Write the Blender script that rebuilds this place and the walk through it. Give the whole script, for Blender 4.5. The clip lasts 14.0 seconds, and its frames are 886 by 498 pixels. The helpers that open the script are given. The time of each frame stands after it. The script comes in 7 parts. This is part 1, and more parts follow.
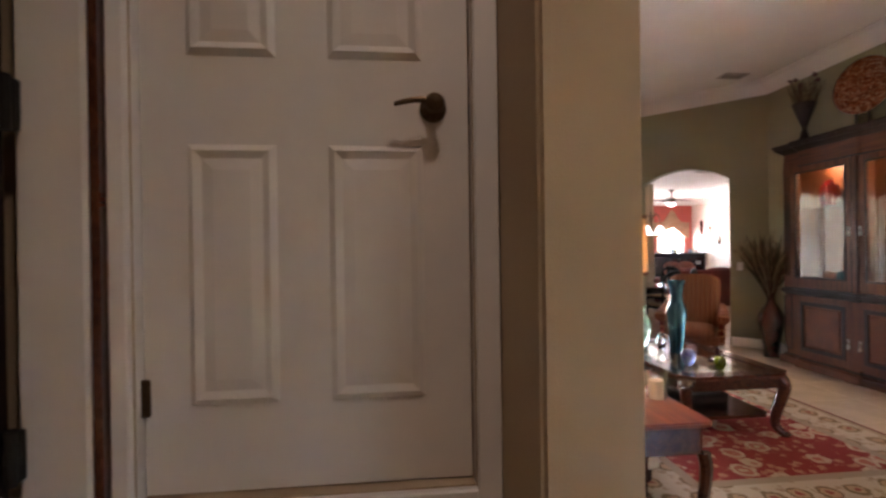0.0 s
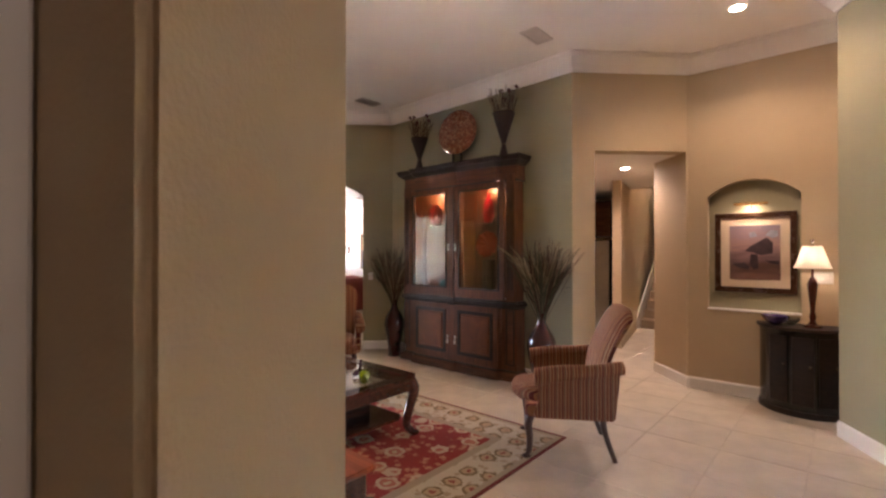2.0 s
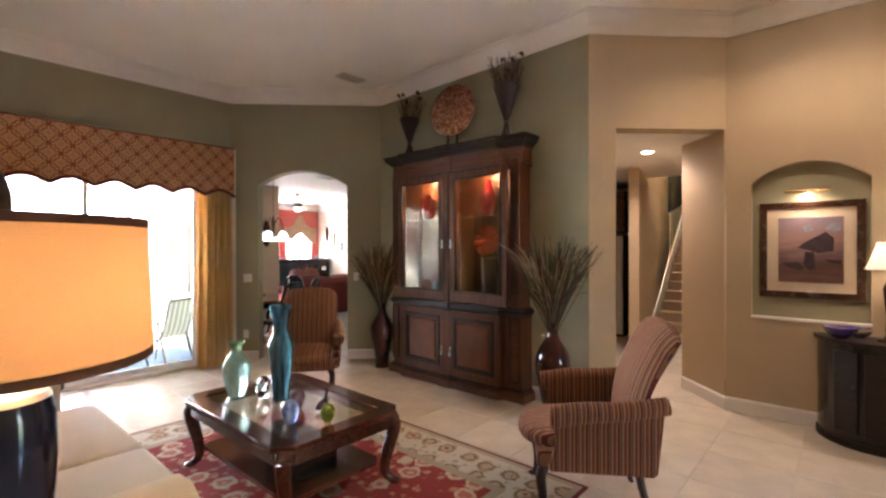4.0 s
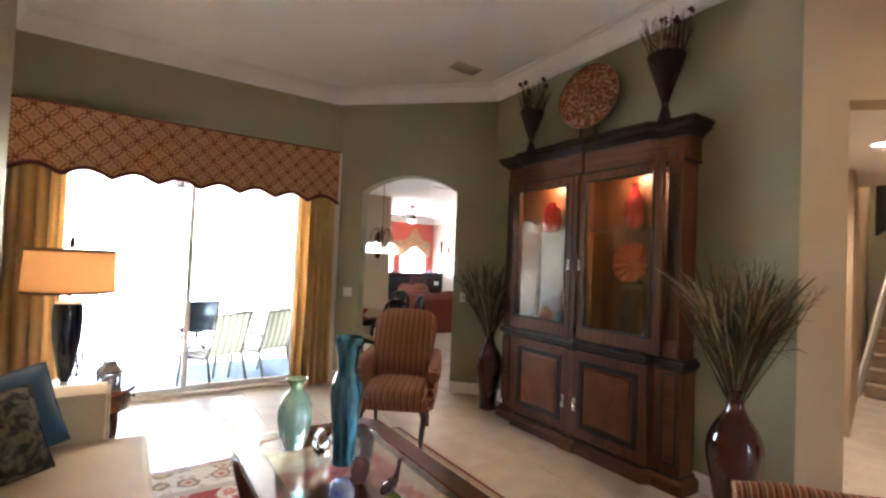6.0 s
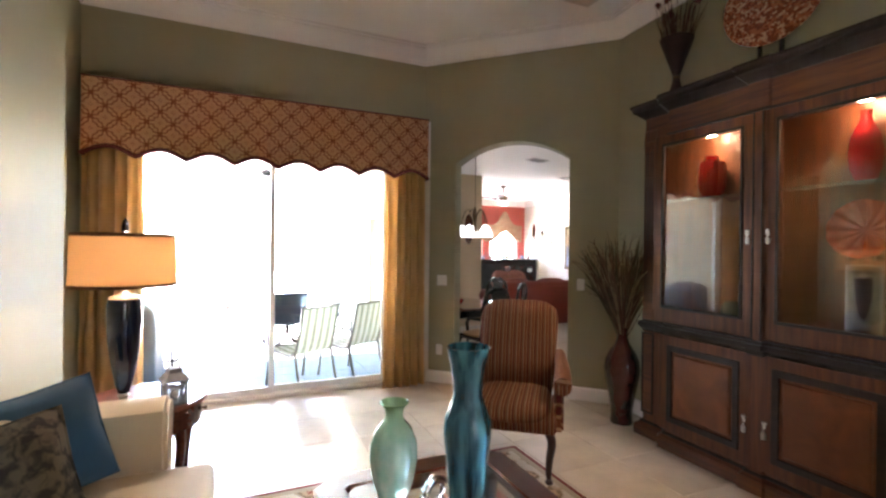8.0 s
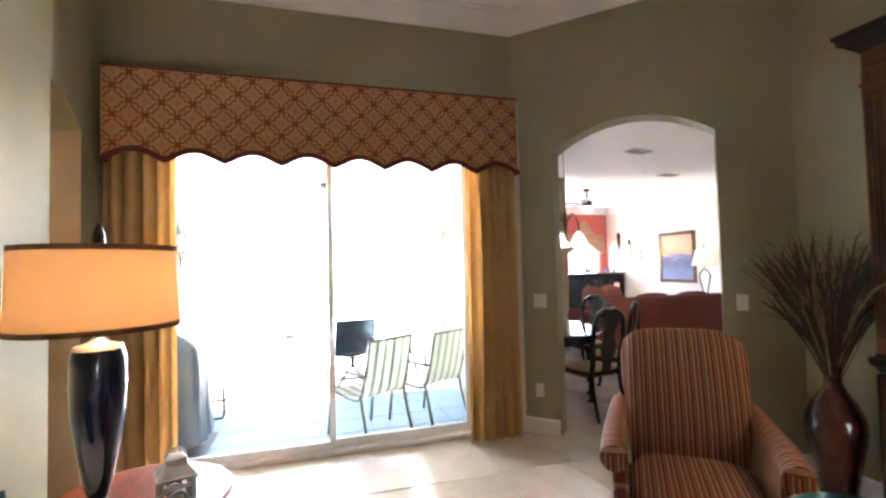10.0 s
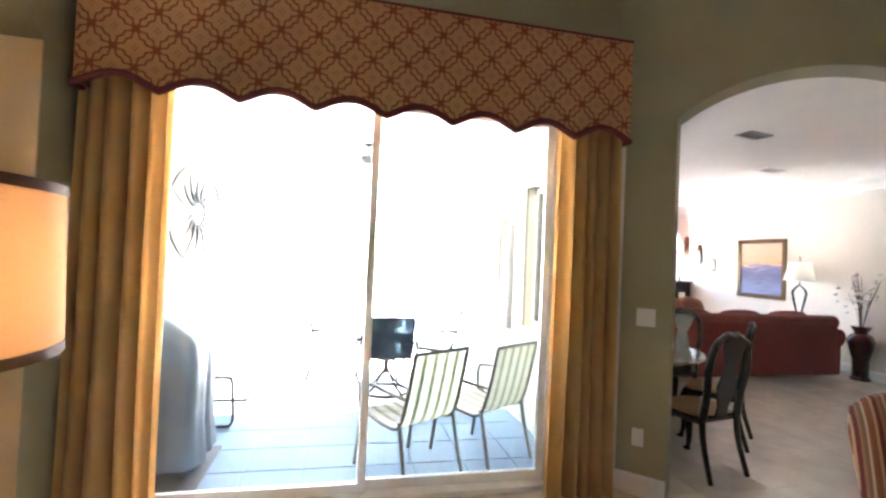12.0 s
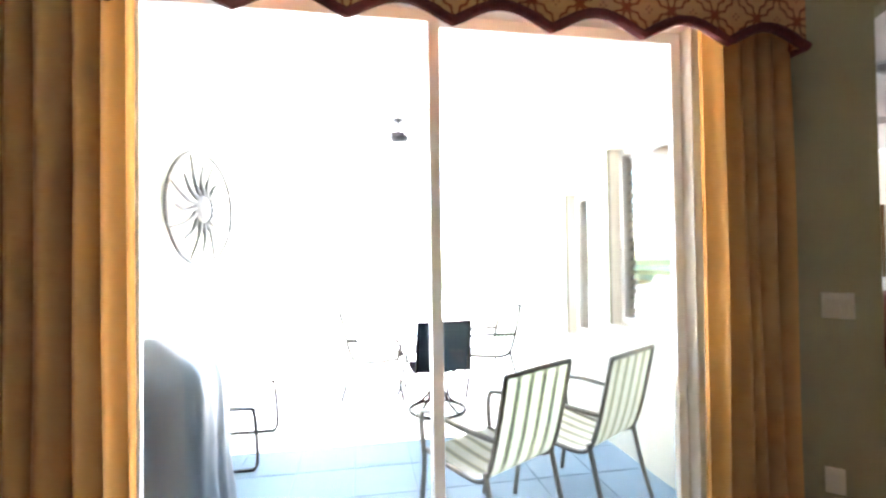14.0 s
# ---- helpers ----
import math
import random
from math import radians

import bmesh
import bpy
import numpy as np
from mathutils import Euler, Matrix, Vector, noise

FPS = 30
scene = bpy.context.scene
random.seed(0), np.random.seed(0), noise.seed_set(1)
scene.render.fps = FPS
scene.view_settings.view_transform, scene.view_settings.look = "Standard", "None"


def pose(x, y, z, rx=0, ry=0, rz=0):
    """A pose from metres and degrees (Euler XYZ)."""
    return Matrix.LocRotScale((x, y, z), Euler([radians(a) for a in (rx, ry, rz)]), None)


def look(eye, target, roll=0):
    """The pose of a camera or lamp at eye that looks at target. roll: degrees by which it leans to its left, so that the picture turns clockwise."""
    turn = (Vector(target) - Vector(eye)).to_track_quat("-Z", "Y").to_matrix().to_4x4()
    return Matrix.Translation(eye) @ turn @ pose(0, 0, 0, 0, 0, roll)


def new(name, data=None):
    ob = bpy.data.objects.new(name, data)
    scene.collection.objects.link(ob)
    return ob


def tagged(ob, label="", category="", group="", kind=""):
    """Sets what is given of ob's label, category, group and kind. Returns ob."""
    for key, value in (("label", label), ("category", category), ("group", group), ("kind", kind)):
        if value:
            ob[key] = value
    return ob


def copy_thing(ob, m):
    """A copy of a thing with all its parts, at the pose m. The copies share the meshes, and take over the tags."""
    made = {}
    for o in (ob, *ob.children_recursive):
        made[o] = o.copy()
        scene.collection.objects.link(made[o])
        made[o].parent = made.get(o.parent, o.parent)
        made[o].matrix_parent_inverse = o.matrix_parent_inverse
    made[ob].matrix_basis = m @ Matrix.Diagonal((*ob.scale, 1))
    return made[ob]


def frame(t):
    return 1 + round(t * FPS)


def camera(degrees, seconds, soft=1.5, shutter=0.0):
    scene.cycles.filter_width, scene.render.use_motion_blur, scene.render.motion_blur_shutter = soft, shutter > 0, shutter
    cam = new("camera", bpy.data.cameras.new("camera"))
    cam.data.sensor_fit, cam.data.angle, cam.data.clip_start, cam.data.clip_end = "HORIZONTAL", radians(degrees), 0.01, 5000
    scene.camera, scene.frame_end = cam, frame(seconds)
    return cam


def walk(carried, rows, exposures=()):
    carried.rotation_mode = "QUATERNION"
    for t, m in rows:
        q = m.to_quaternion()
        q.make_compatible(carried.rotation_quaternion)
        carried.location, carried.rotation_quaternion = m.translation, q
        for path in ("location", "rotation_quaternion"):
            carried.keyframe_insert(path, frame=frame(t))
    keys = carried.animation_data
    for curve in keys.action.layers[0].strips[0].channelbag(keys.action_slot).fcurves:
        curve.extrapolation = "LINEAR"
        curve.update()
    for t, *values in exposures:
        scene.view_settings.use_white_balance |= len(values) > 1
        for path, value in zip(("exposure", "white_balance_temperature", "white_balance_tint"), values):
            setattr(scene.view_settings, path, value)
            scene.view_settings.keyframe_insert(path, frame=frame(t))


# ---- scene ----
cam = camera(87.8, 14.0, soft=2.5, shutter=0.3)
PATH = [
    (0, (0.166, 0.293, 1.558), (0.365, 2.283, 1.55), -0.8),
    (0.5, (0.186, 0.384, 1.586), (0.721, 2.311, 1.594), -1.1),
    (1, (0.2, 0.512, 1.608), (1.074, 2.311, 1.614), -0.6),
    (1.5, (0.239, 0.642, 1.63), (1.466, 2.222, 1.64), -0.2),
    (2, (0.344, 0.812, 1.612), (1.849, 2.129, 1.623), -0.0),
    (4.5, (1.267, 1.45, 1.641), (2.761, 2.779, 1.621), -0.3),
    (5, (1.458, 1.619, 1.628), (2.835, 3.069, 1.656), 0.3),
    (5.5, (1.613, 1.819, 1.638), (2.859, 3.383, 1.696), 1.5),
    (6, (1.785, 2.029, 1.651), (2.904, 3.686, 1.705), 2.4),
    (6.5, (1.903, 2.217, 1.64), (2.926, 3.935, 1.68), 2.8),
    (7, (1.958, 2.468, 1.609), (2.905, 4.23, 1.622), 2.9),
    (7.5, (1.994, 2.686, 1.587), (2.868, 4.485, 1.578), 2.0),
    (10, (2.169, 4.033, 1.532), (2.731, 5.951, 1.607), -1.4),
    (10.5, (2.18, 4.295, 1.519), (2.673, 6.231, 1.606), -0.1),
    (11, (2.176, 4.575, 1.534), (2.622, 6.523, 1.617), 1.5),
    (11.5, (2.17, 4.812, 1.544), (2.602, 6.764, 1.61), 2.5),
    (12, (2.168, 5.075, 1.532), (2.594, 7.029, 1.575), 2.5),
    (12.5, (2.161, 5.306, 1.509), (2.576, 7.262, 1.539), 1.8),
    (13, (2.107, 5.558, 1.495), (2.505, 7.518, 1.512), 1.1),
    (13.5, (2.06, 5.805, 1.48), (2.437, 7.769, 1.498), 0.1),
    (14, (2.033, 6.041, 1.444), (2.375, 8.011, 1.48), -0.8),
]
walk(cam, [(t, look(eye, target, roll)) for t, eye, target, roll in PATH],
     exposures=[(0, 5.3, 6450, 29), (2.2, 5.55, 6400, 28), (4.3, 5.65, 6150, 20), (7.0, 5.65, 5950, 17), (10, 5.65, 5900, 16), (14, 5.45, 5900, 14)])

# ---- light ----
world = bpy.data.worlds.new("sky")
scene.world = world
world.use_nodes = True
nt = world.node_tree
sky = nt.nodes.new("ShaderNodeTexSky")
sky.sky_type = "NISHITA"
sky.sun_disc = False
sky.sun_elevation = radians(57)
sky.sun_rotation = radians(346)
nt.links.new(sky.outputs[0], nt.nodes["Background"].inputs[0])
nt.nodes["Background"].inputs[1].default_value = 0.15

sun_data = bpy.data.lights.new("sun", "SUN")
sun_data.energy, sun_data.angle, sun_data.color = 5.0, radians(0.5), (1.0, 0.95, 0.88)
sun = new("sun", sun_data)
sun.matrix_world = look((0.25, 1.0, 1.6), (0, 0, 0))


def lamp(kind, name, place, energy, colour, target=None, radius=0.05, spot=100, size=None):
    d = bpy.data.lights.new(name, kind)
    d.energy, d.color = energy, colour
    if kind == "SPOT":
        d.spot_size, d.spot_blend, d.shadow_soft_size = radians(spot), 0.6, radius
    elif kind == "AREA":
        d.shape = "RECTANGLE"
        d.size, d.size_y = size
    else:
        d.shadow_soft_size = radius
    o = new(name, d)
    o.matrix_world = look(place, target) if target else pose(*place)
    return o


WARM = (1.0, 0.79, 0.55)
lamp("SPOT", "ceiling_downlight_bulb", (5.40, 1.57, 3.86), 1.5, (1, 0.74, 0.47), (5.4, 1.57, 0), 0.06, 140)
# Unseen stairwell lamp, added to brighten the stairs.
lamp("SPOT", "stair_fill_bulb", (11.6, 3.7, 5.98), 6, (1, 0.78, 0.55), (11.6, 3.7, 0), 0.05, 150)
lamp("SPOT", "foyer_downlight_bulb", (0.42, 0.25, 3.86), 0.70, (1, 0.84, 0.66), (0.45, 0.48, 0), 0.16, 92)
lamp("SPOT", "hall_downlight_bulb", (7.0, 3.18, 2.79), 3.2, (1, 0.80, 0.62), (7.0, 3.18, 0), 0.05, 150)


# ---- materials ----
def material(name, colour, rough=0.6, metal=0.0, var=0.12, scale=6.0, bump=0.0, bump_scale=60.0, coat=0.0, second=None,
             transmission=0.0, ior=1.45, emit=None, emit_strength=0.0, sheen=0.0, island=0.0):
    m = bpy.data.materials.new(name)
    m.use_nodes = True
    t = m.node_tree
    b = t.nodes["Principled BSDF"]
    tc = t.nodes.new("ShaderNodeTexCoord")
    n1 = t.nodes.new("ShaderNodeTexNoise")
    n1.inputs["Scale"].default_value, n1.inputs["Detail"].default_value = scale, 5
    n2 = t.nodes.new("ShaderNodeTexNoise")
    n2.inputs["Scale"].default_value, n2.inputs["Detail"].default_value = scale * 9, 3
    t.links.new(tc.outputs["Object"], n1.inputs["Vector"])
    t.links.new(tc.outputs["Object"], n2.inputs["Vector"])
    mix = t.nodes.new("ShaderNodeMix")
    mix.data_type = "RGBA"
    dark = second or tuple(c * (1 - var) for c in colour)
    light = colour if second else tuple(min(1, c * (1 + var)) for c in colour)
    mix.inputs[6].default_value, mix.inputs[7].default_value = (*dark, 1), (*light, 1)
    add = t.nodes.new("ShaderNodeMath")
    add.operation = "MULTIPLY_ADD"
    add.inputs[1].default_value = 0.35
    t.links.new(n2.outputs[0], add.inputs[0])
    sub = t.nodes.new("ShaderNodeMath")
    sub.operation = "MULTIPLY_ADD"
    sub.inputs[1].default_value, sub.inputs[2].default_value = 1.7, -0.52
    t.links.new(n1.outputs[0], sub.inputs[0])
    t.links.new(sub.outputs[0], add.inputs[2])
    add.use_clamp = True
    t.links.new(add.outputs[0], mix.inputs[0])
    out = mix.outputs[2]
    if island:
        oi = t.nodes.new("ShaderNodeObjectInfo")
        hs = t.nodes.new("ShaderNodeHueSaturation")
        mr = t.nodes.new("ShaderNodeMapRange")
        mr.inputs[3].default_value, mr.inputs[4].default_value = 1 - island, 1 + island
        t.links.new(oi.outputs["Random"], mr.inputs[0])
        t.links.new(mr.outputs[0], hs.inputs["Value"])
        t.links.new(out, hs.inputs["Color"])
        out = hs.outputs[0]
    t.links.new(out, b.inputs["Base Color"])
    rr = t.nodes.new("ShaderNodeMapRange")
    rr.inputs[3].default_value, rr.inputs[4].default_value = max(0.02, rough - 0.06), min(1, rough + 0.08)
    t.links.new(n1.outputs[0], rr.inputs[0])
    t.links.new(rr.outputs[0], b.inputs["Roughness"])
    b.inputs["Metallic"].default_value = metal
    b.inputs["Coat Weight"].default_value = coat
    b.inputs["Coat Roughness"].default_value = 0.12
    b.inputs["Transmission Weight"].default_value = transmission
    b.inputs["IOR"].default_value = ior
    if sheen:
        b.inputs["Sheen Weight"].default_value = sheen
    if emit:
        b.inputs["Emission Color"].default_value = (*emit, 1)
        b.inputs["Emission Strength"].default_value = emit_strength
    if bump:
        n3 = t.nodes.new("ShaderNodeTexNoise")
        n3.inputs["Scale"].default_value, n3.inputs["Detail"].default_value = bump_scale, 4
        t.links.new(tc.outputs["Object"], n3.inputs["Vector"])
        bp = t.nodes.new("ShaderNodeBump")
        bp.inputs["Strength"].default_value, bp.inputs["Distance"].default_value = bump, 0.004
        t.links.new(n3.outputs[0], bp.inputs["Height"])
        t.links.new(bp.outputs[0], b.inputs["Normal"])
    return m


def matt(m):
    """A dull powder-coated or woven surface with hardly any sheen."""
    m.node_tree.nodes["Principled BSDF"].inputs["Specular IOR Level"].default_value = 0.08
    return m


def grain(m, colour, dark, scale=3.0, stretch=(1, 1, 12), amount=0.7):
    """Turn the base colour into streaked wood grain along one axis."""
    t = m.node_tree
    b = t.nodes["Principled BSDF"]
    tc = t.nodes.new("ShaderNodeTexCoord")
    mp = t.nodes.new("ShaderNodeMapping")
    mp.inputs["Scale"].default_value = tuple(12 / s for s in stretch)
    n = t.nodes.new("ShaderNodeTexNoise")
    n.inputs["Scale"].default_value, n.inputs["Detail"].default_value, n.inputs["Distortion"].default_value = scale, 8, 0.6
    t.links.new(tc.outputs["Object"], mp.inputs[0])
    t.links.new(mp.outputs[0], n.inputs["Vector"])
    r = t.nodes.new("ShaderNodeValToRGB")
    r.color_ramp.elements[0].position, r.color_ramp.elements[1].position = 0.5 - amount / 4, 0.5 + amount / 4
    r.color_ramp.elements[0].color, r.color_ramp.elements[1].color = (*dark, 1), (*colour, 1)
    t.links.new(n.outputs[0], r.inputs[0])
    t.links.new(r.outputs[0], b.inputs["Base Color"])
    return m


SAGE = material("sage_wall_paint", (0.335, 0.308, 0.198), 0.62, var=0.05, scale=1.5, bump=0.25, bump_scale=140)
TAN = material("tan_wall_paint", (0.50, 0.385, 0.25), 0.62, var=0.05, scale=1.5, bump=0.25, bump_scale=140)
CREAM = material("cream_wall_paint", (0.72, 0.66, 0.58), 0.65, var=0.04, scale=1.5, bump=0.2, bump_scale=140)
CORAL = material("coral_red_wall_paint", (0.55, 0.12, 0.09), 0.65, var=0.05, scale=1.5, bump=0.2, bump_scale=140)
CEIL = material("ceiling_paint", (0.87, 0.84, 0.80), 0.8, var=0.03, scale=2, bump=0.35, bump_scale=90)
WHITE = material("white_trim_paint", (0.82, 0.79, 0.76), 0.38, var=0.03, scale=3)
DOORW = material("white_door_paint", (0.74, 0.70, 0.66), 0.3, var=0.04, scale=3, bump=0.08, bump_scale=40)
TILE = material("beige_floor_tile", (0.64, 0.56, 0.46), 0.22, var=0.14, scale=4, bump=0.06, bump_scale=25, island=0.05)
GROUT = material("grout", (0.55, 0.475, 0.385), 0.85, var=0.12, scale=20)
STUCCO = material("exterior_stucco", (0.34, 0.33, 0.27), 0.9, var=0.06, scale=4, bump=0.4, bump_scale=80)
PATIO = material("patio_stone", (0.085, 0.14, 0.185), 0.75, var=0.14, scale=3, bump=0.2, bump_scale=30, island=0.06)
GRASS = material("lawn", (0.08, 0.13, 0.04), 0.9, var=0.3, scale=2, bump=0.5, bump_scale=40)
WOOD = grain(material("cherry_wood", (0.2, 0.07, 0.025), 0.48, coat=0.05, bump=0.05), (0.14, 0.040, 0.010), (0.060, 0.016, 0.005), 2.5, (1, 1, 14))
PANELW = grain(material("cherry_burl_panel", (0.2, 0.07, 0.025), 0.44, coat=0.06, bump=0.05), (0.20, 0.060, 0.015), (0.11, 0.030, 0.008), 1.2, (1, 3, 3))
WOODH = grain(material("cherry_wood_across", (0.2, 0.07, 0.025), 0.48, coat=0.05, bump=0.05), (0.14, 0.040, 0.010), (0.060, 0.016, 0.005), 2.5, (1, 14, 1))
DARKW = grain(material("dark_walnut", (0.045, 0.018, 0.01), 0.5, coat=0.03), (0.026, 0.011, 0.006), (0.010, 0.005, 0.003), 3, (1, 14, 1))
MAHOG = grain(material("mahogany", (0.08, 0.022, 0.012), 0.2, coat=0.5), (0.10, 0.028, 0.014), (0.045, 0.013, 0.008), 3, (1, 14, 1))
BLACKW = material("black_lacquer", (0.012, 0.010, 0.010), 0.22, var=0.2, coat=0.4)
BRASS = material("aged_bronze", (0.10, 0.065, 0.035), 0.35, metal=0.9, var=0.2)
SILVER = material("pewter_metal", (0.55, 0.52, 0.48), 0.28, metal=1.0, var=0.1)
BLACKM = material("black_iron", (0.015, 0.014, 0.013), 0.45, metal=0.4, var=0.2)
PLASTIC = material("white_plastic", (0.75, 0.72, 0.66), 0.4, var=0.02)
GREYM = material("grey_vent_metal", (0.62, 0.58, 0.54), 0.5, var=0.08)
CARPET = material("stair_carpet", (0.42, 0.32, 0.22), 0.95, var=0.1, scale=10, bump=0.6, bump_scale=200)


# ---- mesh helpers ----
def thing(name, label, category, place=(0, 0, 0), turn=0.0, group="", kind=""):
    e = new(name)
    e.matrix_basis = pose(*place, 0, 0, turn)
    e.empty_display_size = 0.1
    return tagged(e, label, category, group, kind)


def part(name, bm, mat, parent=None, label="", smooth=False):
    me = bpy.data.meshes.new(name)
    bm.normal_update()
    bm.to_mesh(me)
    bm.free()
    for mm in (mat if isinstance(mat, (list, tuple)) else [mat]):
        me.materials.append(mm)
    if smooth:
        for p in me.polygons:
            p.use_smooth = True
        me.set_sharp_from_angle(angle=radians(38))
    o = new(name, me)
    if parent:
        o.parent = parent
    if label:
        tagged(o, label)
    return o


def structure(name, bm, mat, label, category, smooth=False):
    return tagged(part(name, bm, mat, None, "", smooth), label, category, kind="structure")


def box(bm, x0, x1, y0, y1, z0, z1, bevel=0.0, m=None, seg=1):
    r = bmesh.ops.create_cube(bm, size=1.0)
    vs = r["verts"]
    bmesh.ops.scale(bm, vec=(x1 - x0, y1 - y0, z1 - z0), verts=vs)
    bmesh.ops.translate(bm, vec=((x0 + x1) / 2, (y0 + y1) / 2, (z0 + z1) / 2), verts=vs)
    if m is not None:
        bmesh.ops.transform(bm, matrix=m, verts=vs)
    if bevel:
        es = list({e for v in vs for e in v.link_edges})
        bmesh.ops.bevel(bm, geom=es, offset=bevel, segments=seg, affect="EDGES", profile=0.5)
    return bm


def ring(bm, axis, d0, d1, u0, u1, z0, z1, wu, wz0, wz1=None):
    """A rectangular frame in one piece. axis 0: it faces x, with u along y; axis 1: it faces y, with u along x."""
    wz1 = wz0 if wz1 is None else wz1
    out, inn = ((u0, z0), (u1, z0), (u1, z1), (u0, z1)), ((u0 + wu, z0 + wz0), (u1 - wu, z0 + wz0), (u1 - wu, z1 - wz1), (u0 + wu, z1 - wz1))
    V = {}
    for k, pts in ((0, out), (1, inn)):
        for d in (d0, d1):
            V[k, d] = [bm.verts.new((d, u, z) if axis == 0 else (u, d, z)) for u, z in pts]
    fs = []
    for i in range(4):
        j = (i + 1) % 4
        for d in (d0, d1):
            fs.append(bm.faces.new((V[0, d][i], V[0, d][j], V[1, d][j], V[1, d][i])))
        for k in (0, 1):
            fs.append(bm.faces.new((V[k, d0][i], V[k, d0][j], V[k, d1][j], V[k, d1][i])))
    bmesh.ops.recalc_face_normals(bm, faces=fs)
    es = list({e for f in fs for e in f.edges if len(e.link_faces) == 2 and e.calc_face_angle() > 0.5})
    bmesh.ops.bevel(bm, geom=es, offset=0.003, segments=1, affect="EDGES")
    return bm


def boxes(*specs, bevel=0.0):
    bm = bmesh.new()
    for s in specs:
        box(bm, *s, bevel=bevel)
    return bm


def poly(bm, pts, m, depth):
    """Extrude an outline in the local xy plane along local z by depth, placed by m."""
    a = [bm.verts.new(m @ Vector((x, y, 0))) for x, y in pts]
    b = [bm.verts.new(m @ Vector((x, y, depth))) for x, y in pts]
    n = len(pts)
    bm.faces.new(a[::-1])
    bm.faces.new(b)
    for i in range(n):
        j = (i + 1) % n
        bm.faces.new((a[i], a[j], b[j], b[i]))
    bmesh.ops.recalc_face_normals(bm, faces=bm.faces)
    return bm


def lathe(bm, profile, seg=28, m=Matrix(), close=True, flutes=0, depth=0.0):
    rings = []
    for r, z in profile:
        ring = []
        for i in range(seg):
            a = 2 * math.pi * i / seg
            rr = max(r, 1e-4) * (1 + depth * math.cos(flutes * a) if flutes else 1)
            ring.append(bm.verts.new(m @ Vector((rr * math.cos(a), rr * math.sin(a), z))))
        rings.append(ring)
    for a, b in zip(rings, rings[1:]):
        for i in range(seg):
            j = (i + 1) % seg
            bm.faces.new((a[i], a[j], b[j], b[i]))
    if close:
        bm.faces.new(rings[0][::-1])
        bm.faces.new(rings[-1])
    return bm


def tube(bm, pts, r0, r1=None, seg=8, m=Matrix(), cap=True):
    r1 = r0 if r1 is None else r1
    pts = [Vector(p) for p in pts]
    rings = []
    for i, p in enumerate(pts):
        d = (pts[min(i + 1, len(pts) - 1)] - pts[max(i - 1, 0)]).normalized()
        up = Vector((0, 0, 1)) if abs(d.z) < 0.9 else Vector((1, 0, 0))
        s = d.cross(up).normalized()
        u = s.cross(d)
        r = r0 + (r1 - r0) * i / max(1, len(pts) - 1)
        rings.append([bm.verts.new(m @ (p + r * (math.cos(2 * math.pi * k / seg) * s + math.sin(2 * math.pi * k / seg) * u))) for k in range(seg)])
    for a, b in zip(rings, rings[1:]):
        for k in range(seg):
            j = (k + 1) % seg
            bm.faces.new((a[k], a[j], b[j], b[k]))
    if cap:
        bm.faces.new(rings[0][::-1])
        bm.faces.new(rings[-1])
    return bm


def curve_pts(ctrl, n=8):
    """Points of a smooth curve through control points."""
    c = [Vector(p) for p in ctrl]
    c = [2 * c[0] - c[1]] + c + [2 * c[-1] - c[-2]]
    out = []
    for i in range(1, len(c) - 2):
        for k in range(n):
            t = k / n
            out.append(0.5 * (2 * c[i] + (c[i + 1] - c[i - 1]) * t + (2 * c[i - 1] - 5 * c[i] + 4 * c[i + 1] - c[i + 2]) * t * t
                              + (3 * c[i] - c[i - 1] - 3 * c[i + 1] + c[i + 2]) * t ** 3))
    out.append(c[-2])
    return out


def blob(bm, sx, sy, sz, m=Matrix(), u=16, v=10, power=2.0):
    """A cushion-like rounded solid; a higher power makes it squarer."""
    r = bmesh.ops.create_uvsphere(bm, u_segments=u, v_segments=v, radius=1.0)
    for w in r["verts"]:
        p = w.co
        n = (abs(p.x) ** power + abs(p.y) ** power + abs(p.z) ** power) ** (1 / power)
        p /= max(n, 1e-6)
        w.co = m @ Vector((p.x * sx, p.y * sy, p.z * sz))
    return bm


def arc_pts(u0, u1, spring, top, n=18):
    """Points of a flat arch from u0 to u1."""
    w, h = (u1 - u0) / 2, top - spring
    R = (w * w + h * h) / (2 * h)
    c = (u0 + u1) / 2
    a0 = math.asin(w / R)
    return [(c + R * math.sin(-a0 + 2 * a0 * i / n), top - R + R * math.cos(-a0 + 2 * a0 * i / n)) for i in range(n + 1)]


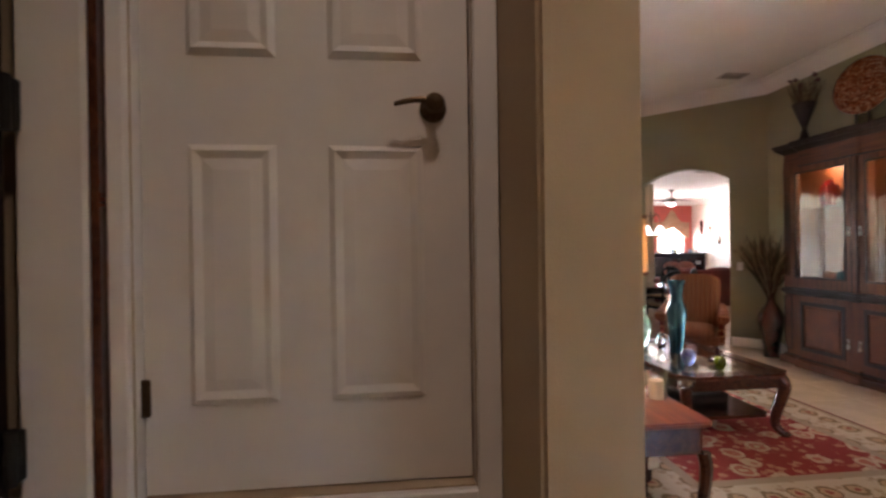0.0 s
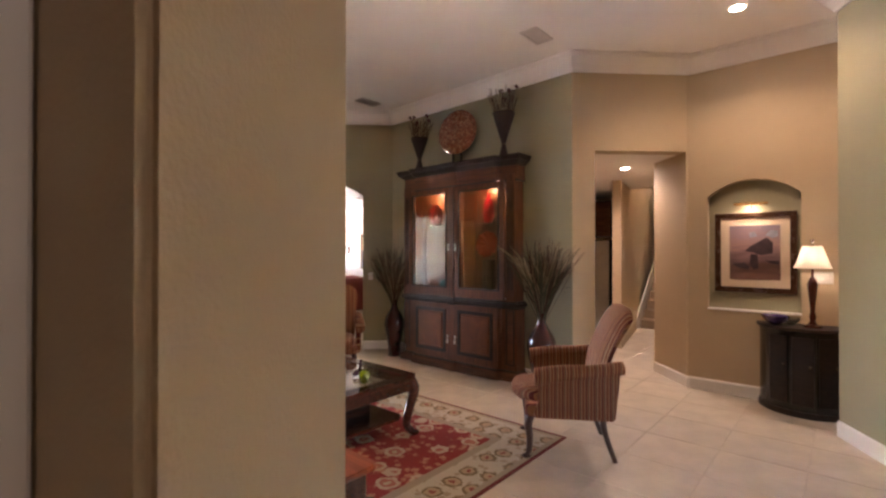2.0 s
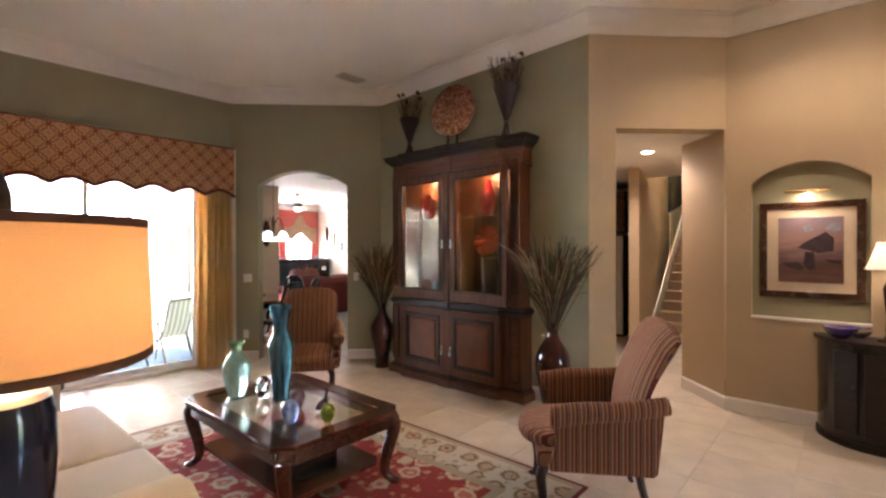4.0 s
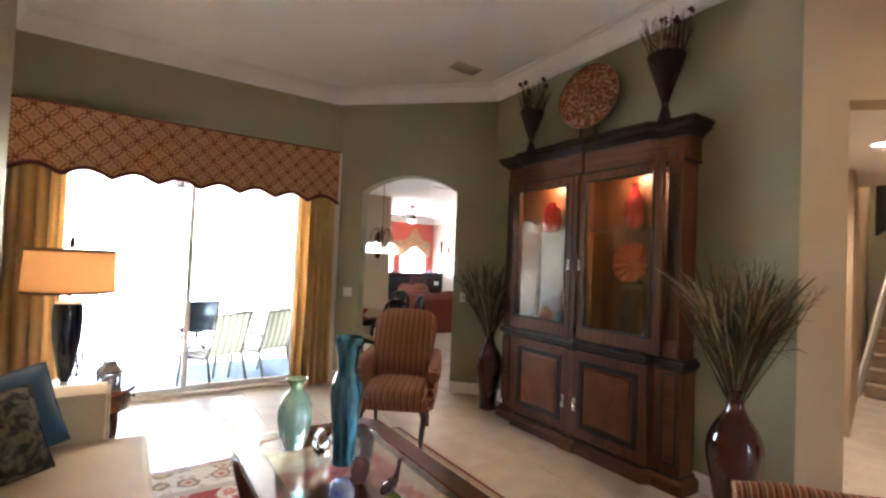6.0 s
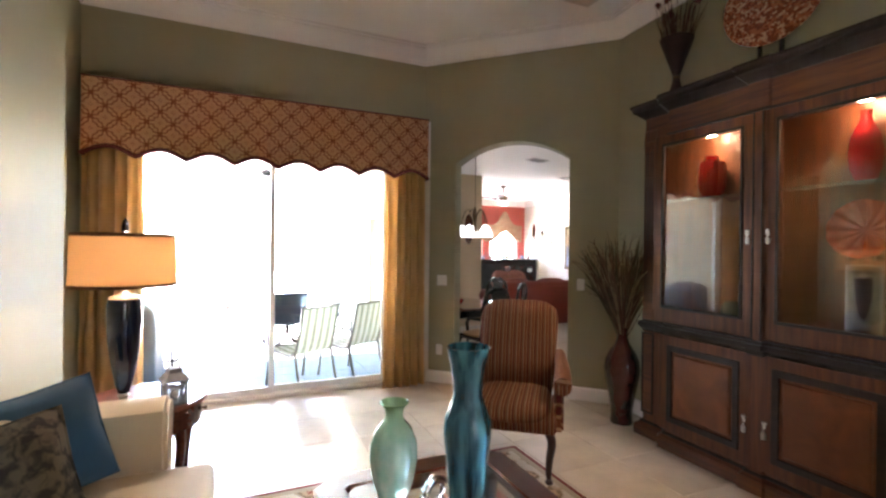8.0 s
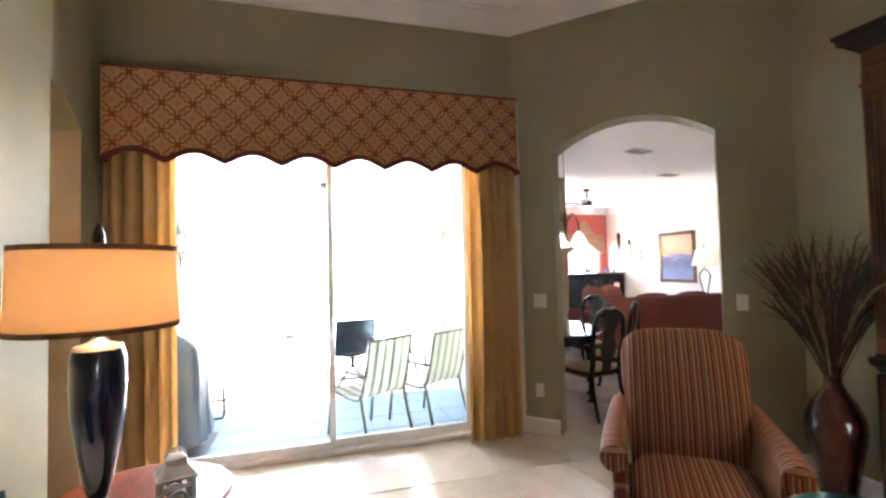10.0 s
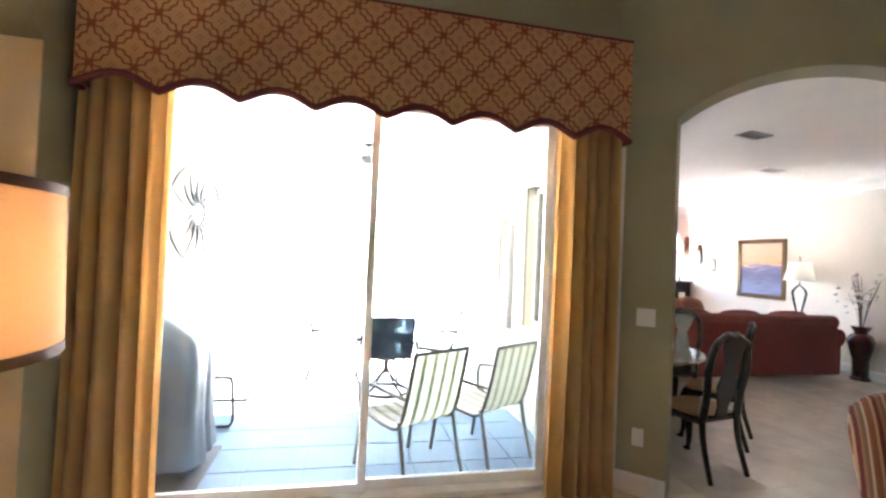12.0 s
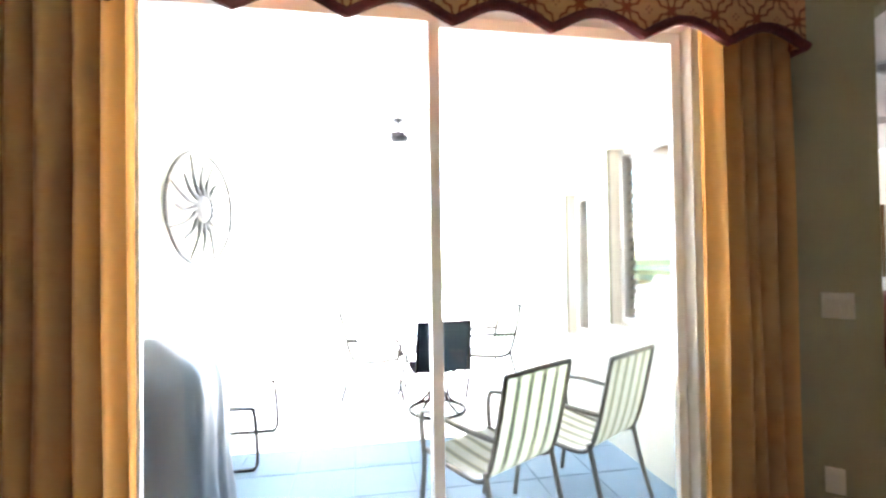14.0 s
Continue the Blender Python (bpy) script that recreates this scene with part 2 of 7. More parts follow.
def wall(name, p0, p1, thick, h, mat, label, openings=(), z0=0.0, ext=(0.0, 0.0)):
    """A wall from p0 to p1 whose inner face is on that line, its body to the left of the way.
    openings: (u0, u1, sill, spring, top); top > spring makes an arch."""
    a, b = Vector((*p0, 0)), Vector((*p1, 0))
    L = (b - a).length
    d = (b - a).normalized()
    n = Vector((-d.y, d.x, 0))
    m = Matrix(((d.x, 0, n.x, a.x), (d.y, 0, n.y, a.y), (0, 1, 0, 0), (0, 0, 0, 1)))
    bm = bmesh.new()
    us = -ext[0]
    L += ext[1]
    for u0, u1, sill, spring, top in sorted(openings):
        if u0 > us + 1e-4:
            poly(bm, [(us, z0), (u0, z0), (u0, h), (us, h)], m, thick)
        if sill > z0:
            poly(bm, [(u0, z0), (u1, z0), (u1, sill), (u0, sill)], m, thick)
        lower = arc_pts(u0, u1, spring, top) if top > spring else [(u0, spring), (u1, spring)]
        poly(bm, lower + [(u1, h), (u0, h)], m, thick)
        us = u1
    if us < L - 1e-4:
        poly(bm, [(us, z0), (L, z0), (L, h), (us, h)], m, thick)
    bmesh.ops.remove_doubles(bm, verts=bm.verts, dist=1e-5)
    return structure(name, bm, mat, label, "wall")


def sweep(bm, profile, path, closed=False):
    """Sweep a moulding profile (offset to the right of the way, height) along a plan polyline with mitred corners."""
    P = [Vector(p) for p in path]
    n = len(P)
    rings = []
    for i, p in enumerate(P):
        a = (P[i] - P[i - 1]).normalized() if i or closed else None
        b = (P[(i + 1) % n] - P[i]).normalized() if i < n - 1 or closed else None
        a, b = a or b, b or a
        na, nb = Vector((a.y, -a.x)), Vector((b.y, -b.x))
        mt = (na + nb).normalized()
        mt = mt / max(0.3, mt.dot(na))
        rings.append([bm.verts.new((p.x + mt.x * o, p.y + mt.y * o, z)) for o, z in profile])
    k = len(profile)
    for i in range(n if closed else n - 1):
        r, s = rings[i], rings[(i + 1) % n]
        for j in range(k):
            q = (j + 1) % k
            bm.faces.new((r[j], r[q], s[q], s[j]))
    if not closed:
        bm.faces.new(rings[0])
        bm.faces.new(rings[-1][::-1])
    bmesh.ops.recalc_face_normals(bm, faces=bm.faces)
    return bm


# ---- structure: living room ----
H = 3.90
ARCH_D = (0.389, 1.662, 0.0, 2.54, 2.755)
# slider wall, with the opening of the sliding door
wall("wall_north", (0.72, 8.0), (4.03, 8.0), 0.22, H, SAGE, "sage green painted wall round the patio door", [(0.35, 2.92, 0.0, 2.585, 2.585)], ext=(0.25, 0.1))
wall("wall_diagonal", (4.03, 8.0), (5.55, 6.48), 0.20, H, SAGE, "sage green angled wall with an arched opening", [ARCH_D], ext=(0.08, 0.08))
wall("wall_east", (5.55, 6.48), (5.385, 3.215), 0.16, H, SAGE, "sage green wall behind the china cabinet", ext=(0.07, 0))
wall("wall_hall", (5.385, 3.215), (6.37, 2.23), 0.20, H, TAN, "tan wall over the hall opening", [(0.272, 1.393, 0.0, 2.80, 2.80)])
wall("wall_niche", (6.39, 2.21), (6.39, 0.62), 0.08, H, TAN, "tan wall with an arched picture niche", [(0.192, 1.05, 0.962, 2.233, 2.41)], ext=(0.03, 0.1))
wall("wall_entry", (6.39, 0.62), (5.65, 0.86), 0.16, H, TAN, "tan wall beside the console", ext=(0.1, 0))
wall("wall_foyer_corner", (5.65, 0.86), (4.85, 0.40), 0.16, H, SAGE, "sage green angled wall at the entry")
wall("wall_foyer_east", (4.85, 0.40), (4.60, -2.4), 0.16, H, TAN, "tan foyer wall", ext=(0.08, 0.08))
# The opening is added behind the camera to bring daylight into the foyer.
wall("wall_foyer_south", (4.60, -2.4), (-1.4, -2.4), 0.16, H, TAN, "tan foyer wall with an added daylight opening", [(0.32, 0.78, 0.0, 2.1, 2.1)], ext=(0.08, 0.08))
wall("wall_foyer_west", (-1.4, -2.4), (-1.4, 1.43), 0.16, H, TAN, "tan foyer wall", ext=(0.08, 0.08))
wall("wall_closet", (-1.4, 1.43), (0.42, 1.43), 0.16, H, TAN, "tan wall round the closet door", [(0.955, 1.755, 0.965, 3.02, 3.02)])
bm = bmesh.new()
poly(bm, [(0.42, 1.43), (0.437, 1.143), (0.79, 1.40), (0.79, 1.75), (0.42, 1.75)], Matrix(), H)
es = [e for e in bm.edges if abs(e.verts[0].co.z - e.verts[1].co.z) > 1 and e.verts[0].co.y < 1.42]
bmesh.ops.bevel(bm, geom=es, offset=0.014, segments=5, affect="EDGES")
structure("wall_corner_pier", bm, TAN, "tan rounded end of the closet wall", "wall", True)
wall("wall_west", (0.79, 1.7), (0.99, 1.95), 0.2, H, TAN, "tan angled wall at the entry to the room")
wall("wall_west_long", (0.99, 1.95), (0.99, 6.65), 0.27, H, SAGE, "sage green wall behind the sofa")
wall("wall_west_recess", (0.72, 6.45), (0.72, 8.0), 0.30, H, SAGE, "sage green wall with an arched opening", [(0.0, 1.19, 0.0, 2.50, 2.72)])
structure("arch_reveal", boxes((0.422, 0.718, 7.633, 7.6385, 0.0, 2.50)), TAN, "tan painted reveal of the west arch", "trim")
# passage behind the west arch
wall("wall_passage_north", (-1.4, 7.75), (0.42, 7.75), 0.12, H, TAN, "tan passage wall", ext=(0.08, 0.08))
wall("wall_passage_west", (-1.4, 5.0), (-1.4, 7.75), 0.12, H, TAN, "tan passage wall", ext=(0.08, 0.08))
wall("wall_passage_south", (0.72, 5.0), (-1.4, 5.0), 0.12, H, TAN, "tan passage wall", ext=(0.08, 0.08))

bm = boxes((-1.7, 6.9, -2.7, 8.3, H, H + 0.15))
structure("ceiling", bm, CEIL, "off-white textured ceiling", "ceiling")

# crown moulding
CROWN = [(0.0, H - 0.19), (0.02, H - 0.19), (0.028, H - 0.165), (0.055, H - 0.14), (0.075, H - 0.105), (0.115, H - 0.06), (0.13, H - 0.045), (0.13, H - 0.025), (0.16, H - 0.02), (0.16, H), (0.0, H)]
bm = bmesh.new()
sweep(bm, CROWN, [(0.42, 1.43), (0.437, 1.143), (0.79, 1.40), (0.79, 1.7), (0.99, 1.95), (0.99, 6.65), (0.72, 6.65), (0.72, 8.0), (4.03, 8.0), (5.55, 6.48), (5.385, 3.215), (6.39, 2.21), (6.39, 0.62), (5.65, 0.86), (4.85, 0.40), (4.60, -2.4), (-1.4, -2.4), (-1.4, 1.43)], True)
structure("crown_moulding", bm, WHITE, "white painted crown moulding", "trim", False)

BASE = [(0.0, 0.0), (0.016, 0.0), (0.016, 0.115), (0.012, 0.128), (0.006, 0.135), (0.0, 0.138)]


def baseboard(path):
    bm = bmesh.new()
    sweep(bm, BASE, path)
    return structure("baseboard", bm, WHITE, "white painted baseboard along the wall", "trim")


D45 = math.sqrt(0.5)
for path in ([(0.99, 1.95), (0.99, 6.65)], [(0.72, 7.64), (0.72, 8.0), (1.05, 8.0)], [(3.66, 8.0), (4.03, 8.0), (4.03 + D45 * 0.384, 8.0 - D45 * 0.384)],
             [(4.03 + D45 * 1.668, 8.0 - D45 * 1.668), (5.55, 6.48), (5.385, 3.215), (5.385 + D45 * 0.268, 3.215 - D45 * 0.268)],
             [(6.89, 2.755), (6.375, 2.235), (6.39, 2.21), (6.39, 0.62), (5.65, 0.86), (4.85, 0.40), (4.60, -2.4)], [(0.42, 1.42), (0.437, 1.143), (0.79, 1.40), (0.79, 1.7), (0.99, 1.95)]):
    baseboard(path)

# niche behind the picture
bm = boxes((6.471, 6.54, 1.0, 2.2, 0.80, 2.6))
structure("wall_niche_back", bm, SAGE, "sage green back of the picture niche", "wall")
bm = boxes((6.375, 6.472, 1.157, 2.02, 0.947, 0.964))
structure("niche_sill", bm, WHITE, "white niche sill", "trim")

# hall beyond the opening
wall("wall_hall_side", (6.375, 2.24), (6.89, 2.755), -0.14, 2.80, TAN, "tan hall wall")
wall("wall_stair_side", (6.89, 2.755), (16.2, 3.05), -0.14, 6.0, TAN, "tan stair wall")
wall("wall_hall_pier", (8.05, 3.62), (16.2, 5.40), 0.14, 5.5, TAN, "tan wall beside the stairs")
wall("wall_kitchen_back", (10.5, 6.4), (10.5, 4.3), 0.1, 2.80, TAN, "tan kitchen wall")
wall("wall_hall_left", (5.56, 3.36), (7.2, 6.2), 0.1, 2.80, TAN, "tan hall wall")
wall("wall_kitchen_north", (7.2, 6.2), (10.5, 6.4), 0.1, 2.80, TAN, "tan kitchen wall")
wall("wall_stair_end", (16.2, 5.5), (16.2, 2.9), 0.1, 6.0, TAN, "tan wall at the stair landing")
bm = bmesh.new()
poly(bm, [(5.55, 3.33), (6.56, 2.32), (7.0, 2.70), (9.2, 2.75), (9.2, 3.88), (8.05, 3.62), (10.5, 4.2), (10.5, 6.4), (7.2, 6.3), (5.53, 3.4)], pose(0, 0, 2.80), 0.1)
structure("ceiling_hall", bm, CEIL, "off-white hall ceiling", "ceiling")
bm = boxes((9.2, 16.4, 2.6, 5.6, 6.0, 6.1), (9.2, 9.3, 2.85, 3.9, 2.8, 6.0))
structure("ceiling_stair", bm, CEIL, "off-white stairwell ceiling", "ceiling")

# family and dining room beyond the arch
FH = 3.05
wall("wall_family_east", (10.2, 15.1), (10.2, 10.62), 0.12, FH, CREAM, "cream wall with pictures", ext=(0.08, 0.08))
wall("wall_family_bump", (10.2, 10.62), (9.95, 10.62), 0.12, FH, CREAM, "cream wall return")
wall("wall_family_bump_side", (9.95, 10.50), (9.95, 6.6), 0.12, FH, CREAM, "cream wall")
wall("wall_family_north", (4.2, 15.1), (10.2, 15.1), 0.2, FH, CORAL, "coral red wall with two windows", [(3.55, 4.55, 1.15, 2.2, 2.2), (4.75, 5.75, 1.15, 2.2, 2.2)], ext=(0.08, 0.08))
wall("wall_dining_north", (4.18, 11.2), (6.55, 11.2), 0.14, FH, TAN, "tan stub wall in the dining room")
# The third opening is unseen, added to light the family room.
wall("wall_dining_west", (4.20, 7.95), (4.20, 15.1), 0.22, FH, CREAM, "cream dining room wall", [(0.40, 1.47, 0.90, 2.28, 2.28), (1.75, 2.25, 0.70, 2.02, 2.02), (4.45, 5.35, 0.0, 2.45, 2.45)])
wall("wall_family_south", (9.95, 6.6), (5.71, 6.45), 0.12, FH, CREAM, "cream wall")
bm = bmesh.new()
poly(bm, [(4.09, 8.14), (5.67, 6.56), (10.2, 6.3), (10.4, 15.3), (3.9, 15.3), (4.0, 8.2)], pose(0, 0, FH), 0.12)
structure("ceiling_family", bm, CEIL, "white family room ceiling", "ceiling")
bm = bmesh.new()
FC = [(o * 0.8, z - H + FH) for o, z in CROWN]
sweep(bm, FC, [(4.2, 15.1), (10.2, 15.1), (10.2, 10.62), (9.95, 10.62), (9.95, 6.6)])
structure("crown_moulding_family", bm, WHITE, "white crown moulding", "trim")
bm = bmesh.new()
sweep(bm, BASE, [(4.2, 15.1), (10.2, 15.1), (10.2, 10.62), (9.95, 10.62), (9.95, 6.6)])
structure("baseboard_family", bm, WHITE, "white baseboard", "trim")

# ---- floor slab and outdoors ----
DECK = material("pale_concrete", (0.80, 0.76, 0.70), 0.85, var=0.08, scale=2, bump=0.2, bump_scale=30)
bm = bmesh.new()
poly(bm, [(-1.7, -2.7), (5.5, -2.7), (6.9, 0.5), (16.4, 2.6), (16.4, 6.6), (10.5, 6.6), (10.4, 15.3), (3.98, 15.3), (3.98, 8.22), (-1.7, 8.22)], pose(0, 0, -0.25), 0.245)
floor = structure("floor", bm, GROUT, "grouted floor bed under beige tiles", "floor")
# Paving past y 9.79 is coloured pale as if sunlit, bouncing light indoors.
structure("pool_deck", boxes((-30, 30, 13.6, 34, -0.30, -0.06), (-2.0, 3.96, 9.79, 13.6, -0.30, -0.045)), DECK, "pale concrete pool deck", "pavement")
bm = boxes((-300, 300, -100, 500, -0.60, -0.30))
# Unseen pale paving, added to reflect neutral light through the entry.
structure("porch", boxes((-1.5, 6.8, -24.0, -2.56, -0.30, -0.01)), DECK, "unseen pale slab added to bounce neutral light into the foyer", "pavement")
# Unseen overhang, added to block direct sun through the entry.
structure("porch_sun_block", boxes((-1.5, 4.8, -5.6, -2.56, 3.2, 3.3)), WHITE, "unseen white roof added to keep sun off the foyer floor", "ceiling")
structure("ground", bm, GRASS, "lawn round the house", "ground")
bm = boxes((-2.0, 3.96, 8.22, 9.79, -0.30, -0.045))
patio = structure("patio", bm, PATIO, "covered patio slab with stone pavers", "patio")
bm = boxes((-2.0, 3.98, 8.22, 13.5, 3.0, 3.12))
structure("ceiling_patio", bm, WHITE, "white patio roof", "ceiling")
wall("wall_patio_west", (0.5, 8.22), (0.5, 12.0), 0.16, 3.0, STUCCO, "cream stucco patio wall")
bm = boxes((3.955, 3.979, 8.224, 8.35, -0.045, 3.0), (3.955, 3.979, 9.42, 9.70, -0.045, 3.0), (3.955, 3.979, 10.20, 12.2, -0.045, 3.0),
           (3.955, 3.979, 8.35, 9.42, -0.045, 0.9), (3.955, 3.979, 8.35, 9.42, 2.28, 3.0), (3.955, 3.979, 9.70, 10.20, -0.045, 0.70), (3.955, 3.979, 9.70, 10.20, 2.02, 3.0))
structure("wall_patio_east", bm, STUCCO, "cream stucco house wall beside the patio", "wall")
bm = boxes((-1.8, 0.5, 8.005, 8.22, 0, H), (0.5, 1.06, 8.222, 8.24, 0, 3.0), (3.65, 3.955, 8.222, 8.24, 0, 3.0))
structure("wall_outside_north", bm, STUCCO, "cream stucco house wall", "wall")
bm = boxes((-2.0, 16.5, -5.6, 8.2, 6.3, 6.4), (4.0, 16.5, 8.2, 15.5, 6.3, 6.4))
structure("roof", bm, STUCCO, "house roof", "roof")

GLASS = bpy.data.materials.new("window_glass")
GLASS.use_nodes = True
gt = GLASS.node_tree
gb = gt.nodes["Principled BSDF"]
gt.nodes.remove(gb)
tr, gl, mx, fr = (gt.nodes.new(k) for k in ("ShaderNodeBsdfTransparent", "ShaderNodeBsdfGlossy", "ShaderNodeMixShader", "ShaderNodeLayerWeight"))
tr.inputs[0].default_value = (0.96, 0.97, 0.96, 1)
gl.inputs[1].default_value = 0.02
fr.inputs[0].default_value = 0.5
pw, ad = gt.nodes.new("ShaderNodeMath"), gt.nodes.new("ShaderNodeMath")
pw.operation, ad.operation = "POWER", "MULTIPLY_ADD"
pw.inputs[1].default_value, ad.inputs[1].default_value, ad.inputs[2].default_value = 5.0, 0.9, 0.045
gt.links.new(fr.outputs["Facing"], pw.inputs[0])
gt.links.new(pw.outputs[0], ad.inputs[0])
gt.links.new(ad.outputs[0], mx.inputs[0])
gt.links.new(tr.outputs[0], mx.inputs[1])
gt.links.new(gl.outputs[0], mx.inputs[2])
gt.links.new(mx.outputs[0], gt.nodes["Material Output"].inputs[0])


def pane(name, bm, parent):
    o = part(name, bm, GLASS, parent)
    o.visible_shadow = False
    return o


# sliding door
SASHW = material("white_aluminium", (0.88, 0.89, 0.90), 0.4, var=0.02, scale=3)
slider = tagged(new("door_1"), "white-framed sliding glass patio door", "door", kind="structure")
part("door_frame", boxes((1.07, 1.115, 8.0, 8.13, 0.0, 2.585), (3.595, 3.64, 8.0, 8.13, 0.0, 2.585), (1.115, 3.595, 8.0, 8.13, 2.54, 2.585), (1.115, 3.595, 7.985, 8.13, 0.0, 0.035), bevel=0.004), WHITE, slider)
for x0, x1, y in ((1.115, 2.375, 8.03), (2.325, 3.595, 8.075)):
    s = part("sash", ring(bmesh.new(), 1, y, y + 0.035, x0, x1, 0.035, 2.54, 0.05, 0.065, 0.055), SASHW, slider)
    pane("pane", boxes((x0 + 0.05, x1 - 0.05, y + 0.014, y + 0.02, 0.10, 2.485)), s)


SLATM = matt(material("grey_blind_slat", (0.09, 0.09, 0.092), 0.5, var=0.05))


def window(name, x0, x1, y0, y1, z0, z1, label, blinds=False):
    w = tagged(new(name), label, "window", kind="structure")
    if x1 - x0 > y1 - y0:
        gb_ = (x0 + 0.05, x1 - 0.05, (y0 + y1) / 2 - 0.003, (y0 + y1) / 2 + 0.003, z0 + 0.05, z1 - 0.05)
    else:
        gb_ = ((x0 + x1) / 2 - 0.003, (x0 + x1) / 2 + 0.003, y0 + 0.05, y1 - 0.05, z0 + 0.05, z1 - 0.05)
    part("window_frame", ring(bmesh.new(), 1, y0, y1, x0, x1, z0, z1, 0.05, 0.05) if x1 - x0 > y1 - y0 else ring(bmesh.new(), 0, x0, x1, y0, y1, z0, z1, 0.05, 0.05), WHITE, w)
    pane("pane", boxes(gb_), w)
    if blinds:
        b = part("blind", boxes((x1 + 0.02, x1 + 0.06, y0 + 0.03, y1 - 0.03, z1 - 0.06, z1 - 0.01)), WHITE, w, "grey slatted blind")
        n = int((z1 - z0 - 0.1) / 0.075)
        for i in range(n):
            z = z0 + 0.06 + i * 0.075
            bm = bmesh.new()
            box(bm, -0.002, 0.002, y0 + 0.04, y1 - 0.04, -0.026, 0.026, m=pose(x1 + 0.04, 0, z, 0, 40, 0))
            part("slat", bm, SLATM, b)
    return w


window("window_1", 4.05, 4.09, 8.36, 9.41, 0.91, 2.27, "white house window with grey slatted blinds", True)
window("window_2", 4.05, 4.09, 9.71, 10.19, 0.71, 2.01, "narrow house window")
window("window_3", 7.76, 8.74, 15.14, 15.18, 1.16, 2.19, "bright family room window")
window("window_4", 8.96, 9.94, 15.14, 15.18, 1.16, 2.19, "bright family room window")


# Glazed foyer and family room doors, unseen, added to let daylight in
for nm, x0, x1, y0, y1, zt, lab in (("door_4", 3.84, 4.26, -2.50, -2.45, 2.09, "unseen white-framed glazed entry added to light the foyer"), ("door_5", 4.06, 4.11, 12.42, 13.28, 2.43, "unseen white-framed glazed door added to light the family room")):
    dd = tagged(new(nm), lab, "door", kind="structure")
    along_x = x1 - x0 > 0.3
    a0, a1 = (x0, x1) if along_x else (y0, y1)
    np_ = 1
    for k in range(np_):
        u0, u1 = a0 + (a1 - a0) * k / np_, a0 + (a1 - a0) * (k + 1) / np_
        fr_ = bmesh.new()
        for p0, p1, q0, q1 in ((u0, u0 + 0.05, 0.0, zt), (u1 - 0.05, u1, 0.0, zt), (u0 + 0.05, u1 - 0.05, 0.0, 0.12), (u0 + 0.05, u1 - 0.05, zt - 0.07, zt)):
            box(fr_, *((p0, p1, y0, y1) if along_x else (x0, x1, p0, p1)), q0, q1, 0.004)
        sash = part("sash", fr_, WHITE, dd)
        g0, g1 = u0 + 0.05, u1 - 0.05
        pane("pane", boxes((g0, g1, y0 + 0.02, y0 + 0.026, 0.12, zt - 0.07) if along_x else (x0 + 0.02, x0 + 0.026, g0, g1, 0.12, zt - 0.07)), sash)

# ---- closet door and its frame ----
door = tagged(new("door_2"), "white raised-panel closet door, closed", "door", kind="structure")
DX0, DX1, DZ0, DZ1, DY = -0.44, 0.352, 0.97, 3.0, 1.462
bm = boxes((DX0, DX1, DY, DY + 0.035, DZ0, DZ1))
part("door_slab", bm, DOORW, door)


def raised_panel(x0, x1, z0, z1):
    bm = bmesh.new()
    for k, (o0, o1, d0, d1) in enumerate(((0.0, 0.016, 0.0, 0.012), (0.016, 0.034, 0.012, 0.003), (0.034, 0.062, 0.003, 0.009))):
        a = [(x0 + o0, z0 + o0), (x1 - o0, z0 + o0), (x1 - o0, z1 - o0), (x0 + o0, z1 - o0)]
        b = [(x0 + o1, z0 + o1), (x1 - o1, z0 + o1), (x1 - o1, z1 - o1), (x0 + o1, z1 - o1)]
        va = [bm.verts.new((x, DY - 0.0 - d0, z)) for x, z in a]
        vb = [bm.verts.new((x, DY - 0.0 - d1, z)) for x, z in b]
        for i in range(4):
            j = (i + 1) % 4
            bm.faces.new((va[i], va[j], vb[j], vb[i]))
        last = vb
    bm.faces.new(last)
    bmesh.ops.recalc_face_normals(bm, faces=bm.faces)
    part("panel", bm, DOORW, door)


for x0, x1 in ((-0.335, -0.125), (0.0, 0.235)):
    for z0, z1 in ((1.182, 1.815), (2.03, 2.62), (2.72, 2.92)):
        raised_panel(x0, x1, z0, z1)
bm = bmesh.new()
m = pose(0.262, DY, 1.908, 90, 0, 0)
lathe(bm, [(0.034, 0.0), (0.034, 0.006), (0.028, 0.012), (0.014, 0.016), (0.012, 0.045), (0.02, 0.05), (0.026, 0.056), (0.022, 0.066), (0.0, 0.07)], 24, m)
tube(bm, curve_pts([(0.262, DY - 0.055, 1.911), (0.225, DY - 0.058, 1.915), (0.19, DY - 0.058, 1.91), (0.165, DY - 0.052, 1.905)], 5), 0.009, 0.006)
handle = part("door_handle", bm, BRASS, door, "aged bronze lever handle", True)
for i in range(10):
    a = 2 * math.pi * i / 10
    bm = bmesh.new()
    blob(bm, 0.006, 0.004, 0.006, Matrix.Translation((0.262 + 0.026 * math.cos(a), DY - 0.012, 1.908 + 0.026 * math.sin(a))), 6, 4)
    part("bead", bm, BRASS, handle, smooth=True)
part("latch_plate", boxes((0.354, 0.362, DY - 0.012, DY + 0.01, 1.87, 1.925), bevel=0.003), BRASS, door)
for z in (1.206, 2.79):
    bm = boxes((-0.447, -0.424, DY - 0.012, DY - 0.001, z - 0.045, z + 0.045), bevel=0.004)
    part("hinge", bm, BRASS, door, "bronze hinge")
bm = bmesh.new()
box(bm, 0.358, 0.418, 1.405, 1.43, 0.89, 3.08, 0.004)
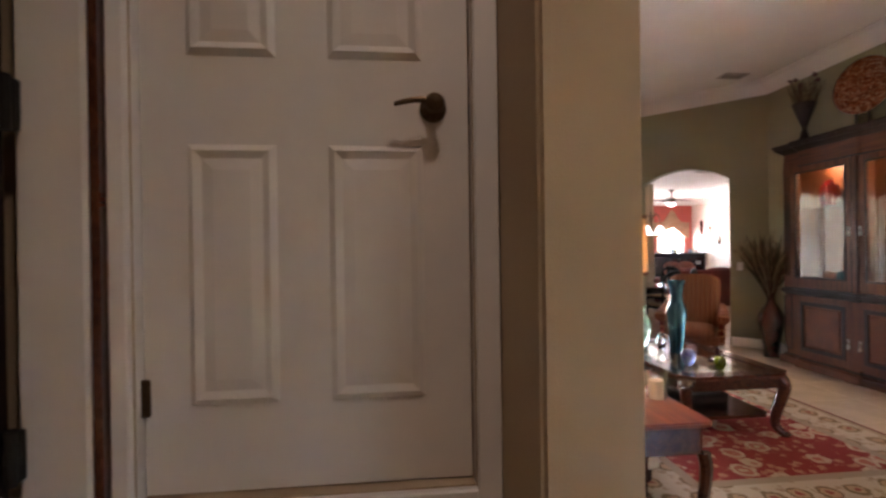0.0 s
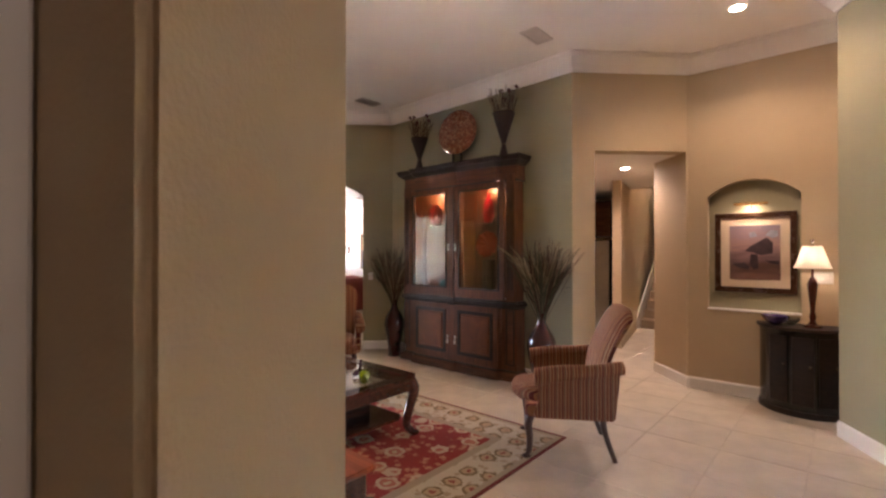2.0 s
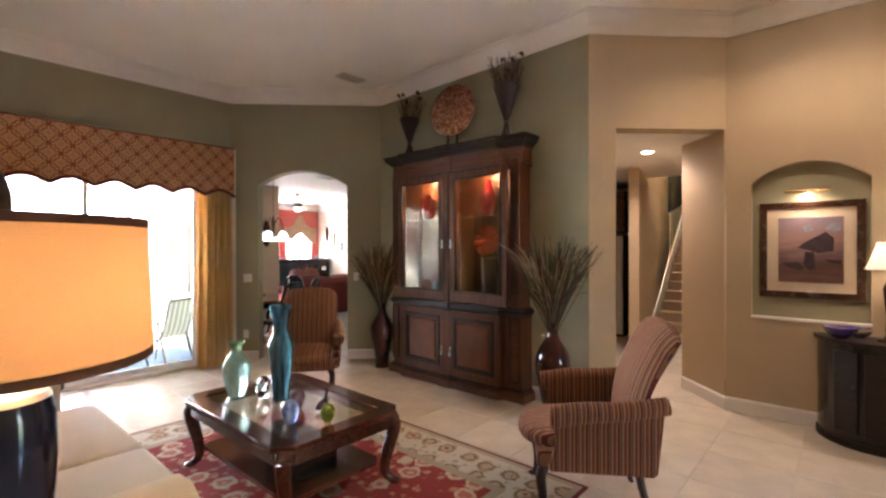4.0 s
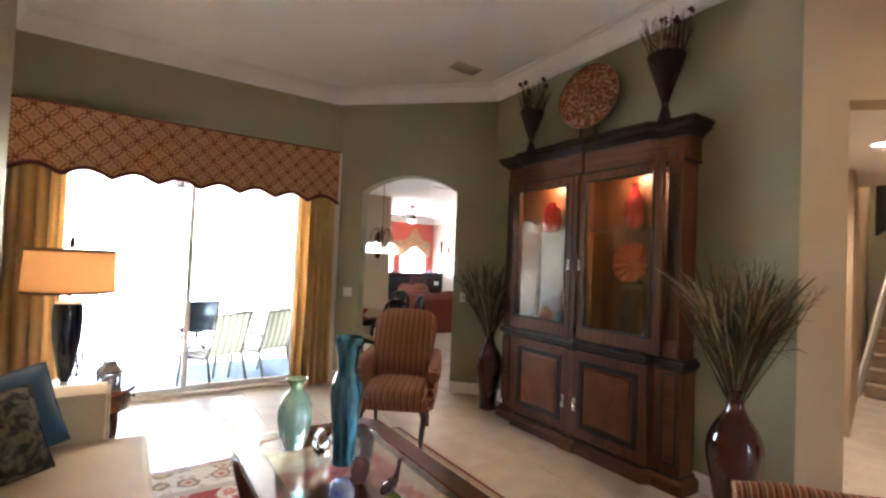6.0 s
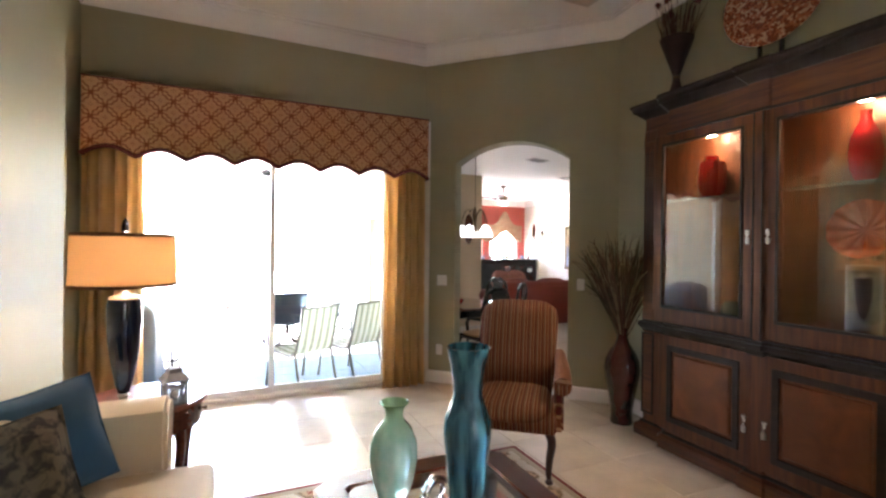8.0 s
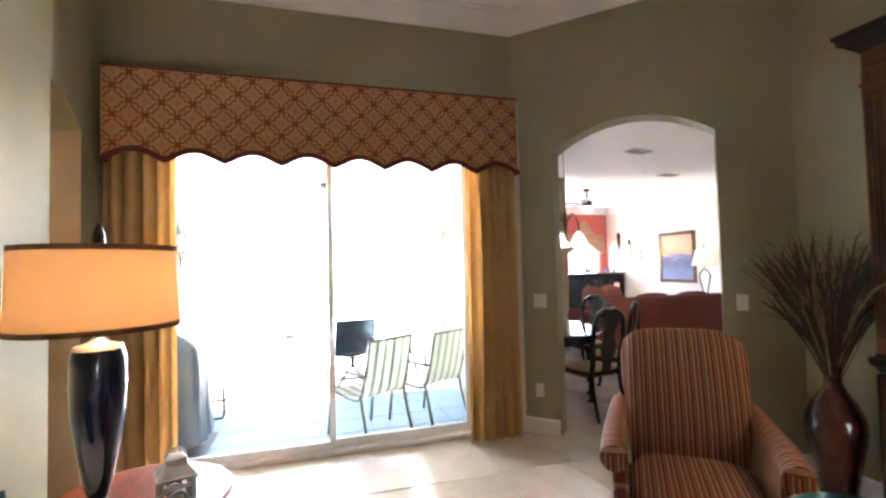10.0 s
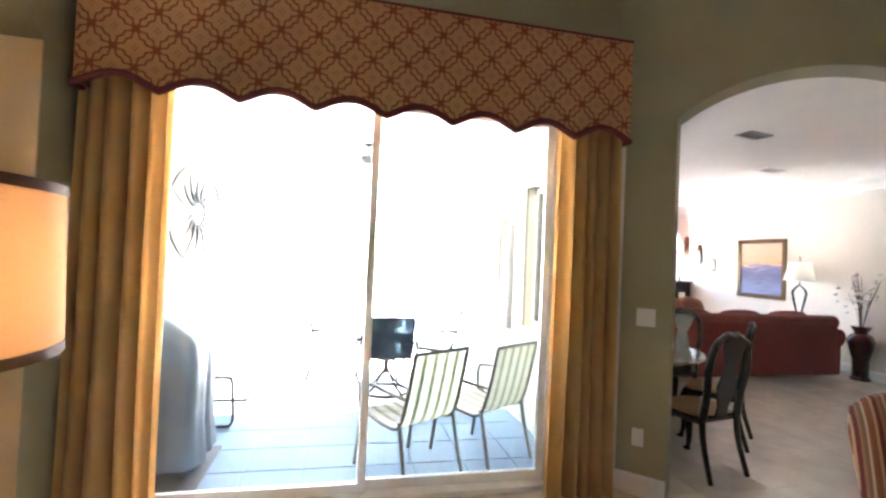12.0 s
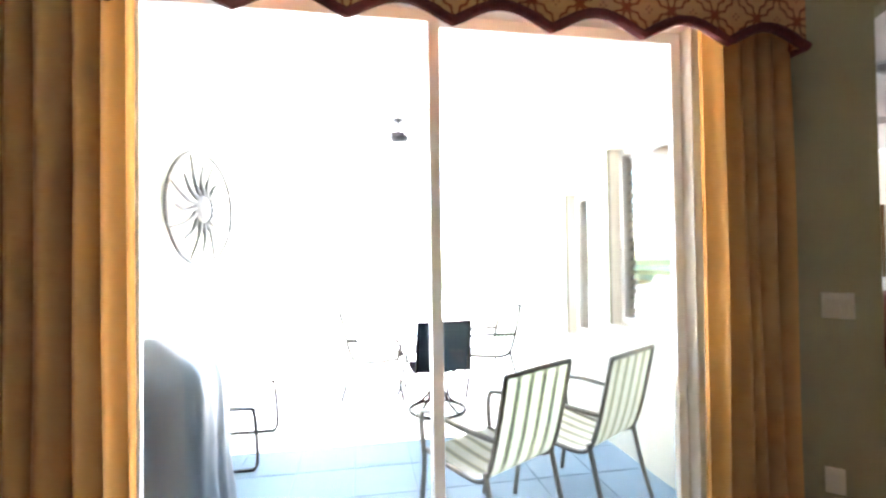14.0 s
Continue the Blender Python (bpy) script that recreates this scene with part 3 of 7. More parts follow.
box(bm, -0.488, -0.447, 1.405, 1.43, 0.89, 3.08, 0.004)
box(bm, -0.447, 0.358, 1.405, 1.43, 0.89, 0.962, 0.004)
box(bm, -0.447, 0.358, 1.405, 1.43, 3.012, 3.08, 0.004)
box(bm, -0.452, -0.443, 1.43, 1.5, 0.962, 3.02)
box(bm, 0.3545, 0.362, 1.43, 1.45, 0.962, 3.02)
structure("trim_closet_door", bm, WHITE, "white casing round the closet door", "trim")
# Dark panel takes the place of the closet's unlit depth.
bm = boxes((-0.46, 0.37, 1.50, 1.53, 0.9, 3.06))
structure("wall_closet_back", bm, DARKW, "dark panel standing in for the unlit closet inside", "wall")

# neighbouring door at the left of the closet wall
d3 = tagged(new("door_3"), "white door edge with dark hinges, standing open", "door", kind="structure")
part("door_jamb", boxes((-0.655, -0.512, 1.375, 1.425, 0.0, 3.1), bevel=0.006), DOORW, d3)
# Strip puts the shadow of the gap beside the casing into colour.
part("shaded_gap_strip", boxes((-0.511, -0.4895, 1.384, 1.428, 0.0, 3.1), bevel=0.003), MAHOG, d3, "dark reddish-brown strip painting the shaded gap by the casing")
# Slab coloured dark to imitate the shade beyond the jamb.
part("door_slab", boxes((-1.38, -0.668, 1.33, 1.37, 0.0, 3.05), bevel=0.004), DARKW, d3, "dark slab standing in for the shaded space past the jamb")
for z in (1.875, 1.125):
    bm = boxes((-0.69, -0.635, 1.35, 1.373, z - 0.055, z + 0.055), bevel=0.004)
    lathe(bm, [(0.012, z - 0.06), (0.012, z + 0.06)], 12, Matrix.Translation((-0.648, 1.345, 0)))
    part("hinge", bm, BLACKM, d3, "black hinge")

# ---- wall plates, vents, lamps in the ceiling ----
DN = Vector((-D45, -D45, 0))


def plate(x, y, z, turn, w, h, label, cat, toggles):
    t = thing("light_switch" if cat == "switch" else "wall_outlet", label, cat, (x, y, z), turn)
    part("cover_plate", boxes((-w / 2, w / 2, -0.006, 0.0, -h / 2, h / 2), bevel=0.003), PLASTIC, t)
    for i in range(toggles):
        u = (i - (toggles - 1) / 2) * 0.046
        if cat == "switch":
            part("rocker", boxes((u - 0.016, u + 0.016, -0.010, -0.006, -0.032, 0.032), bevel=0.002), PLASTIC, t)
        else:
            for zz in (-0.022, 0.022):
                part("socket", boxes((u - 0.016, u + 0.016, -0.009, -0.006, zz - 0.014, zz + 0.014), bevel=0.002), PLASTIC, t)
    return t


plate(4.196, 7.834, 1.195, -45, 0.12, 0.12, "white double rocker light switch on the sage wall", "switch", 2)
plate(5.294, 6.736, 1.205, -45, 0.075, 0.12, "white light switch beside the arch", "switch", 1)
plate(4.177, 7.853, 0.385, -45, 0.075, 0.12, "white wall outlet above the baseboard", "outlet", 1)
plate(6.389, 0.985, 1.345, -90, 0.16, 0.12, "white light switch by the console", "switch", 2)


def vent(x, y, z, turn, w=0.36, d=0.2):
    t = thing("ceiling_vent", "grey slatted air vent in the ceiling", "vent", (x, y, z), turn, "ceiling vents")
    part("frame", boxes((-w / 2, w / 2, -d / 2, -d / 2 + 0.02, -0.012, 0), (-w / 2, w / 2, d / 2 - 0.02, d / 2, -0.012, 0), (-w / 2, -w / 2 + 0.02, -d / 2 + 0.02, d / 2 - 0.02, -0.012, 0), (w / 2 - 0.02, w / 2, -d / 2 + 0.02, d / 2 - 0.02, -0.012, 0)), GREYM, t)
    part("backing", boxes((-w / 2 + 0.02, w / 2 - 0.02, -d / 2 + 0.02, d / 2 - 0.02, -0.002, 0)), GREYM, t)
    for i in range(6):
        yy = -d / 2 + 0.035 + i * (d - 0.07) / 5
        bm = bmesh.new()
        box(bm, -w / 2 + 0.02, w / 2 - 0.02, -0.009, 0.009, -0.001, 0.001, m=pose(0, yy, -0.008, 40, 0, 0))
        part("slat", bm, GREYM, t)
    return t


vent(4.88, 6.31, H, 0)
vent(4.66, 3.27, H, 0)
vent(6.55, 9.30, 3.05, 10)
vent(8.28, 10.66, 3.05, 10)
GLOWW = material("lamp_lens", (0.9, 0.85, 0.75), 0.4, emit=(1, 0.86, 0.66), emit_strength=4.0)


def downlight(x, y, z):
    t = thing("recessed_downlight", "lit round recessed ceiling downlight with white trim", "ceiling light", (x, y, z), 0, "recessed downlights")
    bm = bmesh.new()
    lathe(bm, [(0.062, -0.001), (0.085, -0.001), (0.085, -0.006), (0.062, -0.008)], 28, close=False)
    part("trim_ring", bm, WHITE, t, smooth=True)
    bm = bmesh.new()
    lathe(bm, [(0.062, -0.001), (0.055, -0.0025), (0.0, -0.003)], 28, close=False)
    part("lens", bm, GLOWW, t, "glowing lens")


downlight(5.40, 1.57, H)
downlight(7.0, 3.18, 2.80)
# Added fixture to go with the stair fill lamp; none is visible there.
downlight(11.6, 3.7, 6.0)
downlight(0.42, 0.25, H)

# ---- curtains and valance ----
GOLD = material("gold_curtain_cloth", (0.72, 0.475, 0.22), 0.85, var=0.1, scale=3, bump=0.15, bump_scale=220, sheen=0.2)
g_ = GOLD.node_tree
gtl, gmx = g_.nodes.new("ShaderNodeBsdfTranslucent"), g_.nodes.new("ShaderNodeMixShader")
gtl.inputs[0].default_value = (0.46, 0.26, 0.09, 1)
gmx.inputs[0].default_value = 0.06
g_.links.new(g_.nodes["Principled BSDF"].outputs[0], gmx.inputs[1])
g_.links.new(gtl.outputs[0], gmx.inputs[2])
g_.links.new(gmx.outputs[0], g_.nodes["Material Output"].inputs[0])
MAROON = material("maroon_fringe", (0.13, 0.03, 0.03), 0.95, var=0.3, scale=60, bump=0.8, bump_scale=300)


def lattice_material():
    m = material("valance_cloth", (0.53, 0.275, 0.14), 0.9, var=0.08, scale=8, bump=0.2, bump_scale=260)
    t = m.node_tree
    b = t.nodes["Principled BSDF"]

    def mth(op, a, c=None):
        n = t.nodes.new("ShaderNodeMath")
        n.operation = op
        for i, v in enumerate((a, c)):
            if v is None:
                continue
            if isinstance(v, (int, float)):
                n.inputs[i].default_value = v
            else:
                t.links.new(v, n.inputs[i])
        return n.outputs[0]

    tc = t.nodes.new("ShaderNodeTexCoord")
    sx = t.nodes.new("ShaderNodeSeparateXYZ")
    t.links.new(tc.outputs["Object"], sx.inputs[0])
    x, z = mth("ADD", sx.outputs[0], sx.outputs[1]), sx.outputs[2]
    p = 0.205
    u, v = mth("DIVIDE", mth("ADD", x, z), p), mth("DIVIDE", mth("SUBTRACT", x, z), p)
    fu = mth("ABSOLUTE", mth("SUBTRACT", mth("FRACT", u), 0.5))
    fv = mth("ABSOLUTE", mth("SUBTRACT", mth("FRACT", v), 0.5))
    # paired lines that cross at the knots and swell between them
    def swell(q):
        return mth("ADD", mth("MULTIPLY", mth("POWER", mth("ABSOLUTE", mth("SINE", mth("MULTIPLY", q, math.pi))), 0.8), 0.125),
                   mth("MULTIPLY", mth("COSINE", mth("MULTIPLY", q, 6 * math.pi)), 0.032))

    du = mth("ABSOLUTE", mth("SUBTRACT", mth("SUBTRACT", 0.5, fu), swell(v)))
    dv = mth("ABSOLUTE", mth("SUBTRACT", mth("SUBTRACT", 0.5, fv), swell(u)))
    line = mth("LESS_THAN", mth("MINIMUM", du, dv), 0.040)
    dots = mth("MULTIPLY", mth("LESS_THAN", mth("ADD", mth("ABSOLUTE", mth("SUBTRACT", fu, 0.06)), mth("ABSOLUTE", mth("SUBTRACT", fv, 0.06))), 0.05), 0.6)
    mix = t.nodes.new("ShaderNodeMix")
    mix.data_type = "RGBA"
    mix.inputs[7].default_value = (0.24, 0.075, 0.03, 1)
    old = b.inputs["Base Color"].links[0].from_socket
    t.links.new(mth("MAXIMUM", line, dots), mix.inputs[0])
    t.links.new(old, mix.inputs[6])
    t.links.new(mix.outputs[2], b.inputs["Base Color"])
    return m


LATTICE = lattice_material()
VX0, VX1, VY, VZT = 0.785, 3.975, 7.755, 3.012


def scallop(x):
    """Lower edge of the valance: shallow scallops between pointed drops."""
    n = 8
    u = (x - VX0) / (VX1 - VX0) * n
    k = u - math.floor(u)
    return 2.348 + 0.076 * math.sin(math.pi * k) ** 1.15


valance = thing("window_valance", "tan trellis-patterned cornice valance with scalloped maroon fringe", "valance", (0, 0, 0))
N = 112
bm = bmesh.new()
xs = [VX0 + (VX1 - VX0) * i / N for i in range(N + 1)]
top = [(x, VZT) for x in (VX1, VX0)]
m = Matrix(((1, 0, 0, 0), (0, 0, 1, VY), (0, 1, 0, 0), (0, 0, 0, 1)))
poly(bm, [(x, scallop(x)) for x in xs] + top, m, 0.03)
box(bm, VX0, VX0 + 0.02, VY + 0.03, 7.998, 2.36, VZT)
box(bm, VX1 - 0.02, VX1, VY + 0.03, 7.972, 2.36, VZT)
box(bm, VX0 + 0.02, VX1 - 0.02, VY + 0.03, 7.96, VZT - 0.02, VZT)
part("board", bm, LATTICE, valance)
bm = bmesh.new()
tube(bm, [(x, VY - 0.006, scallop(x) - 0.002) for x in xs], 0.021, seg=8)
tube(bm, [(VX0 - 0.004, VY, 2.352), (VX0 - 0.004, 7.97, 2.352)], 0.015)
tube(bm, [(VX1 + 0.004, VY, 2.352), (VX1 + 0.004, 7.95, 2.352)], 0.015)
part("fringe", bm, MAROON, valance, "maroon fringe trim", True)
bm = bmesh.new()
tube(bm, [(VX0, VY - 0.002, VZT), (VX1, VY - 0.002, VZT)], 0.008)
part("piping", bm, MAROON, valance, "maroon piping", True)


def curtain(x0, x1, folds, seed, inner):
    """A pleated panel; inner is +1 or -1 towards the middle of the door, where it ends on a rounded pleat."""
    rnd = random.Random(seed)
    c = thing("curtain", "floor-length gold curtain panel hanging in deep folds", "curtain", ((x0 + x1) / 2, 7.87, 0.0), 0, "patio door curtains")
    bm = bmesh.new()
    w, nu, nz = x1 - x0, 150, 30
    ph = [rnd.uniform(-0.5, 0.5) for _ in range(4)]
    grid = []
    for j in range(nz + 1):
        s = j / nz
        z = 0.005 + 2.50 * s
        row = []
        for i in range(nu + 1):
            u = i / nu
            e = 1 - u if inner > 0 else u
            wob = min(1, e * 3)
            a = math.pi * (folds * e + 0.42) + wob * (0.55 * math.sin(7.5 * e + ph[0] * 4) + 0.30 * math.sin(1.7 * s + 5 * e + ph[1]))
            sn = abs(math.sin(a))
            d = (0.048 - 0.016 * s) * (0.9 - 1.9 * sn ** 0.7) * (1 + 0.3 * wob * math.sin(11 * e + ph[2] * 6)) + 0.008 * wob * math.sin(6 * s + 7 * e + ph[3])
            wide = w * (1.0 + 0.07 * (1 - s) ** 2)
            row.append(bm.verts.new((-wide / 2 + wide * u, d, z)))
        grid.append(row)
    for j in range(nz):
        for i in range(nu):
            bm.faces.new((grid[j][i], grid[j][i + 1], grid[j + 1][i + 1], grid[j + 1][i]))
    bmesh.ops.solidify(bm, geom=bm.faces[:], thickness=0.004)
    part("cloth", bm, GOLD, c, smooth=True)


curtain(0.775, 1.235, 5, 1, 1)
curtain(3.505, 3.965, 5, 2, -1)

# ---- china cabinet ----
CAB_LIGHT = material("cabinet_lamp_lens", (0.9, 0.8, 0.6), 0.4, emit=(1, 0.72, 0.4), emit_strength=9.0)
CY0, CY1 = 3.87, 5.84
CF, CB = 5.16, 5.412
cab = thing("china_cabinet", "tall cherry-wood china cabinet with lit glass doors and dark mouldings", "cabinet", (5.33, 4.855, 0))


def cpart(name, bm, mat, label="", parent=None, smooth=False):
    bmesh.ops.translate(bm, vec=(-5.33, -4.855, 0), verts=bm.verts)
    return part(name, bm, mat, parent or cab, label, smooth)


MID = (CY0 + CY1) / 2


def front_path(o, c=0.0):
    """Plan outline of the breakfront with the doors standing proud of the side pilasters."""
    a, b = CY0 - o, CY1 + o
    return [(CB, a), (CF + 0.06 - o, a), (CF + 0.06 - o, a + 0.22), (CF - o, a + 0.27), (CF - o, MID - 0.06), (CF - 0.02 - o, MID - 0.05), (CF - 0.02 - o, MID + 0.05), (CF - o, MID + 0.06), (CF - o, b - 0.27), (CF + 0.06 - o, b - 0.22), (CF + 0.06 - o, b), (CB, b)]


def slab(o, z0, z1):
    bm = bmesh.new()
    poly(bm, front_path(o), pose(0, 0, z0), z1 - z0)
    return bm


def moulding(profile, base=0.0):
    """A moulding run round the front and the sides of the cabinet."""
    return sweep(bmesh.new(), profile, front_path(base)[::-1])


cpart("plinth", moulding([(0.0, 0.0), (0.052, 0.0), (0.052, 0.075), (0.046, 0.09), (0.024, 0.102), (0.018, 0.108), (0.0, 0.108)]), WOODH)
cpart("plinth_moulding", moulding([(0.0, 0.108), (0.018, 0.108), (0.021, 0.115), (0.014, 0.124), (0.0, 0.124)]), DARKW, "dark bead above the plinth")
cpart("base_body", slab(0.0, 0.122, 0.93), WOOD)
cpart("counter", slab(0.034, 0.93, 0.965), DARKW, "dark counter ledge")
cpart("counter_moulding", moulding([(0.0, 0.888), (0.007, 0.888), (0.010, 0.903), (0.022, 0.914), (0.030, 0.93), (0.0, 0.93)]), DARKW)
bm = slab(0.012, 0.965, 0.985)
cpart("ledge_moulding", bm, DARKW)
# upper carcass
UX = CF + 0.05
for nm, s in (("side_panel", (UX, CB, CY0 + 0.02, CY0 + 0.05, 0.985, 2.58)), ("side_panel", (UX, CB, CY1 - 0.05, CY1 - 0.02, 0.985, 2.58)),
              ("back_panel", (CB - 0.02, CB, CY0 + 0.05, CY1 - 0.05, 0.985, 2.58)), ("bottom_panel", (UX, CB - 0.02, CY0 + 0.05, CY1 - 0.05, 0.985, 1.01)),
              ("top_panel", (UX, CB - 0.02, CY0 + 0.05, CY1 - 0.05, 2.463, 2.58)), ("divider", (UX + 0.03, CB - 0.02, MID - 0.012, MID + 0.012, 1.01, 2.463))):
    cpart(nm, boxes(s), WOOD)
for y0, y1 in ((CY0, CY0 + 0.14), (CY1 - 0.14, CY1)):
    bm = boxes((CF + 0.04, UX + 0.012, y0 + 0.02, y1, 0.985, 2.58), bevel=0.004)
    pil = cpart("pilaster", bm, WOOD)
    for k in range(4):
        yy = y0 + 0.042 + k * 0.024
        cpart("reed", boxes((CF + 0.033, CF + 0.04, yy, yy + 0.009, 1.13, 2.40), bevel=0.002), DARKW, "", pil)
    cpart("pilaster_foot", boxes((CF + 0.030, CF + 0.04, y0 + 0.024, y1 - 0.004, 0.99, 1.08), bevel=0.004), WOODH, "", pil)
    cpart("pilaster_cap", boxes((CF + 0.030, CF + 0.04, y0 + 0.024, y1 - 0.004, 2.43, 2.49), bevel=0.004), WOODH, "", pil)
    pnl = cpart("base_panel", boxes((CF + 0.050, CF + 0.06, y0 + 0.04, y1 - 0.0, 0.22, 0.86), bevel=0.004), WOODH)
    cpart("bead_moulding", ring(bmesh.new(), 0, CF + 0.043, CF + 0.054, y0 + 0.03, y1 + 0.01, 0.19, 0.875, 0.014, 0.014), DARKW, "", pnl)
bm = moulding([(0.0, 2.69), (0.030, 2.69), (0.036, 2.70), (0.055, 2.715), (0.080, 2.74), (0.10, 2.75), (0.10, 2.775), (0.115, 2.79), (0.115, 2.81), (0.0, 2.81)], -0.02)
poly(bm, front_path(-0.03), pose(0, 0, 2.60), 0.205)
cpart("cornice", bm, DARKW, "dark stepped cornice")
cpart("frieze", moulding([(0.0, 2.512), (0.023, 2.512), (0.023, 2.69), (0.0, 2.69)], -0.02), WOODH)
cpart("frieze_bead", moulding([(0.0, 2.494), (0.03, 2.494), (0.035, 2.503), (0.03, 2.512), (0.0, 2.512)], -0.02), DARKW, "dark bead under the frieze")


def cab_door(y0, y1, z0, z1, kind, hinge_side):
    st = 0.075
    d = cpart("door", ring(bmesh.new(), 0, CF - 0.022, CF, y0, y1, z0, z1, st, st), WOOD)
    iy0, iy1, iz0, iz1 = y0 + st, y1 - st, z0 + st, z1 - st
    bm = bmesh.new()
    ring(bm, 0, CF - 0.03, CF - 0.004, iy0, iy1, iz0, iz1, 0.045, 0.045)
    cpart("bead_moulding", bm, DARKW, parent=d)
    if kind == "glass":
        bm = boxes((CF - 0.013, CF - 0.009, iy0 + 0.02, iy1 - 0.02, iz0 + 0.02, iz1 - 0.02))
        o = cpart("pane", bm, GLASS, parent=d)
        o.visible_shadow = False
    else:
        bm = boxes((CF - 0.016, CF + 0.0, iy0 + 0.02, iy1 - 0.02, iz0 + 0.02, iz1 - 0.02))
        box(bm, CF - 0.03, CF - 0.012, iy0 + 0.06, iy1 - 0.06, iz0 + 0.06, iz1 - 0.06, 0.012)
        cpart("panel", bm, PANELW, parent=d)
    yy = y0 + 0.035 if hinge_side > 0 else y1 - 0.035
    zz = (z0 + z1) / 2 - (0.02 if kind == "glass" else 0.10)
    bm = bmesh.new()
    lathe(bm, [(0.0, 0.0), (0.016, 0.002), (0.017, 0.012), (0.009, 0.02), (0.012, 0.03), (0.006, 0.045)], 12, pose(CF - 0.028, yy, zz + 0.05) @ Matrix.Diagonal((0.5, 1, -1, 1)))
    lathe(bm, [(0.004, 0.0), (0.015, -0.03), (0.013, -0.06), (0.0, -0.065)], 10, pose(CF - 0.034, yy, zz))
    cpart("tassel_pull", bm, SILVER, "silver tassel pull", d, True)
    return d


cab_door(CY0 + 0.23, MID - 0.03, 0.15, 0.90, "panel", -1)
cab_door(MID + 0.03, CY1 - 0.23, 0.15, 0.90, "panel", 1)


def upper_door(y0, y1, side):
    st = 0.07
    z0, z1 = 1.0, 2.50
    X0, X1 = CF - 0.005, CF + 0.03
    d = cpart("door", ring(bmesh.new(), 0, X0, X1, y0, y1, z0, z1, st, 0.11, 0.07), WOOD)
    bm = bmesh.new()
    iy0, iy1, iz0, iz1 = y0 + st, y1 - st, z0 + 0.11, z1 - 0.07
    ring(bm, 0, X0 - 0.008, X0 + 0.012, iy0, iy1, iz0, iz1, 0.02, 0.02)
    cpart("bead_moulding", bm, DARKW, parent=d)
    o = cpart("pane", boxes((X0 + 0.014, X0 + 0.018, iy0 + 0.01, iy1 - 0.01, iz0 + 0.01, iz1 - 0.01)), GLASS, parent=d)
    o.visible_shadow = False
    yy = y0 + 0.03 if side > 0 else y1 - 0.03
    bm = bmesh.new()
    lathe(bm, [(0.0, 0.0), (0.014, 0.004), (0.014, 0.03), (0.006, 0.05)], 10, pose(X0 - 0.014, yy, 1.72) @ Matrix.Diagonal((0.6, 1, -1, 1)))
    lathe(bm, [(0.004, 0.0), (0.013, -0.03), (0.012, -0.055), (0.0, -0.06)], 10, pose(X0 - 0.014, yy, 1.68))
    cpart("tassel_pull", bm, SILVER, "silver tassel pull", d, True)


upper_door(CY0 + 0.15, MID - 0.035, -1)
upper_door(MID + 0.035, CY1 - 0.15, 1)
bm = boxes((CF - 0.018, CF + 0.035, MID - 0.033, MID + 0.033, 0.985, 2.50), bevel=0.006)
cpart("centre_post", bm, WOOD)
for yy in (MID - 0.034, MID + 0.024):
    cpart("post_bead", boxes((CF - 0.024, CF - 0.016, yy, yy + 0.010, 0.99, 2.49), bevel=0.002), DARKW)
CGLASS = GLASS.copy()
CGLASS.name = "cabinet_glass"
for nd in CGLASS.node_tree.nodes:
    if nd.type == "MATH" and nd.operation == "MULTIPLY_ADD":
        nd.inputs[2].default_value = 0.10
for ob in cab.children_recursive:
    if ob.name.split(".")[0] == "pane":
        ob.data.materials[0] = CGLASS
GEDGE = material("shelf_glass", (0.75, 0.9, 0.85), 0.05, transmission=0.9)
for y0, y1 in ((CY0 + 0.06, MID - 0.02), (MID + 0.02, CY1 - 0.06)):
    cpart("shelf", boxes((UX + 0.06, CB - 0.03, y0, y1, 1.976, 1.988)), GEDGE, "glass shelf").visible_shadow = False
for y in (4.36, 5.30):
    bm = bmesh.new()
    lathe(bm, [(0.0, 2.446), (0.034, 2.446), (0.038, 2.462)], 20, pose(5.29, y, 0))
    cpart("puck_light", bm, CAB_LIGHT, "small lit cabinet lamp", smooth=True)
    lamp("SPOT", "cabinet_lamp_bulb", (5.28, y, 2.436), 0.28, (1, 0.68, 0.34), (5.32, y, 1.0), 0.02, 105)

# china and glass inside
REDG = material("red_glaze", (0.27, 0.005, 0.008), 0.12, var=0.15, coat=0.6)
ORNG = material("orange_art_glass", (0.50, 0.09, 0.025), 0.15, var=0.2, scale=14, second=(0.20, 0.012, 0.008), coat=0.5)
TEALC = material("teal_glaze", (0.03, 0.09, 0.09), 0.2, var=0.2, coat=0.4)


def turned(name, profile, mat, place, label, category, seg=32, flutes=0, depth=0.0, partname="body"):
    t = thing(name, label, category, place)
    bm = bmesh.new()
    lathe(bm, profile, seg, flutes=flutes, depth=depth)
    part(partname, bm, mat, t, smooth=True)
    return t


turned("red_vase", [(0.05, 0), (0.075, 0.06), (0.085, 0.15), (0.075, 0.25), (0.045, 0.31), (0.025, 0.36), (0.03, 0.40), (0.022, 0.40)], REDG, (5.31, 4.36, 1.989), "glossy red ceramic bottle vase on the glass shelf", "vase")
turned("red_ribbed_vase", [(0.06, 0), (0.085, 0.05), (0.095, 0.12), (0.09, 0.20), (0.08, 0.255), (0.04, 0.27), (0.045, 0.30), (0.035, 0.30)], REDG, (5.31, 5.30, 1.989), "ribbed round red vase on the glass shelf", "vase", 48, 12, 0.05)


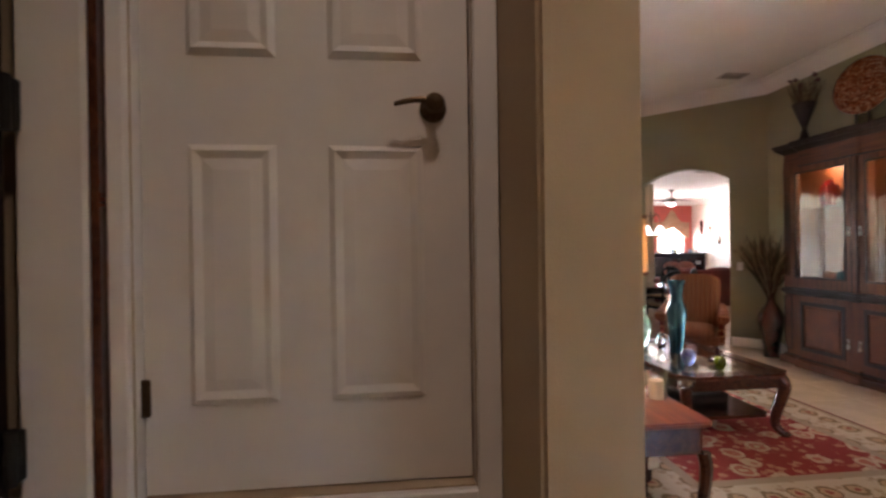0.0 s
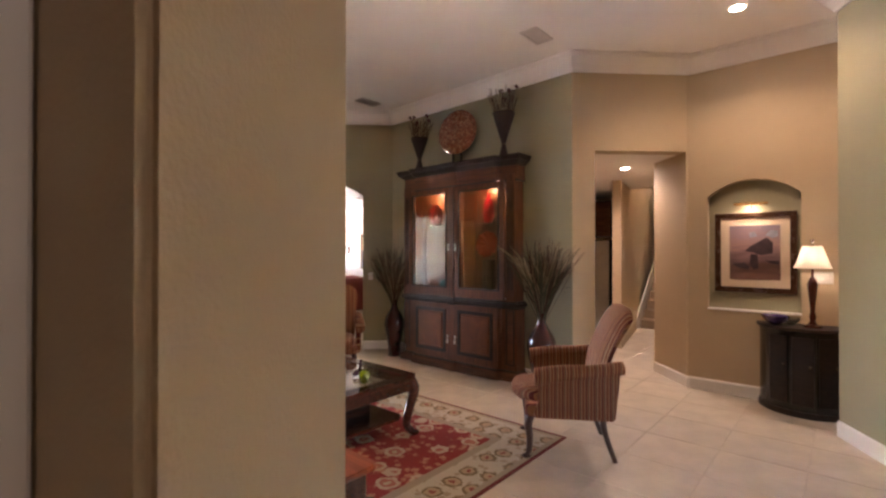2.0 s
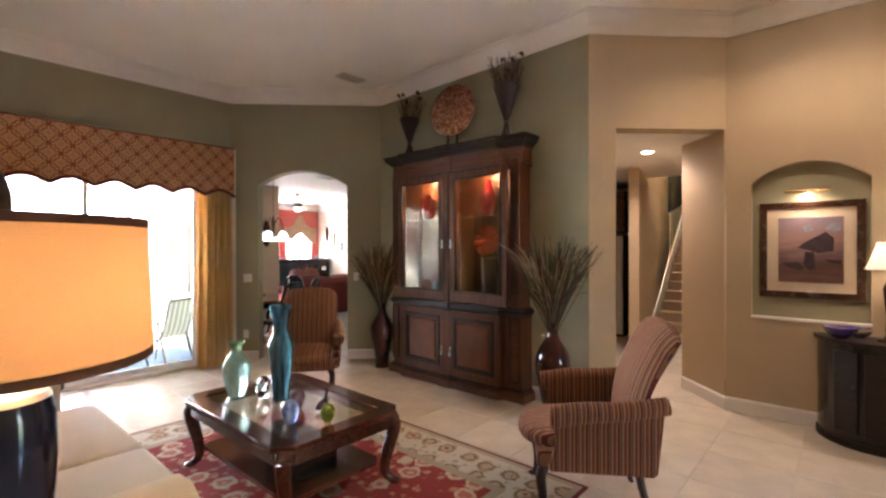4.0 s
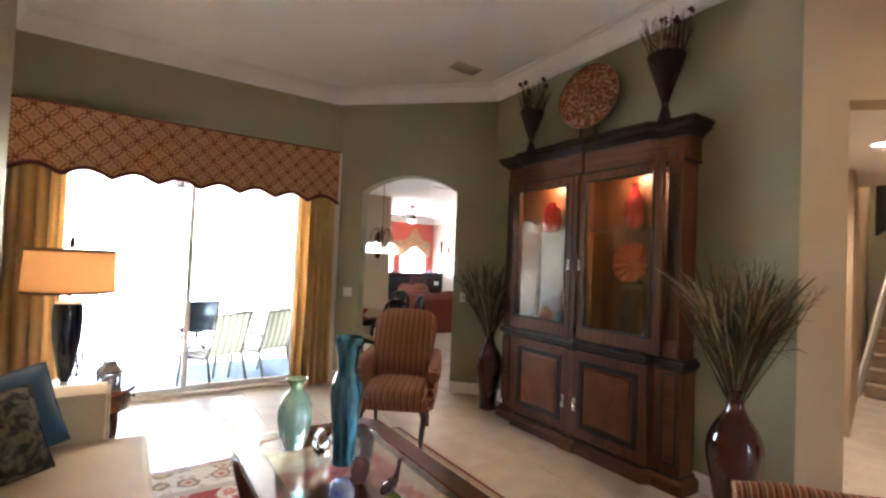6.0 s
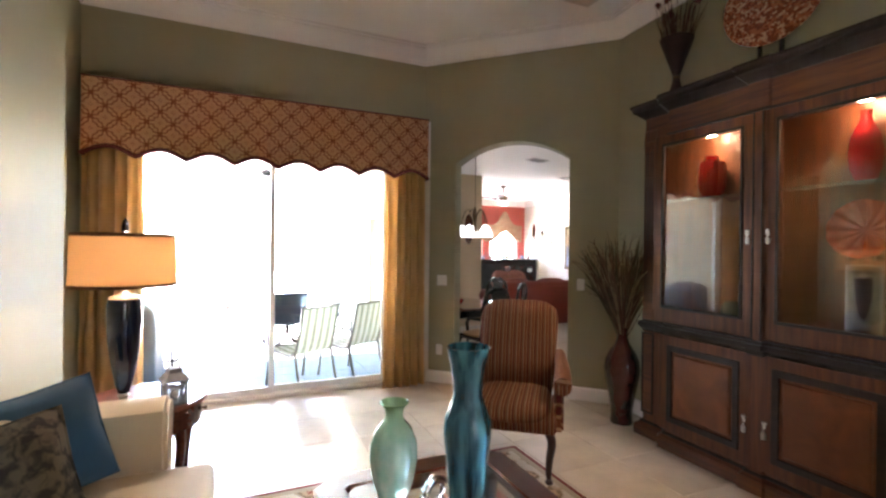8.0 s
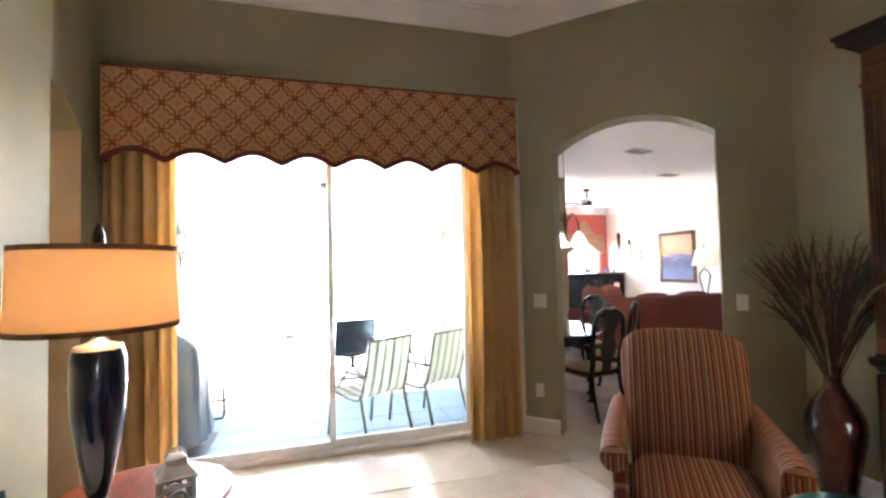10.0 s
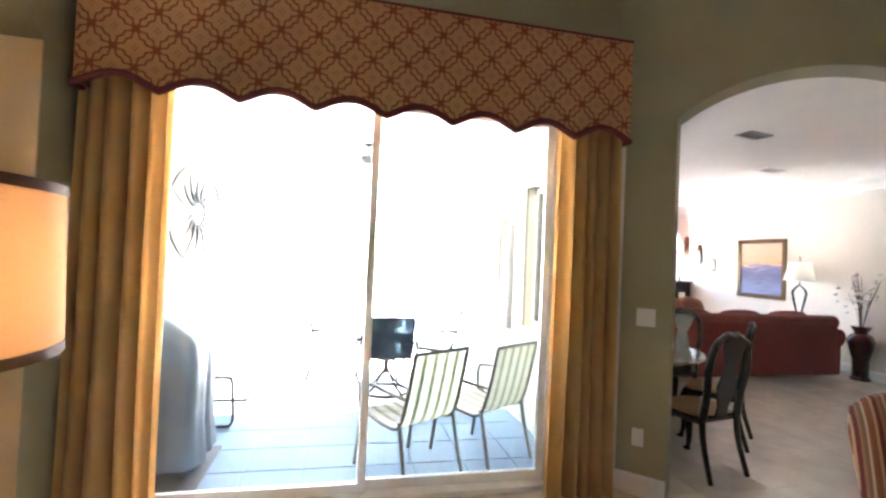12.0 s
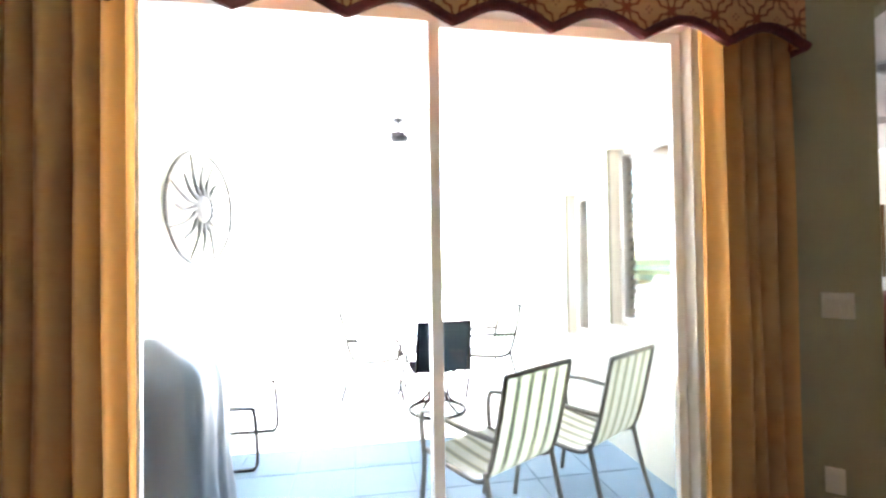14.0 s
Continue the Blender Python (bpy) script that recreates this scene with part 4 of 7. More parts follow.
def platter(y, z, r, mat, label):
    t = thing("display_platter", label, "plate", (5.335, y, z))
    bm = bmesh.new()
    lathe(bm, [(0.0, 0.0), (r * 0.3, 0.004), (r * 0.55, 0.012), (r * 0.8, 0.03), (r, 0.06), (r, 0.068), (r * 0.78, 0.04), (r * 0.52, 0.022), (r * 0.3, 0.014), (0.0, 0.012)], 72, pose(0, 0, r, 0, -80, 0), False, 12, 0.018)
    for v in bm.verts:
        q = v.co - Vector((0, 0, r))
        ang = math.atan2(q.z, q.y)
        v.co.x += 0.012 * math.cos(12 * ang) * min(1, math.hypot(q.y, q.z) / r)
    part("dish", bm, mat, t, smooth=True)
    for yy in (-0.07, 0.055):
        part("easel_foot", boxes((-0.06, 0.03, yy, yy + 0.015, -0.001, 0.03)), BLACKW, t)


platter(4.36, 1.53, 0.17, ORNG, "orange and red art-glass platter on a stand")
turned("platter_box", [(0.07, 0.0), (0.08, 0.02), (0.08, 0.48), (0.075, 0.49)], DARKW, (5.31, 4.36, 1.011), "dark wooden drum pedestal inside the cabinet", "pedestal")
turned("dark_jar", [(0.05, 0), (0.08, 0.03), (0.085, 0.10), (0.07, 0.17), (0.05, 0.2), (0.0, 0.21)], TEALC, (5.30, 5.12, 1.011), "dark teal rounded jar inside the cabinet", "jar")

# ---- on top of the cabinet ----
WICK = material("dark_wicker", (0.032, 0.014, 0.011), 0.7, var=0.35, scale=30, bump=0.8, bump_scale=90)
TWIG = material("dried_twig", (0.09, 0.045, 0.03), 0.9, var=0.3, scale=20)
GRASSD = material("dried_grass", (0.30, 0.235, 0.14), 0.95, var=0.4, scale=20)
GRASSG = material("dried_green_leaf", (0.085, 0.085, 0.05), 0.9, var=0.4, scale=20)
PODR = material("dried_red_flower", (0.10, 0.025, 0.03), 0.9, var=0.3, scale=20)


def cone_vase(y, seed, h=0.62, r=0.165):
    rnd = random.Random(seed)
    t = thing("wicker_cone_vase", "dark wicker hourglass vase filled with dried branches", "vase", (5.28, y, 2.811), 0, "vases on the cabinet")
    bm = bmesh.new()
    prof = [(0.075, 0.0), (0.07, 0.01), (0.045, 0.08), (0.026, 0.155), (0.022, 0.17), (0.026, 0.185)]
    hb = h * 0.84
    prof += [(0.026 + (r * 0.86 - 0.026) * k / 8, 0.185 + (hb - 0.185) * k / 8) for k in range(1, 9)] + [(r * 0.86 - 0.012, hb), (r * 0.45, hb - 0.16)]
    lathe(bm, prof, 32, close=True, flutes=16, depth=0.02)
    part("basket", bm, WICK, t, smooth=True)
    bm = bmesh.new()
    lathe(bm, [(0.024, 0.158), (0.032, 0.163), (0.032, 0.178), (0.024, 0.184)], 16, close=False)
    part("band", bm, BRASS, t, "brass band", True)
    for k in range(3):
        bm = bmesh.new()
        for i in range(38):
            a, rr = rnd.uniform(0, 6.28), rnd.uniform(0.3, 1.0) * r
            x, yy = math.cos(a) * rr, math.sin(a) * rr
            hh = rnd.uniform(0.06, 0.21)
            tube(bm, [(x * 0.55, yy * 0.55, hb - 0.13), (x * 0.92, yy * 0.92, h - 0.03), (x * 1.25 + rnd.uniform(-0.03, 0.03), yy * 1.25 + rnd.uniform(-0.03, 0.03), h + hh)], 0.004, 0.002, 5)
        tagged(part("dried_branch_sheaf", bm, TWIG if k else GRASSD, t), kind="stuff")
    bm = bmesh.new()
    for i in range(7):
        a, rr = rnd.uniform(0, 6.28), rnd.uniform(0.5, 1.3) * r
        x, yy, hh = math.cos(a) * rr, math.sin(a) * rr, rnd.uniform(0.10, 0.23)
        tube(bm, [(x * 0.6, yy * 0.6, h), (x, yy, h + hh)], 0.003, 0.002, 5)
        for q in range(5):
            blob(bm, 0.024, 0.012, 0.009, Matrix.Translation((x + rnd.uniform(-0.02, 0.02), yy + rnd.uniform(-0.02, 0.02), h + hh + rnd.uniform(-0.02, 0.02))) @ pose(0, 0, 0, rnd.uniform(0, 90), rnd.uniform(0, 90), 0), 6, 4)
    tagged(part("dried_blossom_spray", bm, PODR, t, "dark red dried blossoms"), kind="stuff")


cone_vase(5.60, 3, 0.58, 0.15)
cone_vase(4.10, 4, 0.68, 0.17)


def mosaic_material():
    m = material("mosaic_shell", (0.4, 0.16, 0.07), 0.14, coat=0.6)
    t = m.node_tree
    b = t.nodes["Principled BSDF"]
    tc = t.nodes.new("ShaderNodeTexCoord")
    vo = t.nodes.new("ShaderNodeTexVoronoi")
    vo.inputs["Scale"].default_value = 64
    t.links.new(tc.outputs["Object"], vo.inputs["Vector"])
    sep = t.nodes.new("ShaderNodeSeparateColor")
    t.links.new(vo.outputs["Color"], sep.inputs[0])
    r = t.nodes.new("ShaderNodeValToRGB")
    r.color_ramp.interpolation = "CONSTANT"
    r.color_ramp.elements[0].color = (0.16, 0.035, 0.013, 1)
    r.color_ramp.elements[1].position, r.color_ramp.elements[1].color = 0.35, (0.26, 0.075, 0.03, 1)
    e = r.color_ramp.elements.new(0.62)
    e.color = (0.36, 0.18, 0.09, 1)
    e = r.color_ramp.elements.new(0.85)
    e.color = (0.15, 0.04, 0.018, 1)
    t.links.new(sep.outputs[0], r.inputs[0])
    t.links.new(r.outputs[0], b.inputs["Base Color"])
    return m


MOSAIC = mosaic_material()
t = thing("mosaic_disc", "round amber mosaic disc ornament on a black stand", "ornament", (5.28, 4.87, 2.811))
bm = bmesh.new()
lathe(bm, [(0.0, -0.045), (0.12, -0.042), (0.23, -0.03), (0.30, -0.009), (0.312, 0.0), (0.30, 0.009), (0.23, 0.03), (0.12, 0.042), (0.0, 0.045)], 48, pose(0, 0, 0.46, 0, -86, 8), False)
part("disc", bm, MOSAIC, t, "amber mosaic lens", True)
part("base", boxes((-0.07, 0.07, -0.17, 0.17, 0.0, 0.025), bevel=0.004), BLACKW, t)
for y in (-0.07, 0.07):
    part("prong", boxes((-0.012, 0.012, y - 0.01, y + 0.01, 0.025, 0.21)), BLACKW, t)

# ---- tall floor vases ----
URN = material("oxblood_glaze", (0.055, 0.012, 0.010), 0.1, var=0.4, scale=7, coat=0.7)
URNP = [(0.10, 0.0), (0.105, 0.015), (0.098, 0.05), (0.10, 0.14), (0.128, 0.30), (0.155, 0.43), (0.165, 0.52), (0.155, 0.60), (0.12, 0.68), (0.075, 0.745), (0.052, 0.80), (0.046, 0.86), (0.056, 0.90), (0.066, 0.915), (0.055, 0.915), (0.042, 0.88)]


def floor_vase(x, y, seed, spread, hgt, s):
    rnd = random.Random(seed)
    t = thing("floor_vase", "tall oxblood-glazed floor vase with a sheaf of dried grasses", "vase", (x, y, 0), 0, "floor vases beside the cabinet")
    bm = bmesh.new()
    lathe(bm, [(r * s, z * s) for r, z in URNP], 36)
    part("urn", bm, URN, t, smooth=True)
    z0 = 0.86 * s
    for k, mat in enumerate((GRASSD, GRASSG, TWIG, TWIG)):
        bm = bmesh.new()
        for i in range(74):
            a, tilt = rnd.uniform(0, 6.283), rnd.uniform(0.0, 1.0) ** 0.6 * spread
            L = hgt * rnd.uniform(0.55, 1.1) * (1.0 if k < 3 else 1.06)
            dx, dy = math.cos(a), math.sin(a) * 0.85
            bow, sway, droop = rnd.uniform(0.9, 2.3), rnd.uniform(-0.13, 0.13), rnd.uniform(0.05, 0.34) * (1.5 if k == 3 else 1)
            pts = []
            for q in range(8):
                f = q / 7
                rr = 0.015 + tilt * L * f ** bow
                sw = sway * math.sin(2.6 * f) * f
                pts.append(Vector((dx * rr - dy * sw, dy * rr + dx * sw, z0 - 0.08 + (L + 0.08) * (f - droop * tilt * f ** 3))))
            w = rnd.uniform(0.0034, 0.0066)
            tube(bm, pts, w, w * 0.45, 5, cap=False)
            e, d = pts[-1], (pts[-1] - pts[-2]).normalized()
            if k == 0 and i % 3 == 0:
                # thistle-like pale head
                for q in range(5):
                    v = (d + Vector((rnd.uniform(-1, 1), rnd.uniform(-1, 1), rnd.uniform(-1, 1))) * 0.8).normalized()
                    c0 = pts[rnd.choice((3, 4, 5, 6))] if q else e
                    tube(bm, [c0, c0 + v * rnd.uniform(0.02, 0.05)], 0.004, 0.001, 4, cap=False)
            elif k < 2:
                # long curling leaf
                sd = d.cross(Vector((rnd.uniform(-1, 1), rnd.uniform(-1, 1), 0.3))).normalized() * rnd.uniform(0.005, 0.013)
                rows = []
                for q, p in enumerate(pts[2:]):
                    ww = math.sin(math.pi * (q + 0.6) / 6.2)
                    lift = d * (0.012 * q) + sd * (0.3 * q)
                    rows.append((bm.verts.new(p - sd * ww + lift), bm.verts.new(p + sd * ww + lift)))
                for (p0, p1), (q0, q1) in zip(rows, rows[1:]):
                    bm.faces.new((p0, p1, q1, q0))
            else:
                # fine wisps at the tip
                for q in range(5):
                    c0 = pts[-1 - q // 2]
                    v = (d + Vector((rnd.uniform(-1, 1), rnd.uniform(-1, 1), rnd.uniform(-0.9, 0.5))) * 0.45).normalized()
                    ln = rnd.uniform(0.04, 0.12)
                    tube(bm, [c0, c0 + v * ln * 0.6, c0 + v * ln - Vector((0, 0, ln * 0.25))], 0.0018, 0.0008, 4, cap=False)
        tagged(part("dried_grass", bm, mat, t), kind="stuff")


floor_vase(5.24, 6.10, 11, 0.60, 0.78, 0.95)
floor_vase(5.03, 3.42, 12, 0.62, 0.80, 1.0)

# ---- rug ----
RX0, RX1, RY0, RY1 = 1.62, 4.05, 2.63, 6.03


def rug_material():
    m = material("woven_rug", (0.3, 0.04, 0.03), 0.98, bump=0.5, bump_scale=300)
    t = m.node_tree
    b = t.nodes["Principled BSDF"]

    def mth(op, a, c=None, d=None):
        n = t.nodes.new("ShaderNodeMath")
        n.operation = op
        for i, v in enumerate((a, c, d)):
            if v is None:
                continue
            if isinstance(v, (int, float)):
                n.inputs[i].default_value = v
            else:
                t.links.new(v, n.inputs[i])
        return n.outputs[0]

    def mixc(f, a, c):
        n = t.nodes.new("ShaderNodeMix")
        n.data_type = "RGBA"
        t.links.new(f, n.inputs[0])
        for i, v in ((6, a), (7, c)):
            if isinstance(v, tuple):
                n.inputs[i].default_value = (*v, 1)
            else:
                t.links.new(v, n.inputs[i])
        return n.outputs[2]

    tc = t.nodes.new("ShaderNodeTexCoord")
    sx = t.nodes.new("ShaderNodeSeparateXYZ")
    t.links.new(tc.outputs["Object"], sx.inputs[0])
    hx, hy = (RX1 - RX0) / 2, (RY1 - RY0) / 2
    ex, ey = mth("SUBTRACT", hx, mth("ABSOLUTE", sx.outputs[0])), mth("SUBTRACT", hy, mth("ABSOLUTE", sx.outputs[1]))
    d = mth("MINIMUM", ex, ey)

    def flowers(scale, rnd=0.75):
        v = t.nodes.new("ShaderNodeTexVoronoi")
        v.inputs["Scale"].default_value, v.inputs["Randomness"].default_value = scale, rnd
        nz = t.nodes.new("ShaderNodeTexNoise")
        nz.inputs["Scale"].default_value = scale * 5
        mp = t.nodes.new("ShaderNodeMix")
        mp.data_type = "VECTOR"
        mp.inputs[0].default_value = 0.06
        t.links.new(tc.outputs["Object"], nz.inputs["Vector"])
        t.links.new(tc.outputs["Object"], mp.inputs[4])
        t.links.new(nz.outputs["Color"], mp.inputs[5])
        t.links.new(mp.outputs[1], v.inputs["Vector"])
        return v.outputs["Distance"], v.outputs["Color"]

    f1, c1 = flowers(4.6)
    f2, c2 = flowers(13, 1.0)
    f3, c3 = flowers(5.2, 0.35)
    fld = mixc(mth("LESS_THAN", f2, 0.34), (0.26, 0.028, 0.022), (0.44, 0.22, 0.13))
    fld = mixc(mth("LESS_THAN", f1, 0.36), fld, (0.52, 0.40, 0.27))
    fld = mixc(mth("LESS_THAN", f1, 0.24), fld, (0.40, 0.14, 0.09))
    fld = mixc(mth("LESS_THAN", f1, 0.11), fld, (0.50, 0.42, 0.26))
    brd = mixc(mth("LESS_THAN", f2, 0.30), (0.52, 0.45, 0.34), (0.36, 0.27, 0.18))
    brd = mixc(mth("LESS_THAN", f3, 0.36), brd, (0.21, 0.15, 0.08))
    brd = mixc(mth("LESS_THAN", f3, 0.25), brd, (0.45, 0.32, 0.20))
    brd = mixc(mth("LESS_THAN", f3, 0.12), brd, (0.28, 0.07, 0.05))
    col = mixc(mth("LESS_THAN", d, 0.47), fld, (0.36, 0.29, 0.20))
    col = mixc(mth("LESS_THAN", d, 0.40), col, brd)
    col = mixc(mth("LESS_THAN", d, 0.075), col, (0.36, 0.30, 0.21))
    col = mixc(mth("LESS_THAN", d, 0.03), col, (0.15, 0.02, 0.018))
    t.links.new(col, b.inputs["Base Color"])
    return m


rug = thing("area_rug", "red and cream floral oriental rug with a broad cream border", "rug", ((RX0 + RX1) / 2, (RY0 + RY1) / 2, 0.0005))
hx, hy = (RX1 - RX0) / 2, (RY1 - RY0) / 2
part("woven_field", boxes((-hx, hx, -hy, hy, 0, 0.008), bevel=0.003), rug_material(), rug)

# ---- armchairs ----


def stripes(name, axis, period=0.058):
    m = material(name, (0.5, 0.2, 0.08), 0.85, bump=0.25, bump_scale=260)
    t = m.node_tree
    b = t.nodes["Principled BSDF"]
    tc = t.nodes.new("ShaderNodeTexCoord")
    sx = t.nodes.new("ShaderNodeSeparateXYZ")
    t.links.new(tc.outputs["Object"], sx.inputs[0])
    n = t.nodes.new("ShaderNodeMath")
    n.operation = "DIVIDE"
    n.inputs[1].default_value = period
    t.links.new(sx.outputs[axis], n.inputs[0])
    f = t.nodes.new("ShaderNodeMath")
    f.operation = "FRACT"
    t.links.new(n.outputs[0], f.inputs[0])
    r = t.nodes.new("ShaderNodeValToRGB")
    r.color_ramp.interpolation = "CONSTANT"
    e = r.color_ramp.elements
    e[0].color = (0.19, 0.058, 0.022, 1)
    e[1].position, e[1].color = 0.30, (0.38, 0.21, 0.105, 1)
    for p, c in ((0.42, (0.12, 0.018, 0.013, 1)), (0.62, (0.26, 0.115, 0.048, 1)), (0.74, (0.15, 0.072, 0.042, 1)), (0.90, (0.44, 0.27, 0.155, 1))):
        k = e.new(p)
        k.color = c
    t.links.new(f.outputs[0], r.inputs[0])
    t.links.new(r.outputs[0], b.inputs["Base Color"])
    return m


STRX, STRY = stripes("striped_upholstery", 0), stripes("striped_upholstery_arm", 1)
LEGW = material("dark_leg_wood", (0.035, 0.013, 0.009), 0.3, var=0.25, scale=12, coat=0.3)


def armchair(place, turn):
    t = thing("armchair", "striped rust and gold upholstered armchair with rolled arms and dark legs", "armchair", place, turn, "striped armchairs")
    # seat
    bm = bmesh.new()
    box(bm, -0.33, 0.33, -0.36, 0.27, 0.33, 0.44, 0.03, seg=3)
    part("seat_frame", bm, STRX, t, smooth=True)
    bm = bmesh.new()
    blob(bm, 0.29, 0.345, 0.075, Matrix.Translation((0, -0.07, 0.475)), 28, 12, 3.4)
    for v in bm.verts:
        if v.co.y < -0.2:
            v.co.y -= 0.05 * (1 - (v.co.x / 0.3) ** 2)
    part("seat", bm, STRX, t, smooth=True)
    # back: a reclined, gently arched cushion
    bm = bmesh.new()
    nu, nv = 16, 18
    rows = []
    for side in (0, 1):
        g = []
        for j in range(nv + 1):
            s = j / nv
            w = 0.285 + 0.055 * s ** 0.8 - 0.022 * max(0, s - 0.9) / 0.1
            row = []
            for i in range(nu + 1):
                u = i / nu * 2 - 1
                ztop = 1.17 - 0.075 * abs(u) ** 5
                z = 0.42 + (ztop - 0.42) * s
                yc = 0.23 + 0.20 * s ** 1.35 - 0.05 * math.sin(math.pi * s)
                th = 0.055 * (1 - 0.25 * s) * (1 - abs(u) ** 5) * (1 if s < 0.93 else max(0.25, (1 - s) / 0.07)) + 0.012
                row.append(bm.verts.new((u * w, yc - th if side == 0 else yc + th, z)))
            g.append(row)
        rows.append(g)
    for side in (0, 1):
        g = rows[side]
        for j in range(nv):
            for i in range(nu):
                q = (g[j][i], g[j][i + 1], g[j + 1][i + 1], g[j + 1][i])
                bm.faces.new(q if side == 0 else q[::-1])
    a, b = rows
    for j in range(nv):
        bm.faces.new((a[j][0], a[j + 1][0], b[j + 1][0], b[j][0]))
        bm.faces.new((a[j][nu], b[j][nu], b[j + 1][nu], a[j + 1][nu]))
    for i in range(nu):
        bm.faces.new((a[nv][i], a[nv][i + 1], b[nv][i + 1], b[nv][i]))
        bm.faces.new((a[0][i], b[0][i], b[0][i + 1], a[0][i + 1]))
    bmesh.ops.recalc_face_normals(bm, faces=bm.faces)
    part("backrest", bm, STRX, t, smooth=True)
    for sgn in (-1, 1):
        bm = bmesh.new()
        # outer arm panel and rolled top
        prof = [(-0.30, 0.34), (0.30, 0.34), (0.34, 0.72), (0.20, 0.70), (-0.20, 0.70), (-0.27, 0.66), (-0.25, 0.50)]
        m = Matrix(((0, 0, 1, sgn * 0.345 - 0.035), (1, 0, 0, 0), (0, 1, 0, 0), (0, 0, 0, 1)))
        poly(bm, prof, m, 0.07)
        bmesh.ops.bevel(bm, geom=[e for e in bm.edges], offset=0.015, segments=2, affect="EDGES")
        pts = curve_pts([(sgn * 0.37, -0.285, 0.655), (sgn * 0.372, -0.1, 0.69), (sgn * 0.365, 0.12, 0.705), (sgn * 0.345, 0.36, 0.74)], 6)
        tube(bm, pts, 0.066, 0.05, 14)
        part("arm", bm, STRY, t, smooth=True)
        bm = bmesh.new()
        lathe(bm, [(0.0, 0.0), (0.05, 0.004), (0.066, 0.0), (0.066, -0.012)], 18, pose(sgn * 0.37, -0.286, 0.655, 90, 0, 0), False)
        part("arm_front", bm, STRX, t, smooth=True)
        bm = bmesh.new()
        tube(bm, curve_pts([(sgn * 0.27, -0.30, 0.36), (sgn * 0.30, -0.335, 0.28), (sgn * 0.285, -0.325, 0.16), (sgn * 0.28, -0.33, 0.06), (sgn * 0.285, -0.345, 0.03)], 6), 0.036, 0.017, 10)
        blob(bm, 0.03, 0.038, 0.018, Matrix.Translation((sgn * 0.285, -0.35, 0.018)), 10, 6)
        part("leg", bm, LEGW, t, smooth=True)
        bm = bmesh.new()
        tube(bm, curve_pts([(sgn * 0.27, 0.22, 0.36), (sgn * 0.272, 0.25, 0.2), (sgn * 0.28, 0.32, 0.0)], 5), 0.026, 0.018, 8)
        part("leg", bm, LEGW, t, smooth=True)
    return t


chair = armchair((3.92, 2.56, 0.0), 213)
chair_b = copy_thing(chair, pose(3.93, 5.86, 0.0, 0, 0, -38))
chair_b.scale = (0.94, 0.94, 0.98)

# ---- coffee table ----
TX, TY = 2.805, 4.33
table = thing("coffee_table", "dark mahogany coffee table with inset glass top and curved legs", "coffee table", (TX, TY, 0.008))


def oct_path(hx, hy, c):
    return [(-hx + c, -hy), (hx - c, -hy), (hx, -hy + c), (hx, hy - c), (hx - c, hy), (-hx + c, hy), (-hx, hy - c), (-hx, -hy + c)]


bm = bmesh.new()
sweep(bm, [(0.0, 0.485), (0.006, 0.50), (0.0, 0.515), (0.012, 0.522), (0.125, 0.522), (0.135, 0.515), (0.135, 0.49), (0.05, 0.48)], oct_path(0.475, 0.72, 0.10)[::-1], True)
part("top_frame", bm, MAHOG, table, smooth=False)
bm = bmesh.new()
poly(bm, oct_path(0.342, 0.587, 0.045), pose(0, 0, 0.508), 0.008)
TABG = material("table_glass", (0.86, 0.95, 0.92), 0.02, transmission=1.0, ior=1.45, var=0.0)
o = part("glass_top", bm, TABG, table, "bevelled glass inset")
o.visible_shadow = False
bm = bmesh.new()
sweep(bm, [(0.0, 0.40), (0.025, 0.40), (0.025, 0.49), (0.0, 0.49)], oct_path(0.44, 0.685, 0.09)[::-1], True)
part("apron", bm, MAHOG, table)
bm = bmesh.new()
poly(bm, oct_path(0.36, 0.60, 0.05), pose(0, 0, 0.14), 0.025)
part("shelf", bm, MAHOG, table)
for sx in (-1, 1):
    for sy in (-1, 1):
        bm = bmesh.new()
        d = Vector((sx * D45, sy * D45, 0))
        base = Vector((sx * 0.385, sy * 0.63, 0))
        tube(bm, curve_pts([base + Vector((0, 0, 0.485)), base + d * 0.045 + Vector((0, 0, 0.40)), base + d * 0.0 + Vector((0, 0, 0.22)), base - d * 0.02 + Vector((0, 0, 0.09)), base + d * 0.035 + Vector((0, 0, 0.02))], 6), 0.056, 0.026, 10)
        blob(bm, 0.045, 0.045, 0.02, Matrix.Translation(base + d * 0.045 + Vector((0, 0, 0.02))), 12, 6)
        part("leg", bm, MAHOG, table, smooth=True)
t = thing("storage_box", "black box on the lower table shelf", "box", (TX - 0.05, TY - 0.25, 0.173))
part("body", boxes((-0.15, 0.15, -0.2, 0.2, 0, 0.11), bevel=0.005), BLACKW, t)
part("lid", boxes((-0.155, 0.155, -0.205, 0.205, 0.111, 0.13), bevel=0.004), BLACKW, t)
TZ = 0.5245

